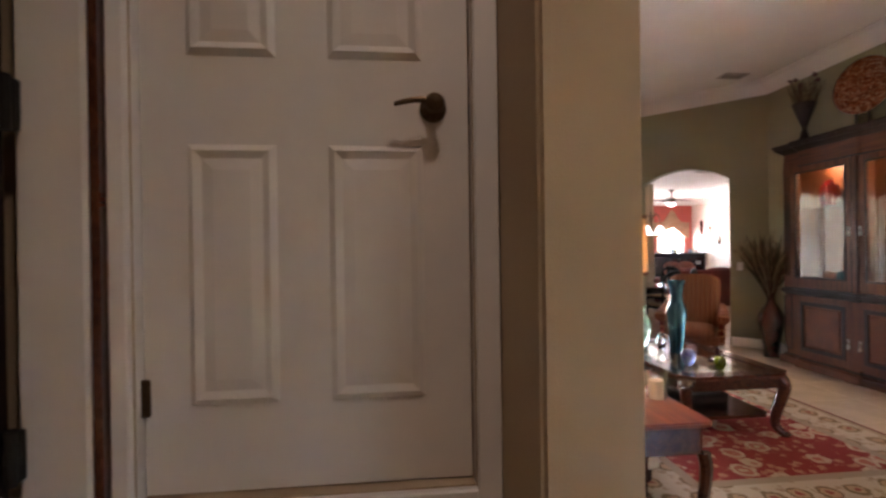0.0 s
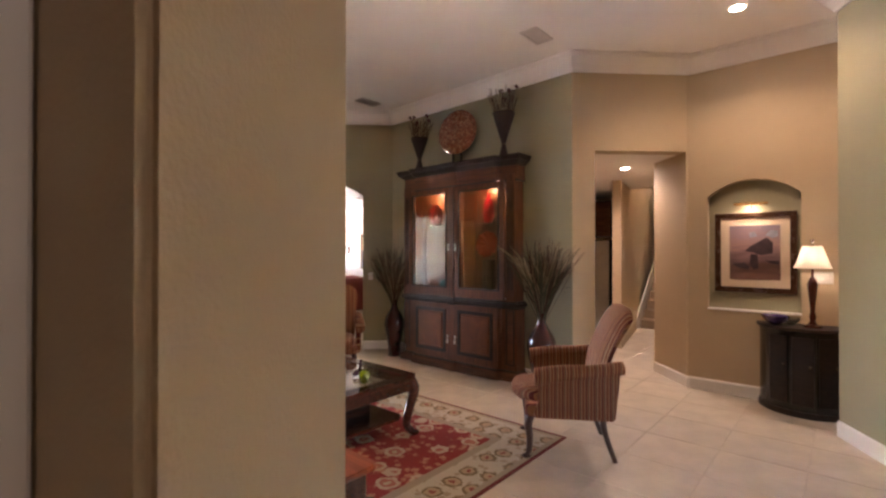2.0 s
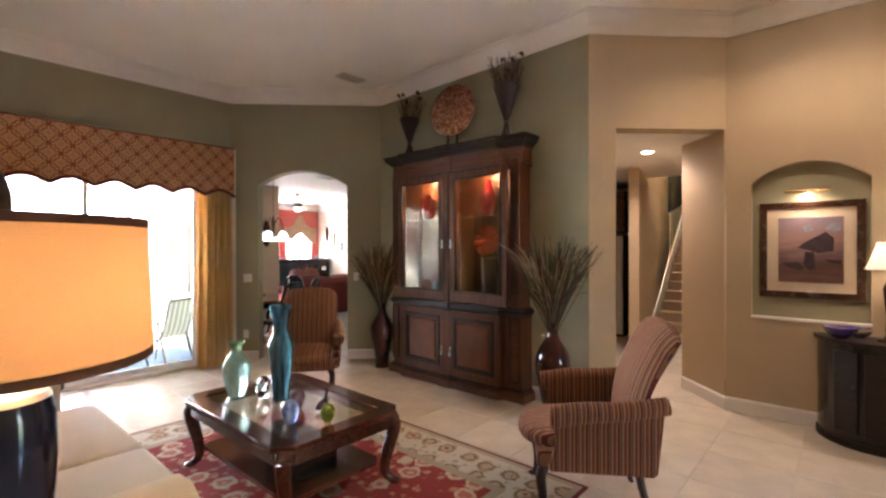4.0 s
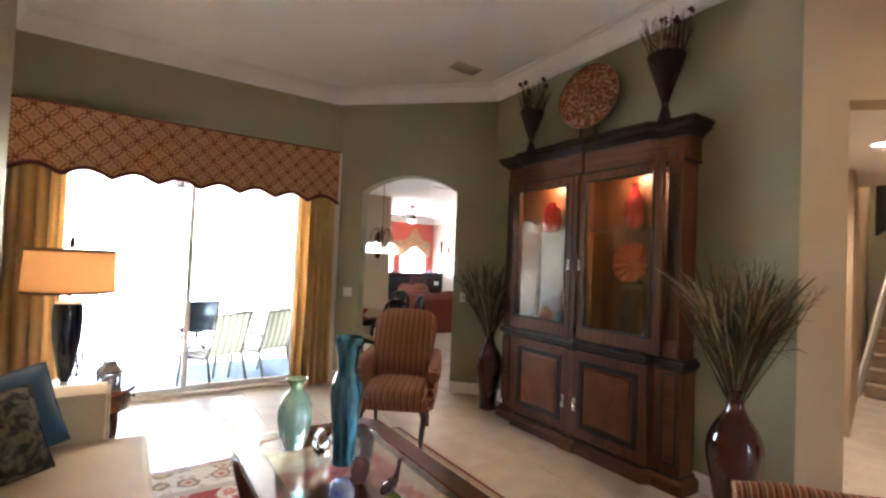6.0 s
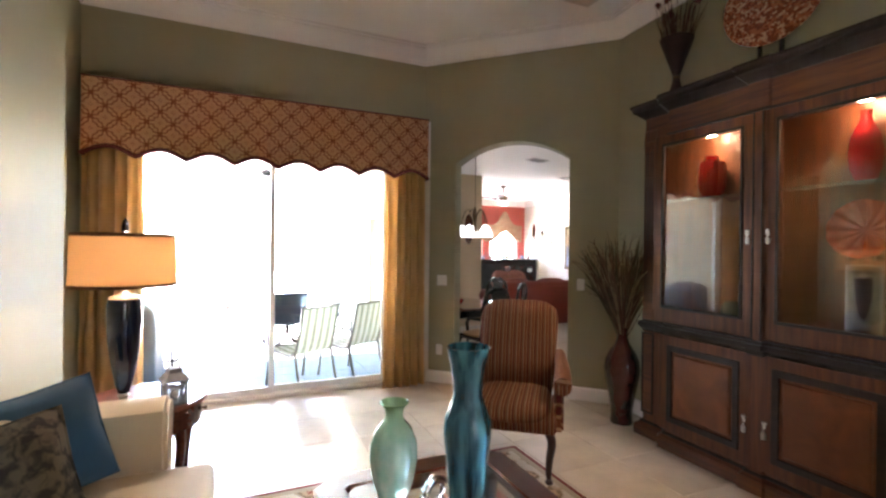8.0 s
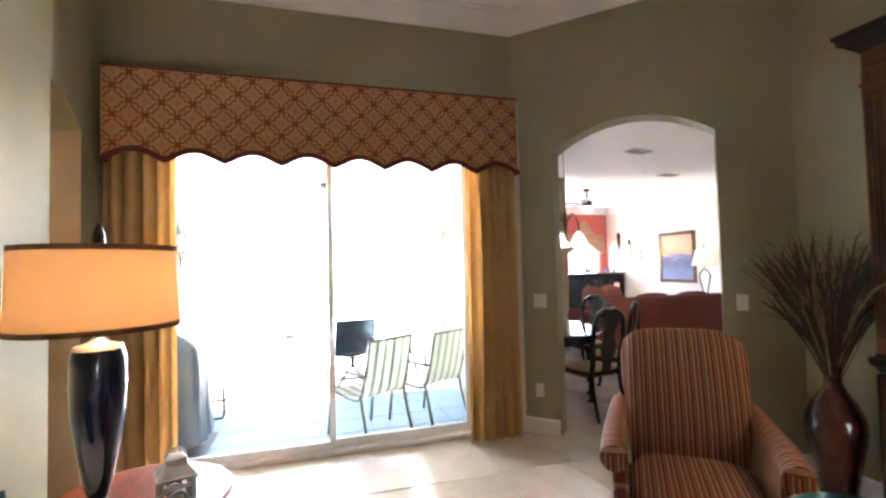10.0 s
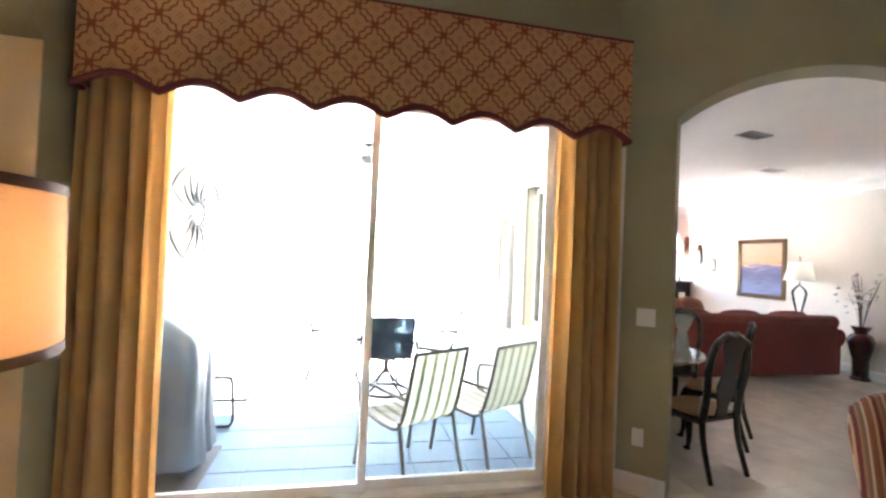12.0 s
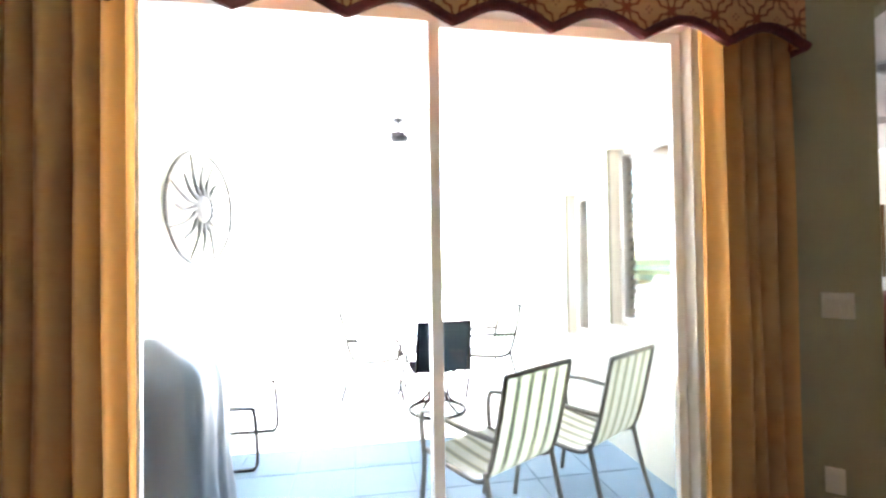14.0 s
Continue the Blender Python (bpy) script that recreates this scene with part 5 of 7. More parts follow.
def streak_glass(name, c0, c1, rough=0.06, alpha=0.4, streak=(9, 9, 0.9), top=None, height=0.4):
    m = material(name, c0, rough, transmission=alpha, coat=0.5)
    t = m.node_tree
    tc = t.nodes.new("ShaderNodeTexCoord")
    mp = t.nodes.new("ShaderNodeMapping")
    mp.inputs["Scale"].default_value = streak
    n = t.nodes.new("ShaderNodeTexNoise")
    n.inputs["Scale"].default_value, n.inputs["Detail"].default_value = 3.2, 4
    t.links.new(tc.outputs["Object"], mp.inputs[0])
    t.links.new(mp.outputs[0], n.inputs["Vector"])
    r = t.nodes.new("ShaderNodeValToRGB")
    r.color_ramp.elements[0].position, r.color_ramp.elements[1].position = 0.38, 0.64
    r.color_ramp.elements[0].color, r.color_ramp.elements[1].color = (*c0, 1), (*c1, 1)
    t.links.new(n.outputs[0], r.inputs[0])
    out = r.outputs[0]
    if top:
        sp, dv, mx = t.nodes.new("ShaderNodeSeparateXYZ"), t.nodes.new("ShaderNodeMath"), t.nodes.new("ShaderNodeMix")
        dv.operation, dv.use_clamp, mx.data_type = "MULTIPLY_ADD", True, "RGBA"
        dv.inputs[1].default_value, dv.inputs[2].default_value = 2 / height, -1.0
        mx.inputs[7].default_value = (*top, 1)
        t.links.new(tc.outputs["Object"], sp.inputs[0])
        t.links.new(sp.outputs[2], dv.inputs[0])
        t.links.new(dv.outputs[0], mx.inputs[0])
        t.links.new(out, mx.inputs[6])
        out = mx.outputs[2]
    t.links.new(out, t.nodes["Principled BSDF"].inputs["Base Color"])
    return m


BLUEG = streak_glass("blue_streaked_glass", (0.015, 0.10, 0.17), (0.14, 0.42, 0.55), rough=0.03, alpha=0.45)
GREENG = streak_glass("green_crackle_glass", (0.42, 0.76, 0.70), (0.70, 0.92, 0.88), rough=0.03, alpha=0.5, streak=(5, 5, 3), top=(0.50, 0.78, 0.46))
turned("blue_glass_vase", [(0.062, 0.0), (0.066, 0.012), (0.06, 0.03), (0.068, 0.14), (0.08, 0.28), (0.089, 0.37), (0.086, 0.42), (0.066, 0.47), (0.053, 0.51), (0.056, 0.56), (0.066, 0.62), (0.082, 0.685), (0.076, 0.687), (0.058, 0.62), (0.046, 0.52)], BLUEG, (2.805, 4.43, TZ + 0.002), "tall teal-blue streaked glass vase with a flared mouth", "vase", 40)
turned("green_glass_vase", [(0.055, 0.0), (0.06, 0.008), (0.085, 0.08), (0.10, 0.17), (0.098, 0.23), (0.075, 0.29), (0.045, 0.325), (0.036, 0.345), (0.04, 0.375), (0.062, 0.40), (0.058, 0.403), (0.034, 0.37)], GREENG, (2.63, 4.76, TZ + 0.002), "pale green glass vase with a ruffled neck", "vase", 40, 10, 0.025)
CLEAR = material("clear_crystal", (0.95, 0.98, 0.97), 0.02, transmission=1.0, ior=1.5, var=0.0)
t = thing("crystal_ring", "clear crystal ring sculpture on the coffee table", "ornament", (2.735, 4.57, TZ + 0.002))
bm = bmesh.new()
tube(bm, [(0.0 + 0.058 * math.sin(a), 0, 0.085 - 0.058 * math.cos(a)) for a in [2 * math.pi * k / 24 for k in range(25)]], 0.018, seg=10, m=pose(0, 0, 0, 0, 0, 25))
part("ring", bm, CLEAR, t, smooth=True)
part("foot", boxes((-0.03, 0.03, -0.03, 0.03, 0.0, 0.03), bevel=0.006), CLEAR, t)


def paperweight(name, x, y, h, r, colour, second, label):
    m = material(name + "_glass", colour, 0.03, transmission=0.55, second=second, scale=18, coat=0.6)
    t = thing(name, label, "paperweight", (x, y, TZ + 0.002))
    bm = bmesh.new()
    lathe(bm, [(r * 0.4, 0.0), (r * 0.55, 0.004), (r * 0.85, h * 0.3), (r, h * 0.55), (r * 0.9, h * 0.78), (r * 0.55, h * 0.95), (0.0, h)], 28)
    part("body", bm, m, t, smooth=True)
    return t


paperweight("blue_paperweight", 2.605, 3.96, 0.15, 0.058, (0.01, 0.05, 0.6), (0.6, 0.75, 0.85), "clear and cobalt blue blown-glass paperweight")
paperweight("amber_paperweight", 2.785, 4.17, 0.13, 0.05, (0.25, 0.07, 0.12), (0.4, 0.22, 0.2), "small plum-coloured blown-glass paperweight")
apple = paperweight("green_paperweight", 2.765, 3.79, 0.12, 0.048, (0.45, 0.5, 0.03), (0.12, 0.2, 0.02), "yellow-green apple-shaped glass paperweight")
bm = bmesh.new()
tube(bm, curve_pts([(0, 0, 0.115), (0.005, 0, 0.14), (0.02, 0, 0.155)], 4), 0.008, 0.005)
part("stem", bm, BRASS, apple, smooth=True)
t = thing("bird_figurine", "small dark glass bird figurine", "figurine", (2.875, 4.02, TZ + 0.002), 30)
bm = bmesh.new()
blob(bm, 0.075, 0.028, 0.026, pose(0, 0, 0.034, 0, -8, 0), 16, 10)
tube(bm, curve_pts([(0.05, 0, 0.04), (0.075, 0, 0.075), (0.082, 0, 0.11)], 5), 0.015, 0.009)
blob(bm, 0.018, 0.012, 0.012, Matrix.Translation((0.088, 0, 0.115)), 10, 8)
tube(bm, [(0.10, 0, 0.115), (0.122, 0, 0.112)], 0.005, 0.002)
part("body", bm, material("smoky_glass", (0.06, 0.03, 0.04), 0.08, var=0.3, coat=0.5), t, smooth=True)

# ---- sofa ----
CREAMF = material("cream_sofa_cloth", (0.62, 0.50, 0.34), 0.9, var=0.05, scale=5, bump=0.2, bump_scale=240, sheen=0.2)
SY0, SY1 = 3.05, 5.74
sofa = thing("sofa", "cream upholstered sofa with rolled arms and a loose seat cushion", "sofa", (1.45, (SY0 + SY1) / 2, 0.0))


def spart(name, bm, mat, label="", smooth=True):
    bmesh.ops.translate(bm, vec=(-1.45, -(SY0 + SY1) / 2, 0), verts=bm.verts)
    return part(name, bm, mat, sofa, label, smooth)


bm = bmesh.new()
box(bm, 1.06, 1.84, SY0 + 0.05, SY1 - 0.05, 0.10, 0.33, 0.03, seg=3)
spart("base", bm, CREAMF)
for k in range(2):
    y0 = SY0 + 0.22 + k * 1.125
    bm = bmesh.new()
    box(bm, 1.25, 1.93, y0, y0 + 1.12, 0.32, 0.475, 0.045, seg=4)
    for v in bm.verts:
        v.co.z += 0.02 * math.cos((v.co.x - 1.6) * 2.5) if v.co.z > 0.4 else 0
    spart("seat_cushion", bm, CREAMF)
bm = bmesh.new()
box(bm, 1.02, 1.27, SY0 + 0.1, SY1 - 0.1, 0.30, 0.86, 0.07, seg=4)
for v in bm.verts:
    v.co.x -= 0.05 * max(0, v.co.z - 0.4)
spart("backrest", bm, CREAMF)
for s, yy in ((-1, SY0 + 0.13), (1, SY1 - 0.13)):
    bm = bmesh.new()
    prof = [(-0.115, 0.10), (0.10, 0.10), (0.10, 0.55), (0.125, 0.62), (0.145, 0.70), (0.125, 0.765), (0.06, 0.795), (-0.02, 0.79), (-0.09, 0.76), (-0.115, 0.68)]
    m = Matrix(((0, 0, 1, 1.04), (s, 0, 0, yy), (0, 1, 0, 0), (0, 0, 0, 1)))
    poly(bm, prof, m, 0.68)
    bmesh.ops.bevel(bm, geom=[e for e in bm.edges if abs(e.verts[0].co.x - e.verts[1].co.x) < 1e-4 and e.verts[0].co.x > 1.7], offset=0.02, segments=3, affect="EDGES")
    spart("arm", bm, CREAMF)
for x in (1.10, 1.78):
    for y in (SY0 + 0.12, SY1 - 0.12):
        bm = bmesh.new()
        lathe(bm, [(0.02, 0.0), (0.03, 0.02), (0.034, 0.11)], 12, pose(x, y, 0))
        spart("foot", bm, LEGW)

BLUEC = material("blue_silk_cushion", (0.015, 0.075, 0.15), 0.5, var=0.2, scale=5, bump=0.1, bump_scale=80, sheen=0.3)
FLORC = grain(material("dark_floral_cushion", (0.17, 0.14, 0.095), 0.6, scale=11, second=(0.022, 0.018, 0.016), bump=0.3, bump_scale=60), (0.13, 0.105, 0.065), (0.018, 0.014, 0.013), 1.7, (1, 1, 1), 0.3)


def cushion(x, y, z, rx, ry, rz, s, mat, label):
    t = thing("cushion", label, "cushion", (x, y, z), 0, "sofa cushions")
    bm = bmesh.new()
    n = 14
    m = pose(0, 0, 0, rx, ry, rz)
    g = {}
    for side in (1, -1):
        for i in range(n + 1):
            for j in range(n + 1):
                u, v = i / n * 2 - 1, j / n * 2 - 1
                th = 0.115 * ((1 - u ** 2) * (1 - v ** 2)) ** 0.55
                k = 1 - 0.06 * (1 - abs(u)) * abs(v) - 0.06 * (1 - abs(v)) * abs(u)
                g[side, i, j] = bm.verts.new(m @ Vector((u * s * k, side * th, v * s * k)))
    for i in range(n):
        for j in range(n):
            bm.faces.new((g[1, i, j], g[1, i, j + 1], g[1, i + 1, j + 1], g[1, i + 1, j]))
            bm.faces.new((g[-1, i, j], g[-1, i + 1, j], g[-1, i + 1, j + 1], g[-1, i, j + 1]))
    bmesh.ops.remove_doubles(bm, verts=bm.verts, dist=0.0008)
    part("cover", bm, mat, t, smooth=True)
    bm = bmesh.new()
    q = 0.985 * s
    tube(bm, [m @ Vector(p) for p in ((-q, 0, -q), (0, 0, -q * 0.95), (q, 0, -q), (q * 0.95, 0, 0), (q, 0, q), (0, 0, q * 0.95), (-q, 0, q), (-q * 0.95, 0, 0), (-q, 0, -q))], 0.007)
    part("piping", bm, mat, t, smooth=True)


cushion(1.265, 5.38, 0.715, -20, -12, 22, 0.235, BLUEC, "blue silk throw cushion leaning on the sofa arm")
cushion(1.245, 5.08, 0.685, -26, -9, 24, 0.225, FLORC, "dark floral throw cushion leaning on the sofa arm")

# ---- end tables, lamps, lantern, candle ----
ENDW = grain(material("red_mahogany_top", (0.2, 0.05, 0.02), 0.3, coat=0.2), (0.30, 0.075, 0.028), (0.17, 0.038, 0.015), 3, (1, 14, 1))


def end_table(x, y, r, top, label, square=0.0):
    t = thing("end_table", label, "end table", (x, y, 0.0), 0, "sofa end tables")
    if square:
        pts = oct_path(square, square * 0.95, 0.03)
    else:
        pts = [(r * math.cos(a), r * math.sin(a)) for a in [2 * math.pi * k / 40 for k in range(40)]]
    bm = bmesh.new()
    poly(bm, pts, pose(0, 0, top - 0.025), 0.025)
    bmesh.ops.bevel(bm, geom=[e for e in bm.edges if abs(e.verts[0].co.z - e.verts[1].co.z) < 1e-5], offset=0.007, segments=2, affect="EDGES")
    part("tabletop", bm, ENDW, t)
    bm = bmesh.new()
    poly(bm, [(px * 0.9, py * 0.9) for px, py in pts], pose(0, 0, top - 0.155), 0.13)
    part("apron", bm, MAHOG, t)
    bm = bmesh.new()
    lathe(bm, [(0.006, 0.0), (0.006, 0.012), (0.014, 0.018), (0.012, 0.028), (0.0, 0.03)], 12, pose((square or r) * 0.9, -0.02, top - 0.09, 0, 90, 0))
    part("knob", bm, BRASS, t, "bronze knob", True)
    bm = bmesh.new()
    poly(bm, [(px * 0.75, py * 0.75) for px, py in pts], pose(0, 0, 0.16), 0.02)
    part("shelf", bm, MAHOG, t)
    q = (square or r * 0.72) * 0.85
    for sx in (-1, 1):
        for sy in (-1, 1):
            bm = bmesh.new()
            tube(bm, curve_pts([(sx * q, sy * q, top - 0.15), (sx * q * 1.03, sy * q * 1.03, top - 0.25), (sx * q * 0.94, sy * q * 0.94, 0.2), (sx * q * 1.0, sy * q * 1.0, 0.0)], 5), 0.032, 0.018, 8)
            part("leg", bm, MAHOG, t, smooth=True)
    return t


end_table(1.53, 6.10, 0.335, 0.672, "dark round mahogany end table with a drawer beside the sofa")
end_table(1.305, 2.55, 0.0, 0.74, "square mahogany end table with a glossy red-brown top", 0.305)

SHADE = bpy.data.materials.new("amber_lampshade")
SHADE.use_nodes = True
st_ = SHADE.node_tree
sb = st_.nodes["Principled BSDF"]
tl, mxs = st_.nodes.new("ShaderNodeBsdfTranslucent"), st_.nodes.new("ShaderNodeMixShader")
wv = st_.nodes.new("ShaderNodeTexNoise")
wv.inputs["Scale"].default_value = 120
cr = st_.nodes.new("ShaderNodeValToRGB")
cr.color_ramp.elements[0].color, cr.color_ramp.elements[1].color = (0.58, 0.42, 0.25, 1), (0.68, 0.50, 0.31, 1)
st_.links.new(wv.outputs[0], cr.inputs[0])
st_.links.new(cr.outputs[0], sb.inputs["Base Color"])
st_.links.new(cr.outputs[0], tl.inputs[0])
sb.inputs["Roughness"].default_value = 0.9
mxs.inputs[0].default_value = 0.50
st_.links.new(sb.outputs[0], mxs.inputs[1])
st_.links.new(tl.outputs[0], mxs.inputs[2])
st_.links.new(mxs.outputs[0], st_.nodes["Material Output"].inputs[0])
SHTRIM = material("brown_shade_trim", (0.13, 0.06, 0.03), 0.8, var=0.15, scale=30)
NAVY = material("navy_lacquer", (0.006, 0.010, 0.035), 0.07, var=0.2, coat=0.8)
LW = 0.38


def table_lamp(x, y, z):
    t = thing("table_lamp", "navy lacquer table lamp with a lit amber drum shade", "lamp", (x, y, z), 0, "sofa table lamps")
    bm = bmesh.new()
    lathe(bm, [(0.075, 0.0), (0.078, 0.012), (0.05, 0.025), (0.022, 0.04), (0.02, 0.06), (0.03, 0.072), (0.022, 0.085)], 28)
    part("foot", bm, SILVER, t, "pewter foot", True)
    bm = bmesh.new()
    lathe(bm, [(0.026, 0.085), (0.04, 0.13), (0.06, 0.24), (0.078, 0.37), (0.085, 0.48), (0.082, 0.57), (0.074, 0.60)], 36)
    part("body", bm, NAVY, t, smooth=True)
    bm = bmesh.new()
    lathe(bm, [(0.076, 0.60), (0.07, 0.612), (0.035, 0.622), (0.018, 0.635), (0.014, 0.66), (0.012, 0.70)], 24)
    tube(bm, [(0, 0, 0.70), (0, 0, 1.02)], 0.005)
    part("neck", bm, SILVER, t, "pewter neck", True)
    bm = bmesh.new()
    lathe(bm, [(0.25, 0.672), (0.2405, 0.952), (0.2375, 0.952), (0.247, 0.672)], 48, close=False)
    sh = part("shade", bm, SHADE, t, "amber linen drum shade", True)
    for z0, r in ((0.668, 0.2512), (0.938, 0.2422)):
        bm = bmesh.new()
        lathe(bm, [(r, z0), (r - 0.0006, z0 + 0.018), (r - 0.012, z0 + 0.018), (r - 0.012, z0)], 48, close=False)
        bm.faces.ensure_lookup_table()
        part("trim_band", bm, SHTRIM, sh, "brown trim band", True)
    bm = bmesh.new()
    for k in range(3):
        a = 2 * math.pi * k / 3
        tube(bm, [(0, 0, 0.945), (0.238 * math.cos(a), 0.238 * math.sin(a), 0.945)], 0.002, seg=5)
    part("spider", bm, SILVER, t)
    bm = bmesh.new()
    lathe(bm, [(0.006, 0.955), (0.018, 0.968), (0.018, 1.0), (0.010, 1.03), (0.0, 1.045)], 14, close=False)
    part("finial", bm, BLACKW, t, "black finial", True)
    lamp("POINT", "table_lamp_bulb", (x + 0.03, y, z + 0.80), LW, WARM, radius=0.035)


table_lamp(1.46, 5.93, 0.674)
table_lamp(1.165, 2.545, 0.742)

t = thing("lantern", "small grey metal lantern on the end table", "lantern", (1.70, 5.93, 0.674), 20)
LANT = material("grey_weathered_metal", (0.30, 0.29, 0.30), 0.55, metal=0.2, var=0.3, scale=20)
part("base", boxes((-0.062, 0.062, -0.062, 0.062, 0.0, 0.018), bevel=0.004), LANT, t)
for sx in (-1, 1):
    for sy in (-1, 1):
        part("post", boxes((sx * 0.05 - 0.008, sx * 0.05 + 0.008, sy * 0.05 - 0.008, sy * 0.05 + 0.008, 0.018, 0.13), bevel=0.002), LANT, t)
for k in range(4):
    m = pose(0, 0, 0, 0, 0, 90 * k)
    bm = bmesh.new()
    tube(bm, [m @ Vector((0.028 * math.cos(a), -0.052, 0.062 + 0.028 * math.sin(a))) for a in [2 * math.pi * q / 16 for q in range(17)]], 0.006, seg=6)
    box(bm, -0.042, 0.042, -0.056, -0.048, 0.098, 0.112, m=m)
    box(bm, -0.006, 0.006, -0.056, -0.048, 0.018, 0.036, m=m)
    part("side_grille", bm, LANT, t)
bm = bmesh.new()
lathe(bm, [(0.026, 0.018), (0.026, 0.085), (0.022, 0.09)], 14)
part("candle", bm, material("lantern_candle", (0.5, 0.48, 0.44), 0.6), t, smooth=True)
part("eaves", boxes((-0.066, 0.066, -0.066, 0.066, 0.13, 0.140), bevel=0.003), LANT, t)
bm = bmesh.new()
lathe(bm, [(0.084, 0.140), (0.05, 0.172), (0.046, 0.176), (0.046, 0.196), (0.03, 0.203), (0.0, 0.205)], 4, pose(0, 0, 0, 0, 0, 45))
part("roof", bm, LANT, t)
bm = bmesh.new()
tube(bm, [(0.03 * math.cos(a), 0, 0.2 + 0.028 * math.sin(a)) for a in [math.pi * k / 8 for k in range(9)]], 0.004)
part("ring_handle", bm, LANT, t)
t = thing("pillar_candle", "cream pillar candle in a glass cup on the end table", "candle", (1.52, 2.60, 0.742))
bm = bmesh.new()
lathe(bm, [(0.035, 0.004), (0.036, 0.10), (0.0, 0.098)], 20)
part("wax", bm, material("cream_wax", (0.75, 0.6, 0.42), 0.5, var=0.05), t, smooth=True)
bm = bmesh.new()
lathe(bm, [(0.045, 0.0), (0.05, 0.003), (0.056, 0.14), (0.053, 0.14), (0.045, 0.006), (0.0, 0.004)], 24, close=False)
part("glass_cup", bm, CLEAR, t, smooth=True).visible_shadow = False

# ---- niche picture, console, entry ----


def painting_material(name, sky_top, sky_low, land, water, sizez, split=0.0, scale=9, slope=0.0):
    m = material(name, land, 0.5, bump=0.3, bump_scale=120)
    t = m.node_tree
    tc = t.nodes.new("ShaderNodeTexCoord")
    sx = t.nodes.new("ShaderNodeSeparateXYZ")
    t.links.new(tc.outputs["Object"], sx.inputs[0])
    nz = t.nodes.new("ShaderNodeTexNoise")
    nz.inputs["Scale"].default_value, nz.inputs["Detail"].default_value = scale, 6
    mp = t.nodes.new("ShaderNodeMapping")
    mp.inputs["Scale"].default_value = (1, 0.5, 2.2)
    t.links.new(tc.outputs["Object"], mp.inputs[0])
    t.links.new(mp.outputs[0], nz.inputs["Vector"])
    a = t.nodes.new("ShaderNodeMath")
    a.operation = "MULTIPLY_ADD"
    a.inputs[1].default_value, a.inputs[2].default_value = 1.0 / sizez, 0.5
    t.links.new(sx.outputs[2], a.inputs[0])
    b = t.nodes.new("ShaderNodeMath")
    b.operation = "MULTIPLY_ADD"
    b.inputs[1].default_value = 0.42
    t.links.new(nz.outputs[0], b.inputs[0])
    c = t.nodes.new("ShaderNodeMath")
    c.operation = "SUBTRACT"
    c.inputs[1].default_value = 0.21
    tilt = t.nodes.new("ShaderNodeMath")
    tilt.operation = "MULTIPLY_ADD"
    tilt.inputs[1].default_value = slope
    t.links.new(sx.outputs[1], tilt.inputs[0])
    t.links.new(a.outputs[0], tilt.inputs[2])
    t.links.new(tilt.outputs[0], c.inputs[0])
    t.links.new(c.outputs[0], b.inputs[2])
    r = t.nodes.new("ShaderNodeValToRGB")
    e = r.color_ramp.elements
    e[0].color, e[1].color = (*water, 1), (*sky_top, 1)
    for p, col in ((0.25, tuple(0.6 * x for x in water)), (0.38, land), (0.52, tuple(1.6 * x for x in land)), (0.62, sky_low)):
        k = e.new(p)
        k.color = (*col, 1)
    t.links.new(b.outputs[0], r.inputs[0])
    t.links.new(r.outputs[0], t.nodes["Principled BSDF"].inputs["Base Color"])
    return m


def frame_bars(bm, y0, y1, z0, z1, w, x0, x1):
    return ring(bm, 0, x0, x1, y0, y1, z0, z1, w, w)


def picture(x, yc, zc, w, h, fw, mat_w, art, fmat, label, inward=-1):
    t = thing("framed_picture", label, "picture", (x, yc, zc))
    bm = bmesh.new()
    frame_bars(bm, -w / 2, w / 2, -h / 2, h / 2, fw, -0.035, 0.0)
    part("frame", bm, fmat, t)
    if mat_w:
        part("mat_board", boxes((-0.014, -0.004, -w / 2 + fw, w / 2 - fw, -h / 2 + fw, h / 2 - fw)), material("cream_mat_board", (0.62, 0.50, 0.36), 0.8, var=0.03), t)
    q = fw + mat_w
    part("canvas", boxes((-0.018, -0.0145, -w / 2 + q, w / 2 - q, -h / 2 + q, h / 2 - q)), art, t, "painted landscape")
    part("backing", boxes((-0.004, 0.0, -w / 2 + fw, w / 2 - fw, -h / 2 + fw, h / 2 - fw)), DARKW, t)
    return t


GILT = material("dark_gilt_frame", (0.05, 0.022, 0.012), 0.25, var=0.3, scale=20, coat=0.4)
ART1 = painting_material("seaside_painting", (0.24, 0.19, 0.24), (0.36, 0.21, 0.18), (0.17, 0.10, 0.10), (0.21, 0.11, 0.085), 0.62)
art = picture(6.468, 1.575, 1.60, 0.76, 0.89, 0.06, 0.085, ART1, GILT, "framed coastal landscape painting hung in the wall niche")
DUSK = material("dark_paint_strokes", (0.035, 0.022, 0.032), 0.5, scale=20, second=(0.075, 0.045, 0.05), bump=0.3, bump_scale=120)
PALE = material("pale_blue_paint_strokes", (0.26, 0.26, 0.32), 0.5, var=0.3, scale=20, bump=0.3, bump_scale=120)
flat = Matrix(((0, 0, -1, -0.0181), (-1, 0, 0, 0), (0, 1, 0, 0), (0, 0, 0, 1)))
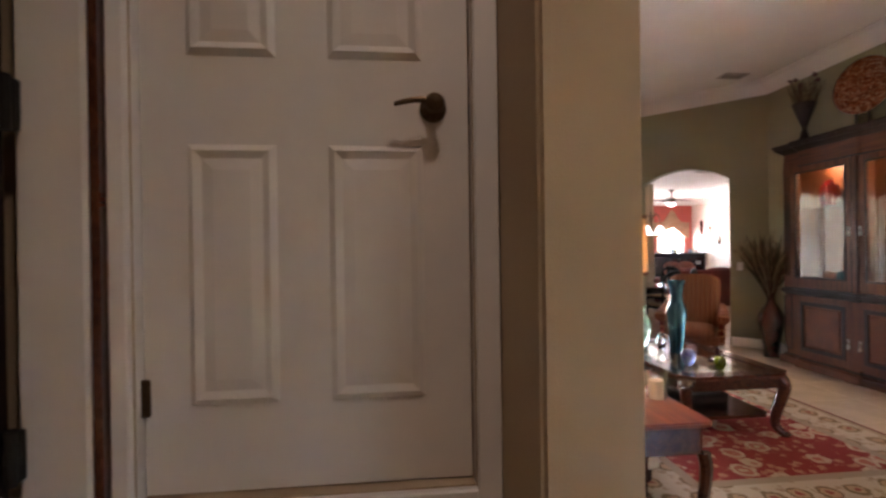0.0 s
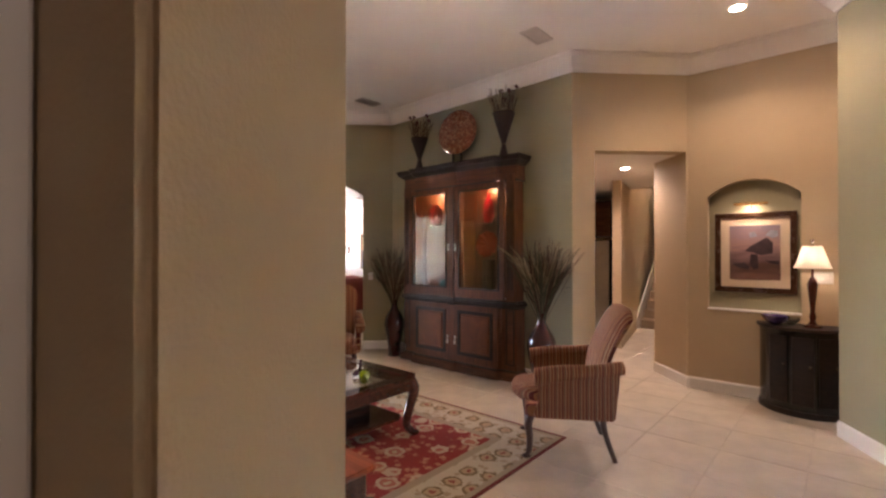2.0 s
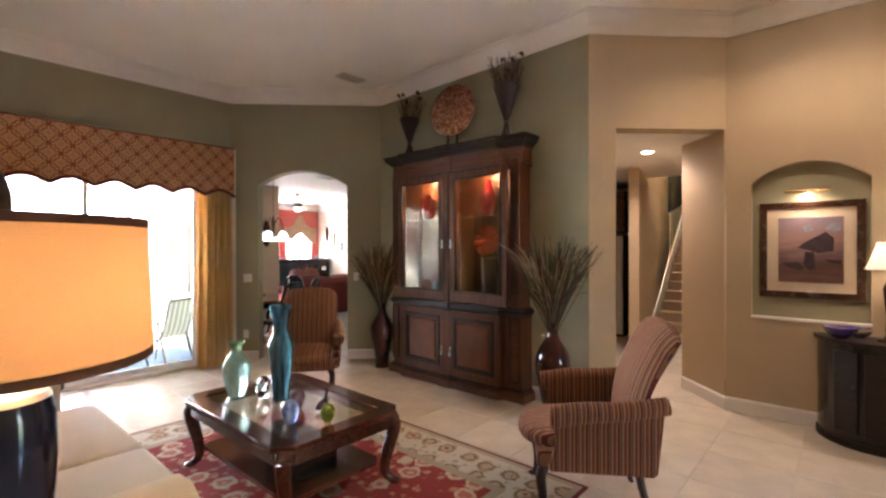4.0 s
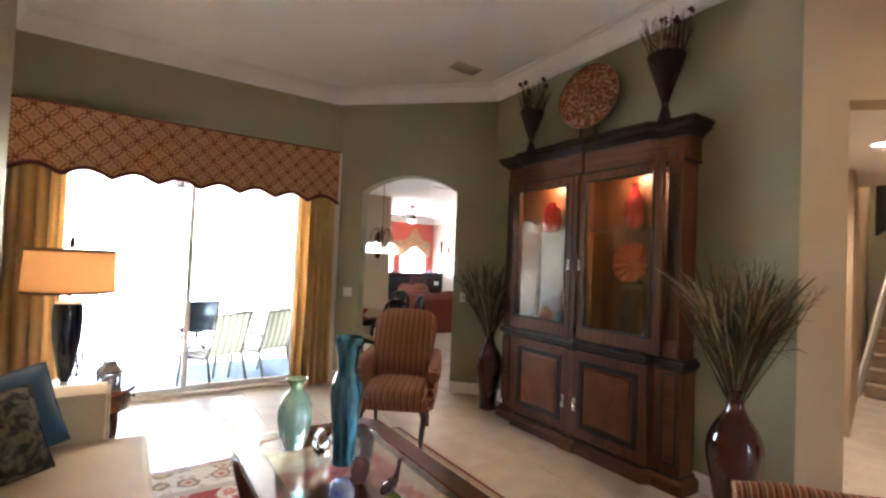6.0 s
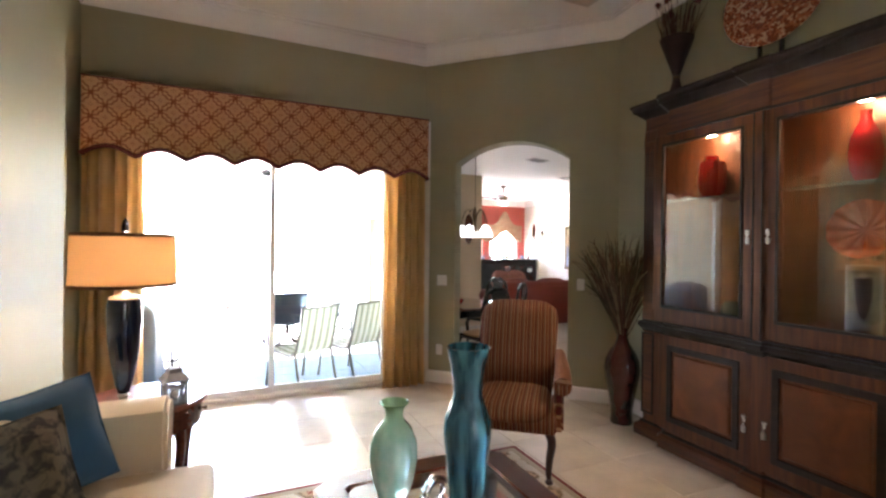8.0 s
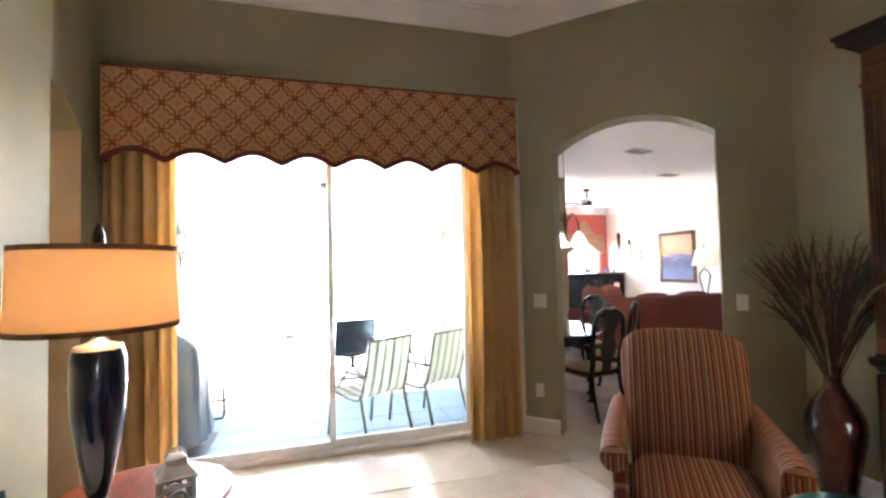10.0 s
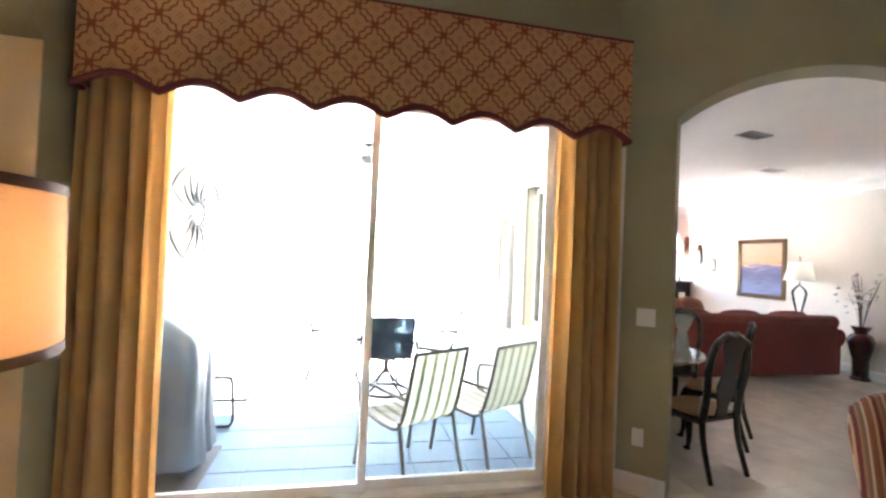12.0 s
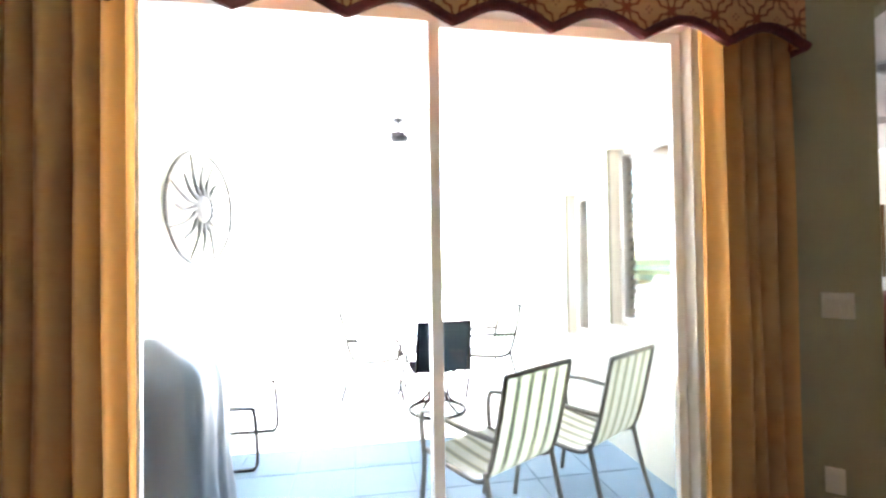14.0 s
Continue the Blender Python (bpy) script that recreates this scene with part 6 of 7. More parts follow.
for nm, mat, pts in (("painted_headland", DUSK, ((-0.09, 0.02), (-0.04, 0.07), (0.11, 0.165), (0.17, 0.11), (0.165, -0.01), (0.06, -0.03), (-0.01, 0.0))),
                     ("painted_rock", DUSK, ((-0.035, -0.015), (0.03, -0.02), (0.04, -0.17), (0.0, -0.19), (-0.045, -0.14))),
                     ("painted_rock", DUSK, ((-0.21, -0.12), (-0.09, -0.11), (-0.04, -0.16), (-0.06, -0.19), (-0.16, -0.165))),
                     ("painted_rock", DUSK, ((0.10, -0.085), (0.22, -0.09), (0.22, -0.13), (0.14, -0.115))),
                     ("painted_sky_gap", PALE, ((0.10, 0.19), (0.15, 0.245), (0.21, 0.24), (0.215, 0.18), (0.17, 0.16))),
                     ("painted_sky_gap", PALE, ((-0.05, 0.22), (0.0, 0.235), (0.03, 0.18), (-0.04, 0.165)))):
    part(nm, poly(bmesh.new(), pts, flat, 0.0012), mat, art)
t = thing("picture_light", "brass picture light above the niche painting", "picture light", (6.44, 1.60, 2.14))
bm = bmesh.new()
tube(bm, [(-0.05, -0.16, 0), (-0.05, 0.16, 0)], 0.016, seg=12)
part("tube", bm, material("lit_brass", (0.6, 0.42, 0.2), 0.25, metal=1.0), t, smooth=True)
bm = bmesh.new()
tube(bm, curve_pts([(0.03, 0, -0.05), (0.01, 0, 0.0), (-0.05, 0, 0.01)], 5), 0.006)
part("arm", bm, BRASS, t, smooth=True)
lamp("AREA", "picture_light_bulb", (6.385, 1.60, 2.12), 0.10, WARM, (6.45, 1.60, 1.6), size=(0.02, 0.28))

con = thing("console_cabinet", "dark half-round console cabinet against the wall", "console", (6.388, 1.13, 0))
half = [(0.42 * math.cos(a), 0.40 * math.sin(a)) for a in [math.pi / 2 + math.pi * k / 24 for k in range(25)]]
bm = bmesh.new()
poly(bm, [(x * 1.04, y * 1.04) for x, y in half], pose(0, 0, 0.835), 0.03)
part("top", bm, DARKW, con)
bm = bmesh.new()
poly(bm, [(x * 0.97, y * 0.97) for x, y in half], pose(0, 0, 0.06), 0.775)
part("body", bm, BLACKW, con)
bm = bmesh.new()
poly(bm, half, pose(0, 0, 0.0), 0.06)
part("plinth", bm, DARKW, con)
for k in (8, 12, 16):
    a = math.pi / 2 + math.pi * k / 24
    m = pose(0.412 * math.cos(a), 0.392 * math.sin(a), 0, 0, 0, math.degrees(a))
    bm = bmesh.new()
    box(bm, -0.004, 0.008, -0.085, 0.085, 0.12, 0.78, 0.004, m)
    dd = part("door", bm, DARKW, con)
    bm = bmesh.new()
    blob(bm, 0.012, 0.012, 0.012, m @ Matrix.Translation((0.015, 0.06, 0.5)), 10, 6)
    part("knob", bm, BRASS, dd, smooth=True)
GLOSSR = material("red_brown_lacquer", (0.07, 0.015, 0.01), 0.15, var=0.2, coat=0.5)
SHW = material("cream_shade", (0.84, 0.81, 0.75), 0.9, var=0.03)
sw_ = SHW.node_tree
wtl, wmx = sw_.nodes.new("ShaderNodeBsdfTranslucent"), sw_.nodes.new("ShaderNodeMixShader")
wtl.inputs[0].default_value = (0.8, 0.76, 0.69, 1)
wmx.inputs[0].default_value = 0.5
sw_.links.new(sw_.nodes["Principled BSDF"].outputs[0], wmx.inputs[1])
sw_.links.new(wtl.outputs[0], wmx.inputs[2])
sw_.links.new(wmx.outputs[0], sw_.nodes["Material Output"].inputs[0])


def small_lamp(x, y, z, label, s=1.0, body=GLOSSR, watt=0.10):
    t = thing("bedside_style_lamp", label, "lamp", (x, y, z))
    bm = bmesh.new()
    lathe(bm, [(0.075 * s, 0), (0.08 * s, 0.015 * s), (0.04 * s, 0.03 * s), (0.022 * s, 0.06 * s), (0.03 * s, 0.10 * s), (0.02 * s, 0.16 * s), (0.035 * s, 0.32 * s), (0.045 * s, 0.42 * s), (0.03 * s, 0.47 * s), (0.012 * s, 0.50 * s), (0.01 * s, 0.58 * s)], 20)
    part("body", bm, body, t, smooth=True)
    bm = bmesh.new()
    lathe(bm, [(0.155 * s, 0.58 * s), (0.12 * s, 0.66 * s), (0.095 * s, 0.73 * s), (0.08 * s, 0.80 * s), (0.077 * s, 0.80 * s), (0.15 * s, 0.58 * s)], 32, close=False)
    part("shade", bm, SHW, t, "cream bell shade", True)
    bm = bmesh.new()
    lathe(bm, [(0.004, 0.58 * s), (0.004, 0.83 * s), (0.014, 0.84 * s), (0.014, 0.86 * s), (0.0, 0.875 * s)], 10)
    part("finial", bm, body, t, smooth=True)
    lamp("POINT", "small_lamp_bulb", (x, y, z + 0.68 * s), watt, WARM, radius=0.03)
    return t


t = small_lamp(6.16, 1.06, 0.866, "red-brown turned lamp with a lit cream bell shade on the console", 1.0)
t.name = "console_lamp"
PURPLE = material("purple_glass", (0.10, 0.05, 0.28), 0.05, transmission=0.4, var=0.3, scale=12, coat=0.5)
turned("glass_bowl", [(0.04, 0.0), (0.05, 0.006), (0.10, 0.05), (0.125, 0.095), (0.118, 0.096), (0.09, 0.05), (0.0, 0.016)], PURPLE, (6.14, 1.36, 0.866), "purple glass bowl on the console", "bowl", 32, partname="dish")
turned("clear_glass_dish", [(0.03, 0.0), (0.035, 0.005), (0.07, 0.035), (0.085, 0.06), (0.08, 0.061), (0.06, 0.033), (0.0, 0.012)], CLEAR, (6.26, 1.24, 0.866), "small clear glass dish on the console", "dish", 28, partname="dish")
t = thing("wall_mirror", "dark-framed mirror on the entry wall", "mirror", (6.0, 0.752, 1.72))
bm = bmesh.new()
frame_bars(bm, -0.25, 0.25, -0.40, 0.40, 0.05, -0.0, 0.035)
t.matrix_basis = pose(6.0, 0.750, 1.72, 0, 0, 72)
part("frame", bm, GILT, t)
part("mirror_glass", boxes((0.0, 0.012, -0.2, 0.2, -0.35, 0.35)), material("mirror_silver", (0.9, 0.9, 0.9), 0.02, metal=1.0, var=0.0), t)

# ---- stairs, rail, kitchen in the hall ----
st = tagged(new("stairs"), "carpeted staircase with a white stringer", "stairs", kind="structure")
for k in range(18):
    x = 10.4 + 0.27 * k
    yl = 4.10 + 0.0875 * (x - 10.4)
    bm = boxes((x, x + 0.30, 3.0, yl - 0.03, 0.18 * k, 0.18 * (k + 1)))
    box(bm, x - 0.025, x, 3.0, yl - 0.03, 0.18 * (k + 1) - 0.04, 0.18 * (k + 1), 0.008)
    part("step", bm, CARPET, st)
bm = bmesh.new()
m = Matrix(((0.996, 0, -0.087, 10.1), (0.087, 0, 0.996, 4.075), (0, 1, 0, 0), (0, 0, 0, 1)))
poly(bm, [(0.0, 0.0), (0.35, 0.0), (5.3, 3.25), (5.3, 3.65), (0.25, 0.32), (0.0, 0.14)], m, 0.03)
part("stringer", bm, WHITE, st, "white painted stringer")
rail = thing("stair_railing", "black iron stair railing with slim balusters", "railing", (12.9, 4.52, 2.35))
bm = bmesh.new()
tube(bm, [(0, 0, 1.15), (1.9, 0.16, 1.5)], 0.03, seg=8)
part("handrail", bm, BLACKM, rail)
bm = bmesh.new()
tube(bm, [(0, 0, 0.1), (1.9, 0.16, 0.45)], 0.016, seg=6)
part("bottom_rail", bm, BLACKM, rail)
for k in range(14):
    x = 1.9 * k / 13
    bm = bmesh.new()
    tube(bm, [(x, 0.16 * k / 13, 0.1 + 0.35 * k / 13), (x, 0.16 * k / 13, 1.15 + 0.35 * k / 13)], 0.012 if k else 0.03, seg=6)
    part("baluster" if k else "newel_post", bm, BLACKM, rail)
STEEL = material("brushed_steel", (0.5, 0.5, 0.5), 0.3, metal=1.0, var=0.08, scale=12)
fr = thing("refrigerator", "stainless steel refrigerator under dark cabinets", "refrigerator", (9.75, 4.78, 0))
part("body", boxes((-0.32, 0.35, -0.43, 0.43, 0.0, 1.85), bevel=0.01), DARKW, fr)
for y0, y1 in ((-0.43, -0.005), (0.005, 0.43)):
    d_ = part("door", boxes((-0.36, -0.325, y0, y1, 0.05, 1.83), bevel=0.008), STEEL, fr, "steel door")
    bm = bmesh.new()
    yy = -0.05 if y0 < -0.1 else 0.05
    tube(bm, [(-0.40, yy, 0.7), (-0.40, yy, 1.6)], 0.012)
    part("handle", bm, STEEL, d_, smooth=True)
cb = thing("wall_cabinet", "dark wooden kitchen cabinet over the refrigerator", "cabinet", (9.8, 4.78, 1.90))
part("body", boxes((-0.3, 0.3, -0.44, 0.44, 0, 0.75), bevel=0.005), DARKW, cb)
for y0, y1 in ((-0.43, -0.005), (0.005, 0.43)):
    part("door", boxes((-0.325, -0.301, y0, y1, 0.02, 0.73), bevel=0.006), MAHOG, cb)

# ---- dining area ----
tb = thing("dining_table", "round black dining table with a glossy top", "dining table", (4.85, 9.12, 0.0))
bm = bmesh.new()
lathe(bm, [(0.0, 0.72), (0.70, 0.72), (0.74, 0.735), (0.75, 0.75), (0.74, 0.76), (0.0, 0.76)], 48, close=False)
part("tabletop", bm, material("polished_dark_top", (0.10, 0.03, 0.018), 0.08, var=0.2, coat=0.8), tb, smooth=True)
bm = bmesh.new()
lathe(bm, [(0.64, 0.62), (0.66, 0.63), (0.66, 0.72), (0.64, 0.72)], 40, close=False)
part("apron", bm, BLACKW, tb, smooth=True)
bm = bmesh.new()
lathe(bm, [(0.30, 0.0), (0.30, 0.05), (0.14, 0.10), (0.09, 0.22), (0.13, 0.40), (0.10, 0.55), (0.16, 0.72)], 28)
part("pedestal", bm, BLACKW, tb, smooth=True)
SEATC = material("tan_seat_cloth", (0.36, 0.22, 0.11), 0.8, var=0.1, bump=0.2, bump_scale=200)


def dining_chair(place, turn):
    t = thing("dining_chair", "black Queen Anne dining chair with a tan seat", "chair", place, turn, "dining chairs")
    bm = bmesh.new()
    box(bm, -0.23, 0.23, -0.22, 0.20, 0.40, 0.45, 0.012)
    part("seat_frame", bm, BLACKW, t)
    bm = bmesh.new()
    blob(bm, 0.215, 0.20, 0.035, Matrix.Translation((0, -0.01, 0.455)), 20, 8, 4)
    part("seat", bm, SEATC, t, smooth=True)
    for s in (-1, 1):
        bm = bmesh.new()
        tube(bm, curve_pts([(s * 0.195, 0.20, 0.42), (s * 0.19, 0.225, 0.60), (s * 0.215, 0.255, 0.80), (s * 0.18, 0.275, 0.98), (s * 0.10, 0.28, 1.04)], 6), 0.029, 0.026, 8)
        part("back_post", bm, BLACKW, t, smooth=True)
        bm = bmesh.new()
        tube(bm, curve_pts([(s * 0.195, 0.20, 0.43), (s * 0.195, 0.22, 0.25), (s * 0.205, 0.29, 0.0)], 5), 0.024, 0.018, 8)
        part("leg", bm, BLACKW, t, smooth=True)
        bm = bmesh.new()
        tube(bm, curve_pts([(s * 0.20, -0.19, 0.42), (s * 0.225, -0.215, 0.33), (s * 0.205, -0.20, 0.12), (s * 0.215, -0.22, 0.02)], 6), 0.034, 0.016, 8)
        blob(bm, 0.03, 0.034, 0.014, Matrix.Translation((s * 0.215, -0.228, 0.014)), 8, 5)
        part("leg", bm, BLACKW, t, smooth=True)
    bm = bmesh.new()
    tube(bm, curve_pts([(-0.11, 0.28, 1.035), (-0.05, 0.282, 1.065), (0, 0.283, 1.05), (0.05, 0.282, 1.065), (0.11, 0.28, 1.035)], 5), 0.026, 0.026, 8)
    part("crest_rail", bm, BLACKW, t, smooth=True)
    bm = bmesh.new()
    half_ = [(0.06, 0.45), (0.055, 0.52), (0.085, 0.60), (0.105, 0.68), (0.075, 0.76), (0.055, 0.84), (0.10, 0.93), (0.12, 1.0), (0.075, 1.045)]
    m = Matrix(((1, 0, 0, 0), (0, 0.17, 1, 0.125), (0, 1, 0, 0), (0, 0, 0, 1)))
    poly(bm, half_ + [(-x, z) for x, z in half_[::-1]], m, 0.016)
    part("splat", bm, BLACKW, t)
    return t


dc = dining_chair((4.95, 8.22, 0.0), 192)
copy_thing(dc, pose(5.58, 8.72, 0, 0, 0, 220))
copy_thing(dc, pose(5.75, 9.55, 0, 0, 0, 290))
copy_thing(dc, pose(4.65, 10.0, 0, 0, 0, 20))
t = thing("fruit_bowl", "red bowl on the dining table", "bowl", (4.80, 8.75, 0.761))
bm = bmesh.new()
lathe(bm, [(0.05, 0.0), (0.06, 0.01), (0.11, 0.05), (0.13, 0.09), (0.125, 0.09), (0.10, 0.05), (0.0, 0.02)], 28, close=False)
part("dish", bm, REDG, t, smooth=True)
ch = thing("chandelier", "bronze chandelier with white glass shades over the dining table", "chandelier", (5.53, 9.56, 1.78))
bm = bmesh.new()
tube(bm, [(0, 0, 0.45), (0, 0, 1.27)], 0.005, seg=6)
part("chain", bm, BRASS, ch)
bm = bmesh.new()
lathe(bm, [(0.0, 0.02), (0.03, 0.05), (0.02, 0.2), (0.035, 0.3), (0.015, 0.46), (0.0, 0.47)], 14)
part("stem", bm, BRASS, ch, smooth=True)
SHG = material("frosted_glass_shade", (0.9, 0.88, 0.84), 0.4, var=0.02, emit=(1, 0.95, 0.9), emit_strength=0.12)
for k in range(5):
    a = 2 * math.pi * k / 5
    c, s = math.cos(a), math.sin(a)
    bm = bmesh.new()
    tube(bm, curve_pts([(0.02 * c, 0.02 * s, 0.3), (0.12 * c, 0.12 * s, 0.42), (0.2 * c, 0.2 * s, 0.3), (0.22 * c, 0.22 * s, 0.15)], 5), 0.007)
    arm = part("arm", bm, BRASS, ch, smooth=True)
    bm = bmesh.new()
    lathe(bm, [(0.10, -0.04), (0.085, 0.03), (0.05, 0.10), (0.02, 0.14), (0.017, 0.14), (0.08, 0.03), (0.096, -0.04)], 20, pose(0.22 * c, 0.22 * s, 0.02), False)
    part("shade", bm, SHG, arm, "white glass shade", True)
t = thing("wall_plaque", "carved dark wooden wall plaque", "wall art", (6.25, 11.195, 1.95))
bm = bmesh.new()
blob(bm, 0.09, 0.025, 0.30, Matrix(), 14, 10, 2.4)
part("carving", bm, MAHOG, t, smooth=True)

# ---- family room ----
RUST = material("rust_red_sofa_cloth", (0.21, 0.042, 0.028), 0.9, var=0.1, scale=4, bump=0.2, bump_scale=200, sheen=0.2)
so = thing("red_sofa", "large rust-red sofa seen from behind with rolled arms", "sofa", (8.02, 10.95, 0.0))
part("base", box(bmesh.new(), -1.40, 1.40, -0.42, 0.42, 0.06, 0.42, 0.03, seg=2), RUST, so, smooth=True)
bm = bmesh.new()
box(bm, -1.36, 1.36, -0.48, -0.22, 0.06, 0.86, 0.06, seg=3)
tube(bm, [(-1.38, -0.36, 0.84), (1.38, -0.36, 0.84)], 0.10, seg=14)
part("backrest", bm, RUST, so, smooth=True)
for s in (-1, 1):
    bm = bmesh.new()
    box(bm, s * 1.36 - 0.11, s * 1.36 + 0.11, -0.44, 0.44, 0.06, 0.60, 0.04, seg=2)
    tube(bm, [(s * 1.38, -0.46, 0.62), (s * 1.38, 0.46, 0.60)], 0.13, seg=14)
    part("arm", bm, RUST, so, smooth=True)
for k in range(3):
    bm = bmesh.new()
    blob(bm, 0.43, 0.14, 0.26, pose(-0.88 + 0.88 * k, -0.10, 0.71, -8, 0, 0), 18, 10, 3)
    part("back_cushion", bm, RUST, so, smooth=True)
PATC = material("patterned_cushion", (0.45, 0.20, 0.13), 0.9, scale=14, second=(0.22, 0.06, 0.05))
for x, y in ((-1.15, -0.02), (-0.75, 0.05)):
    t = thing("sofa_pillow", "patterned red throw pillow on the sofa", "cushion", (8.02 + x, 10.95 + y, 0.92))
    bm = bmesh.new()
    blob(bm, 0.22, 0.09, 0.21, pose(0, 0, 0, -14, 8, 0), 16, 10, 3)
    part("cover", bm, PATC, t, smooth=True)
cr_ = thing("entertainment_console", "dark wood entertainment console under the windows", "media console", (9.05, 14.62, 0))
part("body", boxes((-1.08, 1.08, -0.28, 0.30, 0.0, 1.22), bevel=0.008), DARKW, cr_)
part("top", boxes((-1.12, 1.12, -0.32, 0.33, 1.22, 1.27), bevel=0.008), BLACKW, cr_)
for k, (x0, x1) in enumerate(((-1.04, -0.16), (-0.12, 0.38), (0.42, 1.04))):
    p_ = part("panel", boxes((x0, x1, -0.30, -0.281, 0.12, 1.14), bevel=0.004), BLACKW if k == 0 else DARKW, cr_)
    if k:
        part("glass_panel", boxes((x0 + 0.07, x1 - 0.07, -0.306, -0.301, 0.62, 1.08)), URN, p_)
t = thing("framed_photo", "small white photo frame on the console shelf", "photo frame", (9.85, 14.30, 0.86))
part("frame", boxes((-0.11, 0.11, -0.02, 0.0, 0.0, 0.17), bevel=0.004), BLACKW, t)
part("print", boxes((-0.08, 0.08, -0.024, -0.0205, 0.03, 0.14)), PLASTIC, t)
rnd = random.Random(7)
CERS = [material("white_ornament", (0.6, 0.58, 0.55), 0.4), material("blue_ornament", (0.2, 0.25, 0.35), 0.3), material("brown_ornament", (0.2, 0.1, 0.06), 0.4)]
for k in range(9):
    h_, r_ = rnd.uniform(0.10, 0.24), rnd.uniform(0.03, 0.07)
    turned("console_ornament", [(r_ * 0.6, 0), (r_, h_ * 0.35), (r_ * 0.85, h_ * 0.6), (r_ * 0.35, h_ * 0.85), (r_ * 0.5, h_)], CERS[k % 3], (8.2 + 0.22 * k, 14.55 + rnd.uniform(-0.1, 0.1), 1.271), "small ceramic ornament on the media console", "ornament", 14)
SWAG = material("swag_valance_cloth", (0.50, 0.38, 0.24), 0.9, scale=10, second=(0.36, 0.2, 0.12))
for xc in (8.25, 9.45):
    t = thing("swag_valance", "cream draped swag valance over the window", "valance", (xc, 15.05, 2.10), 0, "family room swags")
    bm = bmesh.new()
    n = 20
    top_ = [(-0.6 + 1.2 * k / n, 0.18 + 0.42 * math.exp(-((k / n - 0.5) * 6) ** 2)) for k in range(n + 1)]
    low_ = [(-0.6 + 1.2 * k / n, -0.32 + 0.30 * math.exp(-((k / n - 0.5) * 4.2) ** 2) * 1.0 + 0.03 * math.sin(k * 1.9)) for k in range(n + 1)]
    m = Matrix(((1, 0, 0, 0), (0, 0, 1, -0.03), (0, 1, 0, 0), (0, 0, 0, 1)))
    poly(bm, low_ + top_[::-1], m, 0.05)
    part("drape", bm, SWAG, t)
ART2 = painting_material("mountain_lake_painting", (0.55, 0.42, 0.30), (0.62, 0.36, 0.20), (0.10, 0.09, 0.20), (0.20, 0.22, 0.42), 0.95)
picture(10.198, 12.56, 1.61, 1.06, 1.15, 0.075, 0.0, ART2, material("bronze_frame", (0.14, 0.08, 0.035), 0.3, metal=0.5, var=0.2), "large framed purple mountain lake painting")
for y, z, hh in ((14.57, 2.07, 0.50), (14.16, 1.88, 0.48), (13.76, 1.66, 0.30)):
    t = thing("wall_carving", "slim dark carved wall ornament", "wall art", (10.185, y, z), 0, "wall carvings")
    bm = bmesh.new()
    blob(bm, 0.015, 0.075, hh / 2, Matrix(), 10, 8, 5)
    part("carving", bm, MAHOG, t, smooth=True)
t = thing("sofa_table", "dark narrow table behind the lamp", "side table", (9.86, 11.50, 0))
part("top", boxes((-0.25, 0.25, -0.25, 0.25, 0.62, 0.65), bevel=0.005), DARKW, t)
for sx in (-1, 1):
    for sy in (-1, 1):
        part("leg", boxes((sx * 0.22 - 0.02, sx * 0.22 + 0.02, sy * 0.22 - 0.02, sy * 0.22 + 0.02, 0, 0.62)), DARKW, t)
lp = thing("iron_scroll_lamp", "wrought-iron scroll lamp with a cream pagoda shade", "lamp", (9.86, 11.50, 0.651))
for k in range(4):
    a = math.pi / 2 * k
    c, s = math.cos(a), math.sin(a)
    bm = bmesh.new()
    tube(bm, curve_pts([(0.10 * c, 0.10 * s, 0.0), (0.05 * c, 0.05 * s, 0.2), (0.11 * c, 0.11 * s, 0.45), (0.13 * c, 0.13 * s, 0.58), (0.06 * c, 0.06 * s, 0.66), (0.01 * c, 0.01 * s, 0.70)], 6), 0.011)
    part("scroll_leg", bm, BLACKM, lp, smooth=True)
bm = bmesh.new()
lathe(bm, [(0.235, 0.77), (0.205, 0.86), (0.175, 0.98), (0.155, 1.09), (0.151, 1.09), (0.231, 0.77)], 24, close=False)
part("shade", bm, SHW, lp, "cream bell shade", True)
bm = bmesh.new()
lathe(bm, [(0.006, 0.70), (0.006, 1.16), (0.015, 1.17), (0.0, 1.2)], 8)
part("stem", bm, BLACKM, lp, smooth=True)
lamp("POINT", "scroll_lamp_bulb", (9.86, 11.50, 1.60), 0.12, (1, 0.97, 0.92), radius=0.04)
t = thing("flower_vase", "dark red floor vase with white flower stems", "vase", (9.77, 10.46, 0))
bm = bmesh.new()
lathe(bm, [(0.12, 0), (0.13, 0.03), (0.10, 0.06), (0.10, 0.30), (0.17, 0.58), (0.14, 0.66), (0.08, 0.70), (0.13, 0.80), (0.12, 0.80)], 24)
part("urn", bm, URN, t, smooth=True)
rnd = random.Random(21)
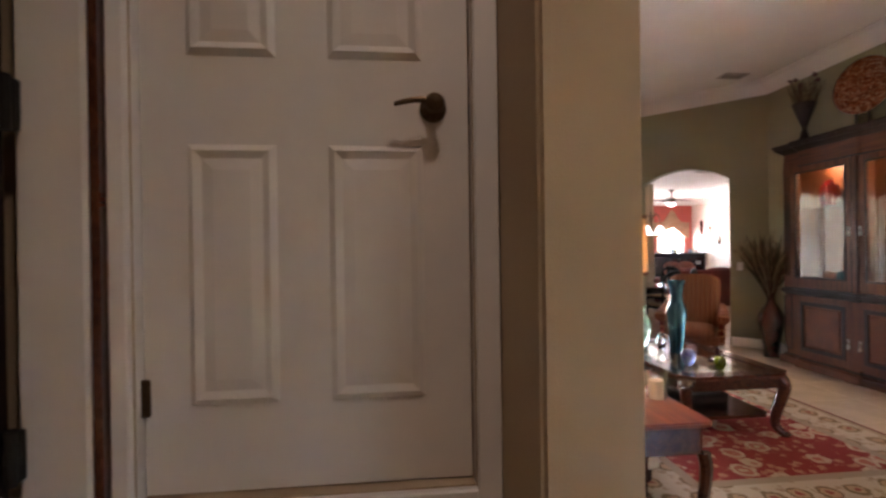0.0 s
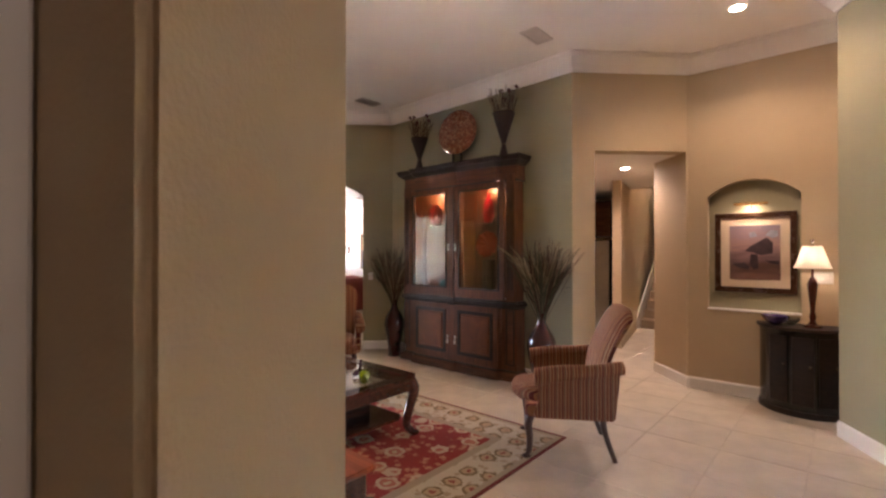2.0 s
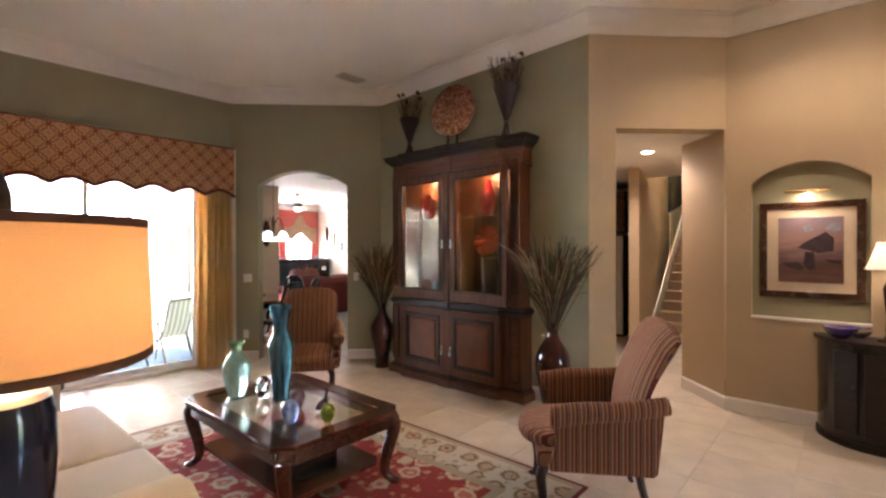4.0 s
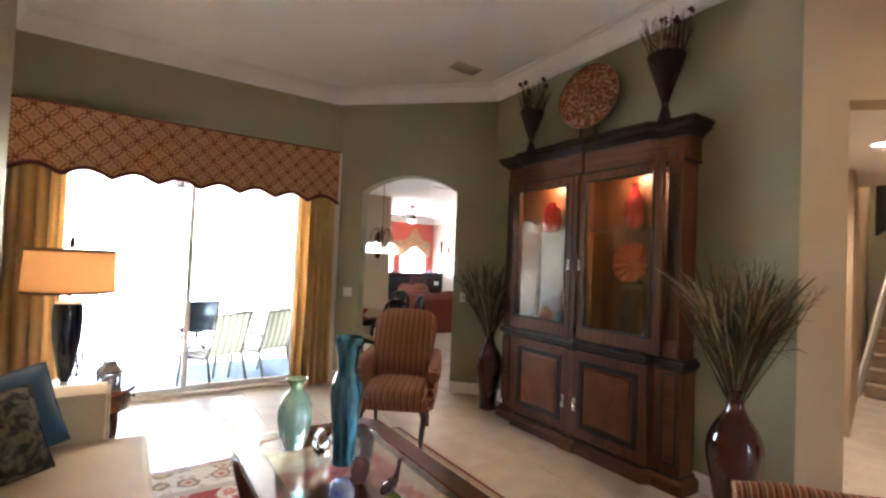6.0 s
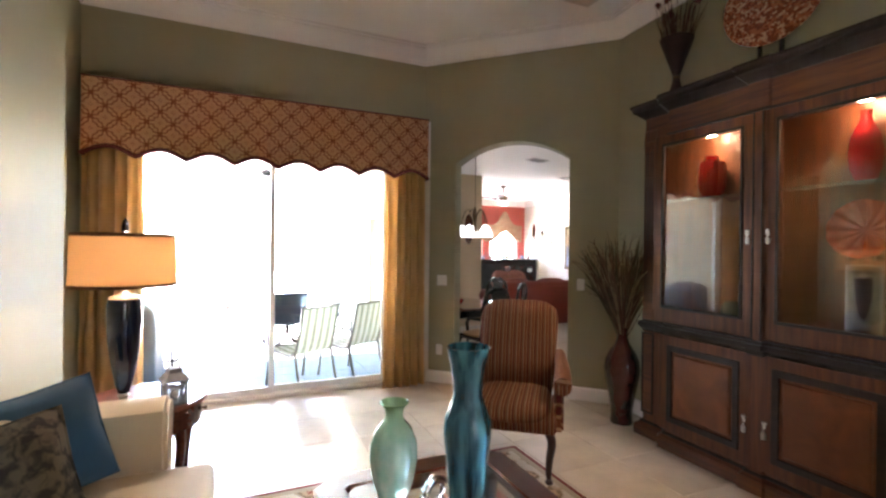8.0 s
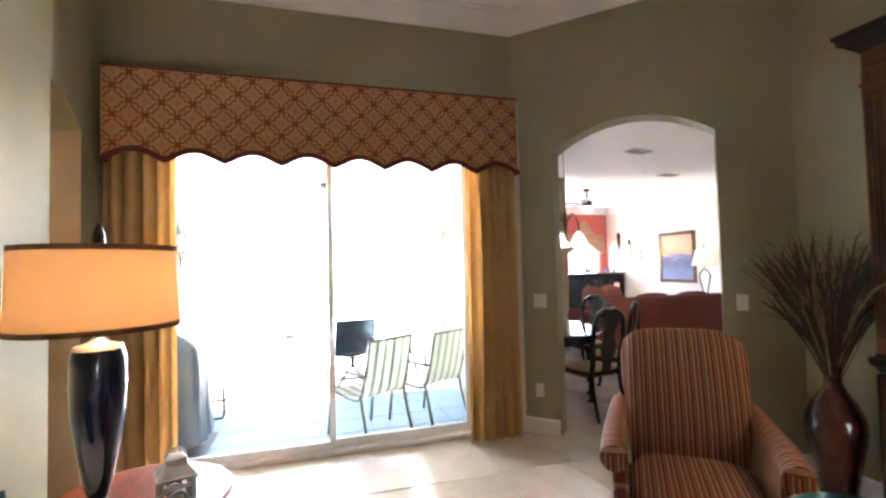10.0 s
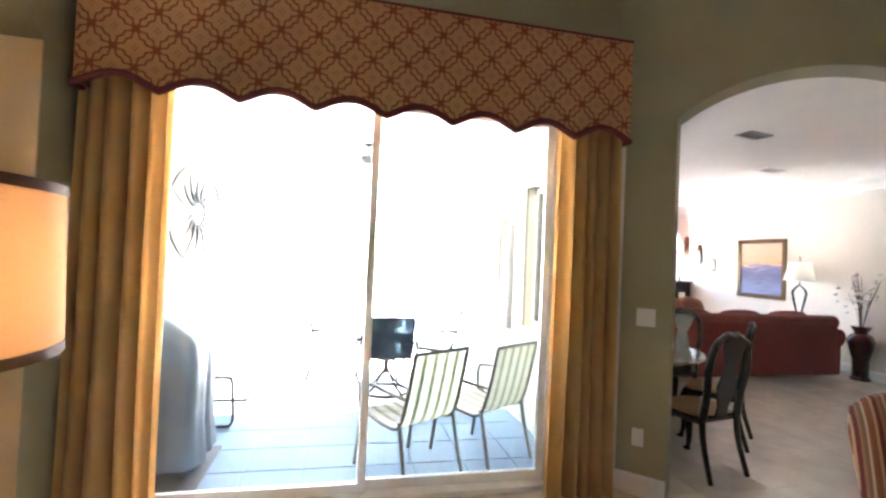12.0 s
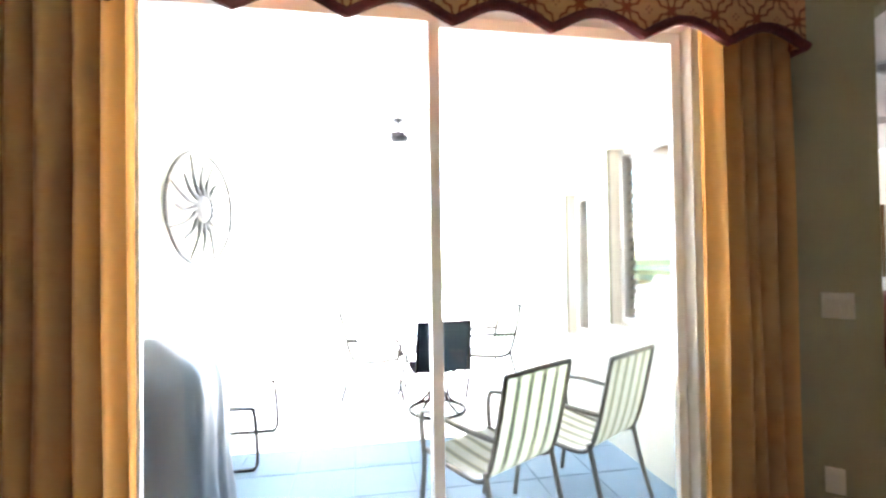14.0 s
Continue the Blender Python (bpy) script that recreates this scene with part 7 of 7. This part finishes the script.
for k, mat in enumerate((TWIG, CERS[0])):
    bm = bmesh.new()
    for i in range(16):
        a, tl_, L = rnd.uniform(0, 6.28), rnd.uniform(0.1, 0.5), rnd.uniform(0.4, 0.85)
        e = Vector((math.cos(a) * tl_ * L, math.sin(a) * tl_ * L, 0.78 + L))
        if k == 0:
            tube(bm, [(0, 0, 0.7), (e.x * 0.4, e.y * 0.4, 0.78 + L * 0.5), e], 0.005, 0.003, 5)
        else:
            for q in range(3):
                blob(bm, 0.035, 0.03, 0.02, Matrix.Translation(e - Vector((0, 0, 0.1 * q)) + Vector((rnd.uniform(-0.05, 0.05), rnd.uniform(-0.05, 0.05), 0))), 7, 5)
    part("stems" if k == 0 else "blossoms", bm, mat, t)


def ceiling_fan(x, y, zc, drop, bronze, label, r=0.62):
    t = thing("ceiling_fan", label, "ceiling fan", (x, y, zc))
    bm = bmesh.new()
    lathe(bm, [(0.0, 0.0), (0.07, 0.0), (0.06, -0.04), (0.015, -0.05), (0.015, -drop), (0.10, -drop - 0.02), (0.115, -drop - 0.08), (0.09, -drop - 0.13), (0.0, -drop - 0.14)], 24)
    part("motor_housing", bm, bronze, t, smooth=True)
    bm = bmesh.new()
    lathe(bm, [(0.09, -drop - 0.14), (0.11, -drop - 0.17), (0.09, -drop - 0.22), (0.0, -drop - 0.245)], 20)
    part("light_bowl", bm, SHG, t, "frosted glass bowl", True)
    for k in range(5):
        bm = bmesh.new()
        m = pose(0, 0, -drop - 0.06, 0, 0, 72 * k + 12)
        box(bm, 0.10, 0.2, -0.015, 0.015, -0.004, 0.004, m=m)
        box(bm, 0.18, r, -0.065, 0.065, -0.004, 0.004, 0.003, m=m @ pose(0, 0, 0, 10, 0, 0))
        part("blade", bm, DARKW, t)


ceiling_fan(7.72, 12.3, 3.05, 0.22, BRASS, "bronze ceiling fan with dark blades and a glass light")

# ---- patio ----
ceiling_fan(2.44, 11.2, 3.0, 0.14, material("grey_fan_metal", (0.10, 0.10, 0.11), 0.4, metal=0.7), "grey patio ceiling fan with a light bowl", 0.6)
COVER = material("grey_blue_grill_cover", (0.06, 0.085, 0.115), 0.5, var=0.15, scale=3, bump=0.3, bump_scale=12)
gr = thing("covered_grill", "barbecue grill under a grey-blue vinyl cover", "grill", (0.92, 8.72, -0.045))
bm = bmesh.new()
n = 96
rings = []
for z, sx, sy, fold in ((0.10, 0.35, 0.30, 0.04), (0.35, 0.33, 0.29, 0.034), (0.60, 0.328, 0.285, 0.026), (0.80, 0.325, 0.28, 0.018), (0.91, 0.305, 0.27, 0.014), (0.965, 0.27, 0.235, 0.010), (1.03, 0.16, 0.15, 0.006), (1.075, 0.03, 0.03, 0.0)):
    ring = []
    for i in range(n):
        a = 2 * math.pi * i / n
        ca, sa = math.cos(a), math.sin(a)
        p = 6.0
        q = (abs(ca) ** p + abs(sa) ** p) ** (-1 / p)
        f = 1 + fold * 1.6 * abs(math.sin(4 * a + 1.2 * z)) ** 0.6 + fold * 0.8 * math.sin(13 * a - 2 * z)
        ring.append(bm.verts.new((ca * q * sx * f, sa * q * sy * f, z)))
    rings.append(ring)
for a, b in zip(rings, rings[1:]):
    for i in range(n):
        j = (i + 1) % n
        bm.faces.new((a[i], a[j], b[j], b[i]))
bm.faces.new(rings[-1])
bm.faces.new(rings[0][::-1])
part("cover", bm, COVER, gr, smooth=True)
for x in (-0.25, 0.25):
    bm = bmesh.new()
    lathe(bm, [(0.05, -0.02), (0.05, 0.02)], 14, pose(x, 0.18, 0.05, 90, 0, 0))
    part("wheel", bm, BLACKM, gr, smooth=True)
    part("leg", boxes((x - 0.02, x + 0.02, -0.2, -0.16, 0, 0.12)), BLACKM, gr)
t = thing("grill_mat", "dark rubber mat under the grill", "mat", (0.93, 8.75, -0.044))
part("sheet", boxes((-0.40, 0.38, -0.42, 0.33, 0, 0.006), bevel=0.002), material("dark_rubber", (0.018, 0.019, 0.02), 0.7, var=0.15), t)
FRAMEM = material("taupe_aluminium", (0.13, 0.126, 0.11), 0.4, metal=0.5, var=0.1)
STRG = material("sling_cloth", (0.62, 0.66, 0.42), 0.8)
sg = STRG.node_tree
tc_ = sg.nodes.new("ShaderNodeTexCoord")
wv_ = sg.nodes.new("ShaderNodeTexWave")
wv_.bands_direction = "X"
wv_.inputs["Scale"].default_value = 3.2
cr2 = sg.nodes.new("ShaderNodeValToRGB")
cr2.color_ramp.interpolation = "CONSTANT"
cr2.color_ramp.elements[0].color = (0.52, 0.52, 0.45, 1)
cr2.color_ramp.elements[1].position, cr2.color_ramp.elements[1].color = 0.55, (0.41, 0.42, 0.29, 1)
k_ = cr2.color_ramp.elements.new(0.86)
k_.color = (0.22, 0.22, 0.18, 1)
sg.links.new(tc_.outputs["Object"], wv_.inputs["Vector"])
sg.links.new(wv_.outputs[0], cr2.inputs[0])
sg.links.new(cr2.outputs[0], sg.nodes["Principled BSDF"].inputs["Base Color"])


def patio_chair(place, turn, metal):
    t = thing("patio_chair", "metal patio chair with a green-striped sling seat", "patio chair", place, turn, "patio chairs")
    prof = curve_pts([(0, -0.25, 0.43), (0, 0.0, 0.40), (0, 0.19, 0.41), (0, 0.27, 0.55), (0, 0.36, 0.94)], 6)
    bm = bmesh.new()
    v0 = [(bm.verts.new((-0.235, p.y, p.z)), bm.verts.new((0.235, p.y, p.z))) for p in prof]
    for a, b in zip(v0, v0[1:]):
        bm.faces.new((a[0], a[1], b[1], b[0]))
    bmesh.ops.solidify(bm, geom=bm.faces[:], thickness=0.006)
    part("sling", bm, STRG, t, "green-striped sling")
    for s in (-1, 1):
        bm = bmesh.new()
        tube(bm, [(s * 0.245, p.y, p.z) for p in prof], 0.014)
        part("side_rail", bm, metal, t, smooth=True)
        bm = bmesh.new()
        tube(bm, curve_pts([(s * 0.255, -0.30, 0.0), (s * 0.255, -0.25, 0.35), (s * 0.265, -0.26, 0.60), (s * 0.27, -0.18, 0.655), (s * 0.27, 0.08, 0.64), (s * 0.25, 0.29, 0.63)], 6), 0.014)
        part("arm", bm, metal, t, smooth=True)
        bm = bmesh.new()
        tube(bm, curve_pts([(s * 0.25, 0.22, 0.46), (s * 0.25, 0.27, 0.25), (s * 0.26, 0.34, 0.0)], 5), 0.014)
        part("leg", bm, metal, t, smooth=True)
    bm = bmesh.new()
    tube(bm, [(-0.245, 0.36, 0.94), (0.245, 0.36, 0.94)], 0.014)
    part("top_rail", bm, metal, t, smooth=True)
    return t


pc = patio_chair((2.70, 8.50, -0.045), 210, FRAMEM)
copy_thing(pc, pose(3.33, 8.72, -0.045, 0, 0, 212))
BRONZE = matt(material("dark_bronze_frame", (0.022, 0.020, 0.018), 0.55, metal=0.2, var=0.2, scale=10))
pc2 = patio_chair((2.17, 11.15, -0.045), 82, BRONZE)
copy_thing(pc2, pose(3.36, 11.15, -0.045, 0, 0, -82))
pt = thing("patio_table", "round glass patio table on a slim metal frame", "patio table", (2.76, 11.25, -0.045))
bm = bmesh.new()
lathe(bm, [(0.0, 0.685), (0.49, 0.685), (0.495, 0.69), (0.49, 0.695), (0.0, 0.695)], 36, close=False)
part("tabletop", bm, GLASS, pt, "clear glass top", True)
bm = bmesh.new()
tube(bm, [(0.50 * math.cos(2 * math.pi * k / 36), 0.50 * math.sin(2 * math.pi * k / 36), 0.68) for k in range(37)], 0.013, seg=8)
part("rim", bm, BRONZE, pt, smooth=True)
for k in range(4):
    a = math.pi / 2 * k + 0.4
    c, q = math.cos(a), math.sin(a)
    bm = bmesh.new()
    tube(bm, curve_pts([(0.40 * c, 0.40 * q, 0.0), (0.30 * c, 0.30 * q, 0.34), (0.47 * c, 0.47 * q, 0.67)], 6), 0.013)
    part("leg", bm, BRONZE, pt, smooth=True)
# Cloth coloured dark for the shade on the backlit chair back.
BACKLIT = matt(material("shaded_sling_cloth", (0.040, 0.048, 0.055), 0.8, var=0.2, scale=6, bump=0.2, bump_scale=200))


def swivel_chair(place, turn):
    """A sling chair on a swivel ring base."""
    t = thing("swivel_patio_chair", "sling patio chair on a swivel ring base, coloured as backlit", "patio chair", place, turn)
    prof = curve_pts([(0, -0.25, 0.44), (0, 0.0, 0.40), (0, 0.19, 0.42), (0, 0.26, 0.56), (0, 0.33, 0.90)], 6)
    bm = bmesh.new()
    v0 = [(bm.verts.new((-0.235, p.y, p.z)), bm.verts.new((0.235, p.y, p.z))) for p in prof]
    for a, b in zip(v0, v0[1:]):
        bm.faces.new((a[0], a[1], b[1], b[0]))
    bmesh.ops.solidify(bm, geom=bm.faces[:], thickness=0.006)
    part("sling", bm, BACKLIT, t, "blue-grey sling darkened for its backlit shade")
    for q in (-1, 1):
        bm = bmesh.new()
        tube(bm, [(q * 0.245, p.y, p.z) for p in prof], 0.015)
        part("side_rail", bm, BRONZE, t, smooth=True)
        bm = bmesh.new()
        tube(bm, curve_pts([(q * 0.245, -0.20, 0.43), (q * 0.27, -0.24, 0.60), (q * 0.275, -0.12, 0.655), (q * 0.275, 0.10, 0.64), (q * 0.25, 0.28, 0.63)], 6), 0.014)
        part("arm", bm, BRONZE, t, smooth=True)
    bm = bmesh.new()
    tube(bm, [(-0.245, 0.33, 0.90), (0.245, 0.33, 0.90)], 0.014)
    part("top_rail", bm, BRONZE, t, smooth=True)
    bm = bmesh.new()
    tube(bm, [(0.27 * math.cos(2 * math.pi * k / 32), 0.27 * math.sin(2 * math.pi * k / 32), 0.015) for k in range(33)], 0.015, seg=8)
    part("base_ring", bm, BRONZE, t, smooth=True)
    for k in range(4):
        a = math.pi / 2 * k + 0.6
        c, q = math.cos(a), math.sin(a)
        bm = bmesh.new()
        tube(bm, curve_pts([(0.27 * c, 0.27 * q, 0.02), (0.16 * c, 0.16 * q, 0.10), (0.04 * c, 0.04 * q, 0.24)], 5), 0.012)
        part("spoke", bm, BRONZE, t, smooth=True)
    bm = bmesh.new()
    lathe(bm, [(0.035, 0.22), (0.035, 0.36), (0.12, 0.375), (0.12, 0.39), (0.0, 0.392)], 16)
    part("swivel_post", bm, BRONZE, t, smooth=True)


swivel_chair((2.73, 10.50, -0.045), 184)
lt = thing("patio_side_table", "low patio table on two bent-tube sled frames", "side table", (0.95, 9.85, -0.045))
for y in (-0.36, 0.40):
    bm = bmesh.new()
    tube(bm, curve_pts([(-0.33, y, 0.44), (0.25, y, 0.44), (0.31, y, 0.41), (0.325, y, 0.30), (0.335, y, 0.08), (0.31, y, 0.02), (0.25, y, 0.012), (-0.33, y, 0.012)], 5), 0.012)
    part("sled_frame", bm, BLACKM, lt, "black bent tube", True)
part("top", boxes((-0.33, 0.30, -0.40, 0.44, 0.453, 0.470), bevel=0.005), PLASTIC, lt, "white top")
structure("trench_drain", boxes((0.62, 3.9, 9.78, 9.80, -0.044, -0.0375)), BLACKM, "narrow dark drain slot across the patio", "drain")
SUNM = matt(material("dark_weathered_metal", (0.17, 0.17, 0.175), 0.6, metal=0.3, var=0.3, scale=14))
sa_ = thing("sun_wall_art", "round grey metal sun wall ornament", "wall art", (0.63, 10.42, 1.90), -13)
bm = bmesh.new()
tube(bm, [(0, 0.50 * math.cos(2 * math.pi * k / 40), 0.50 * math.sin(2 * math.pi * k / 40)) for k in range(41)], 0.016, seg=6)
part("ring", bm, SUNM, sa_, smooth=True)
bm = bmesh.new()
lathe(bm, [(0.0, 0.035), (0.09, 0.03), (0.13, 0.01), (0.13, 0.0)], 24, pose(0, 0, 0, 0, 90, 0))
part("sun_face", bm, SUNM, sa_, smooth=True)
for k in range(16):
    a = 2 * math.pi * k / 16
    c, s = math.cos(a), math.sin(a)
    bm = bmesh.new()
    tube(bm, curve_pts([(0.01, 0.12 * c, 0.12 * s), (0.012, 0.25 * c - 0.03 * s, 0.25 * s + 0.03 * c), (0.01, (0.48 if k % 2 else 0.38) * c, (0.48 if k % 2 else 0.38) * s)], 4), 0.026, 0.009, 6)
    part("ray", bm, SUNM, sa_, smooth=True)

# planting beyond the patio
LEAF = material("garden_leaves", (0.10, 0.16, 0.06), 0.7, var=0.4, scale=12)


def shrub(x, y, s, seed):
    rnd = random.Random(seed)
    t = thing("shrub", "green garden shrub at the edge of the deck", "shrub", (x, y, -0.06), 0, "garden shrubs")
    bm = bmesh.new()
    for k in range(5):
        a = rnd.uniform(0, 6.28)
        tube(bm, [(0, 0, 0), (math.cos(a) * 0.12 * s, math.sin(a) * 0.12 * s, 0.35 * s), (math.cos(a) * 0.3 * s, math.sin(a) * 0.3 * s, 0.75 * s)], 0.02, 0.008, 6)
    part("stems", bm, TWIG, t)
    bm = bmesh.new()
    for k in range(420):
        u = Vector((rnd.gauss(0, 1), rnd.gauss(0, 1), rnd.gauss(0, 1))).normalized() * rnd.uniform(0.45, 1.0)
        c = Vector((u.x * 0.55 * s, u.y * 0.5 * s, 0.62 * s + u.z * 0.42 * s * (1 + 0.3 * math.sin(3 * u.x))))
        m = Matrix.Translation(c) @ pose(0, 0, 0, rnd.uniform(0, 180), rnd.uniform(0, 180), rnd.uniform(0, 360))
        w, l = rnd.uniform(0.025, 0.045) * s, rnd.uniform(0.06, 0.10) * s
        q = [bm.verts.new(m @ Vector(p)) for p in ((-l, 0, 0), (0, w, 0.008), (l, 0, 0), (0, -w, 0.008))]
        bm.faces.new(q)
    part("foliage", bm, LEAF, t)


for k, (x, y, s) in enumerate(((-3.5, 21, 1.1), (-1.2, 22, 0.8), (0.8, 20.5, 0.9), (2.6, 21.5, 1.1), (4.2, 20.5, 0.9), (5.6, 22, 1.2), (7.5, 21, 1.0))):
    shrub(x, y, s, 50 + k)


# wall light in the passage behind the west arch
t = thing("wall_sconce", "small warm frosted wall sconce in the passage", "wall lamp", (-0.2, 5.002, 1.95), 180)
part("back_plate", boxes((-0.05, 0.05, -0.015, 0.0, -0.09, 0.07), bevel=0.004), BRASS, t)
bm = bmesh.new()
lathe(bm, [(0.03, -0.04), (0.05, 0.0), (0.075, 0.08), (0.09, 0.15), (0.086, 0.15), (0.03, -0.035)], 20, pose(0, -0.10, 0), False)
part("glass_shade", bm, SHW, t, "frosted cream glass", True)
bm = bmesh.new()
tube(bm, [(0, -0.012, -0.04), (0, -0.06, -0.06), (0, -0.10, -0.045)], 0.008)
part("arm", bm, BRASS, t, smooth=True)
lamp("POINT", "sconce_bulb", (-0.2, 5.102, 2.05), 3.0, WARM, radius=0.03)

# ---- floor tiles, last ----
TS, GAP = 0.565, 0.006
TX0, TY0 = 2.385, 7.24


def tile_mesh(name, mat, w, d, h):
    bm = bmesh.new()
    box(bm, -w / 2, w / 2, -d / 2, d / 2, -h, 0.0)
    bmesh.ops.bevel(bm, geom=[e for e in bm.edges if e.verts[0].co.z > -1e-6 and e.verts[1].co.z > -1e-6], offset=0.002, segments=1, affect="EDGES")
    me = bpy.data.meshes.new(name)
    bm.to_mesh(me)
    bm.free()
    me.materials.append(mat)
    return me


tile_me = tile_mesh("tile", TILE, TS - GAP, TS - GAP, 0.004)
rest = bmesh.new()
for i in range(-8, 27):
    for j in range(-18, 15):
        x, y = TX0 + (i + 0.5) * TS, TY0 + (j + 0.5) * TS
        near = -0.1 < x < 6.3 and 0.4 < y < 7.95 and x + y < 12.4
        inside = (-1.6 < x < 6.3 and -2.5 < y < 7.95) or (x > 5.2 and 2.0 < y < 15.2 and x < 10.4) or (4.1 < x <= 5.2 and 6.5 < y < 15.2)
        if not inside:
            continue
        if near:
            o = new("tile", tile_me)
            o.parent = floor
            o.location = (x, y, 0.0)
            o.rotation_euler = (0, 0, math.pi / 2 * ((i * 7 + j * 3) % 4))
        else:
            h = (TS - GAP) / 2
            v = [rest.verts.new((x + a * h, y + b * h, z)) for z in (0.0, -0.004) for a, b in ((-1, -1), (1, -1), (1, 1), (-1, 1))]
            rest.faces.new(v[:4])
            for k in range(4):
                q = (k + 1) % 4
                rest.faces.new((v[k], v[4 + k], v[4 + q], v[q]))
o = part("tile_field", rest, TILE, floor)
tagged(o, kind="stuff")
# patio pavers
paver = tile_mesh("paver", PATIO, 0.40 - 0.008, 0.40 - 0.008, 0.004)
for i in range(9):
    for j in range(4):
        o = new("paver", paver)
        o.parent = patio
        o.location = (0.56 + i * 0.4, 8.39 + j * 0.4, -0.0405)
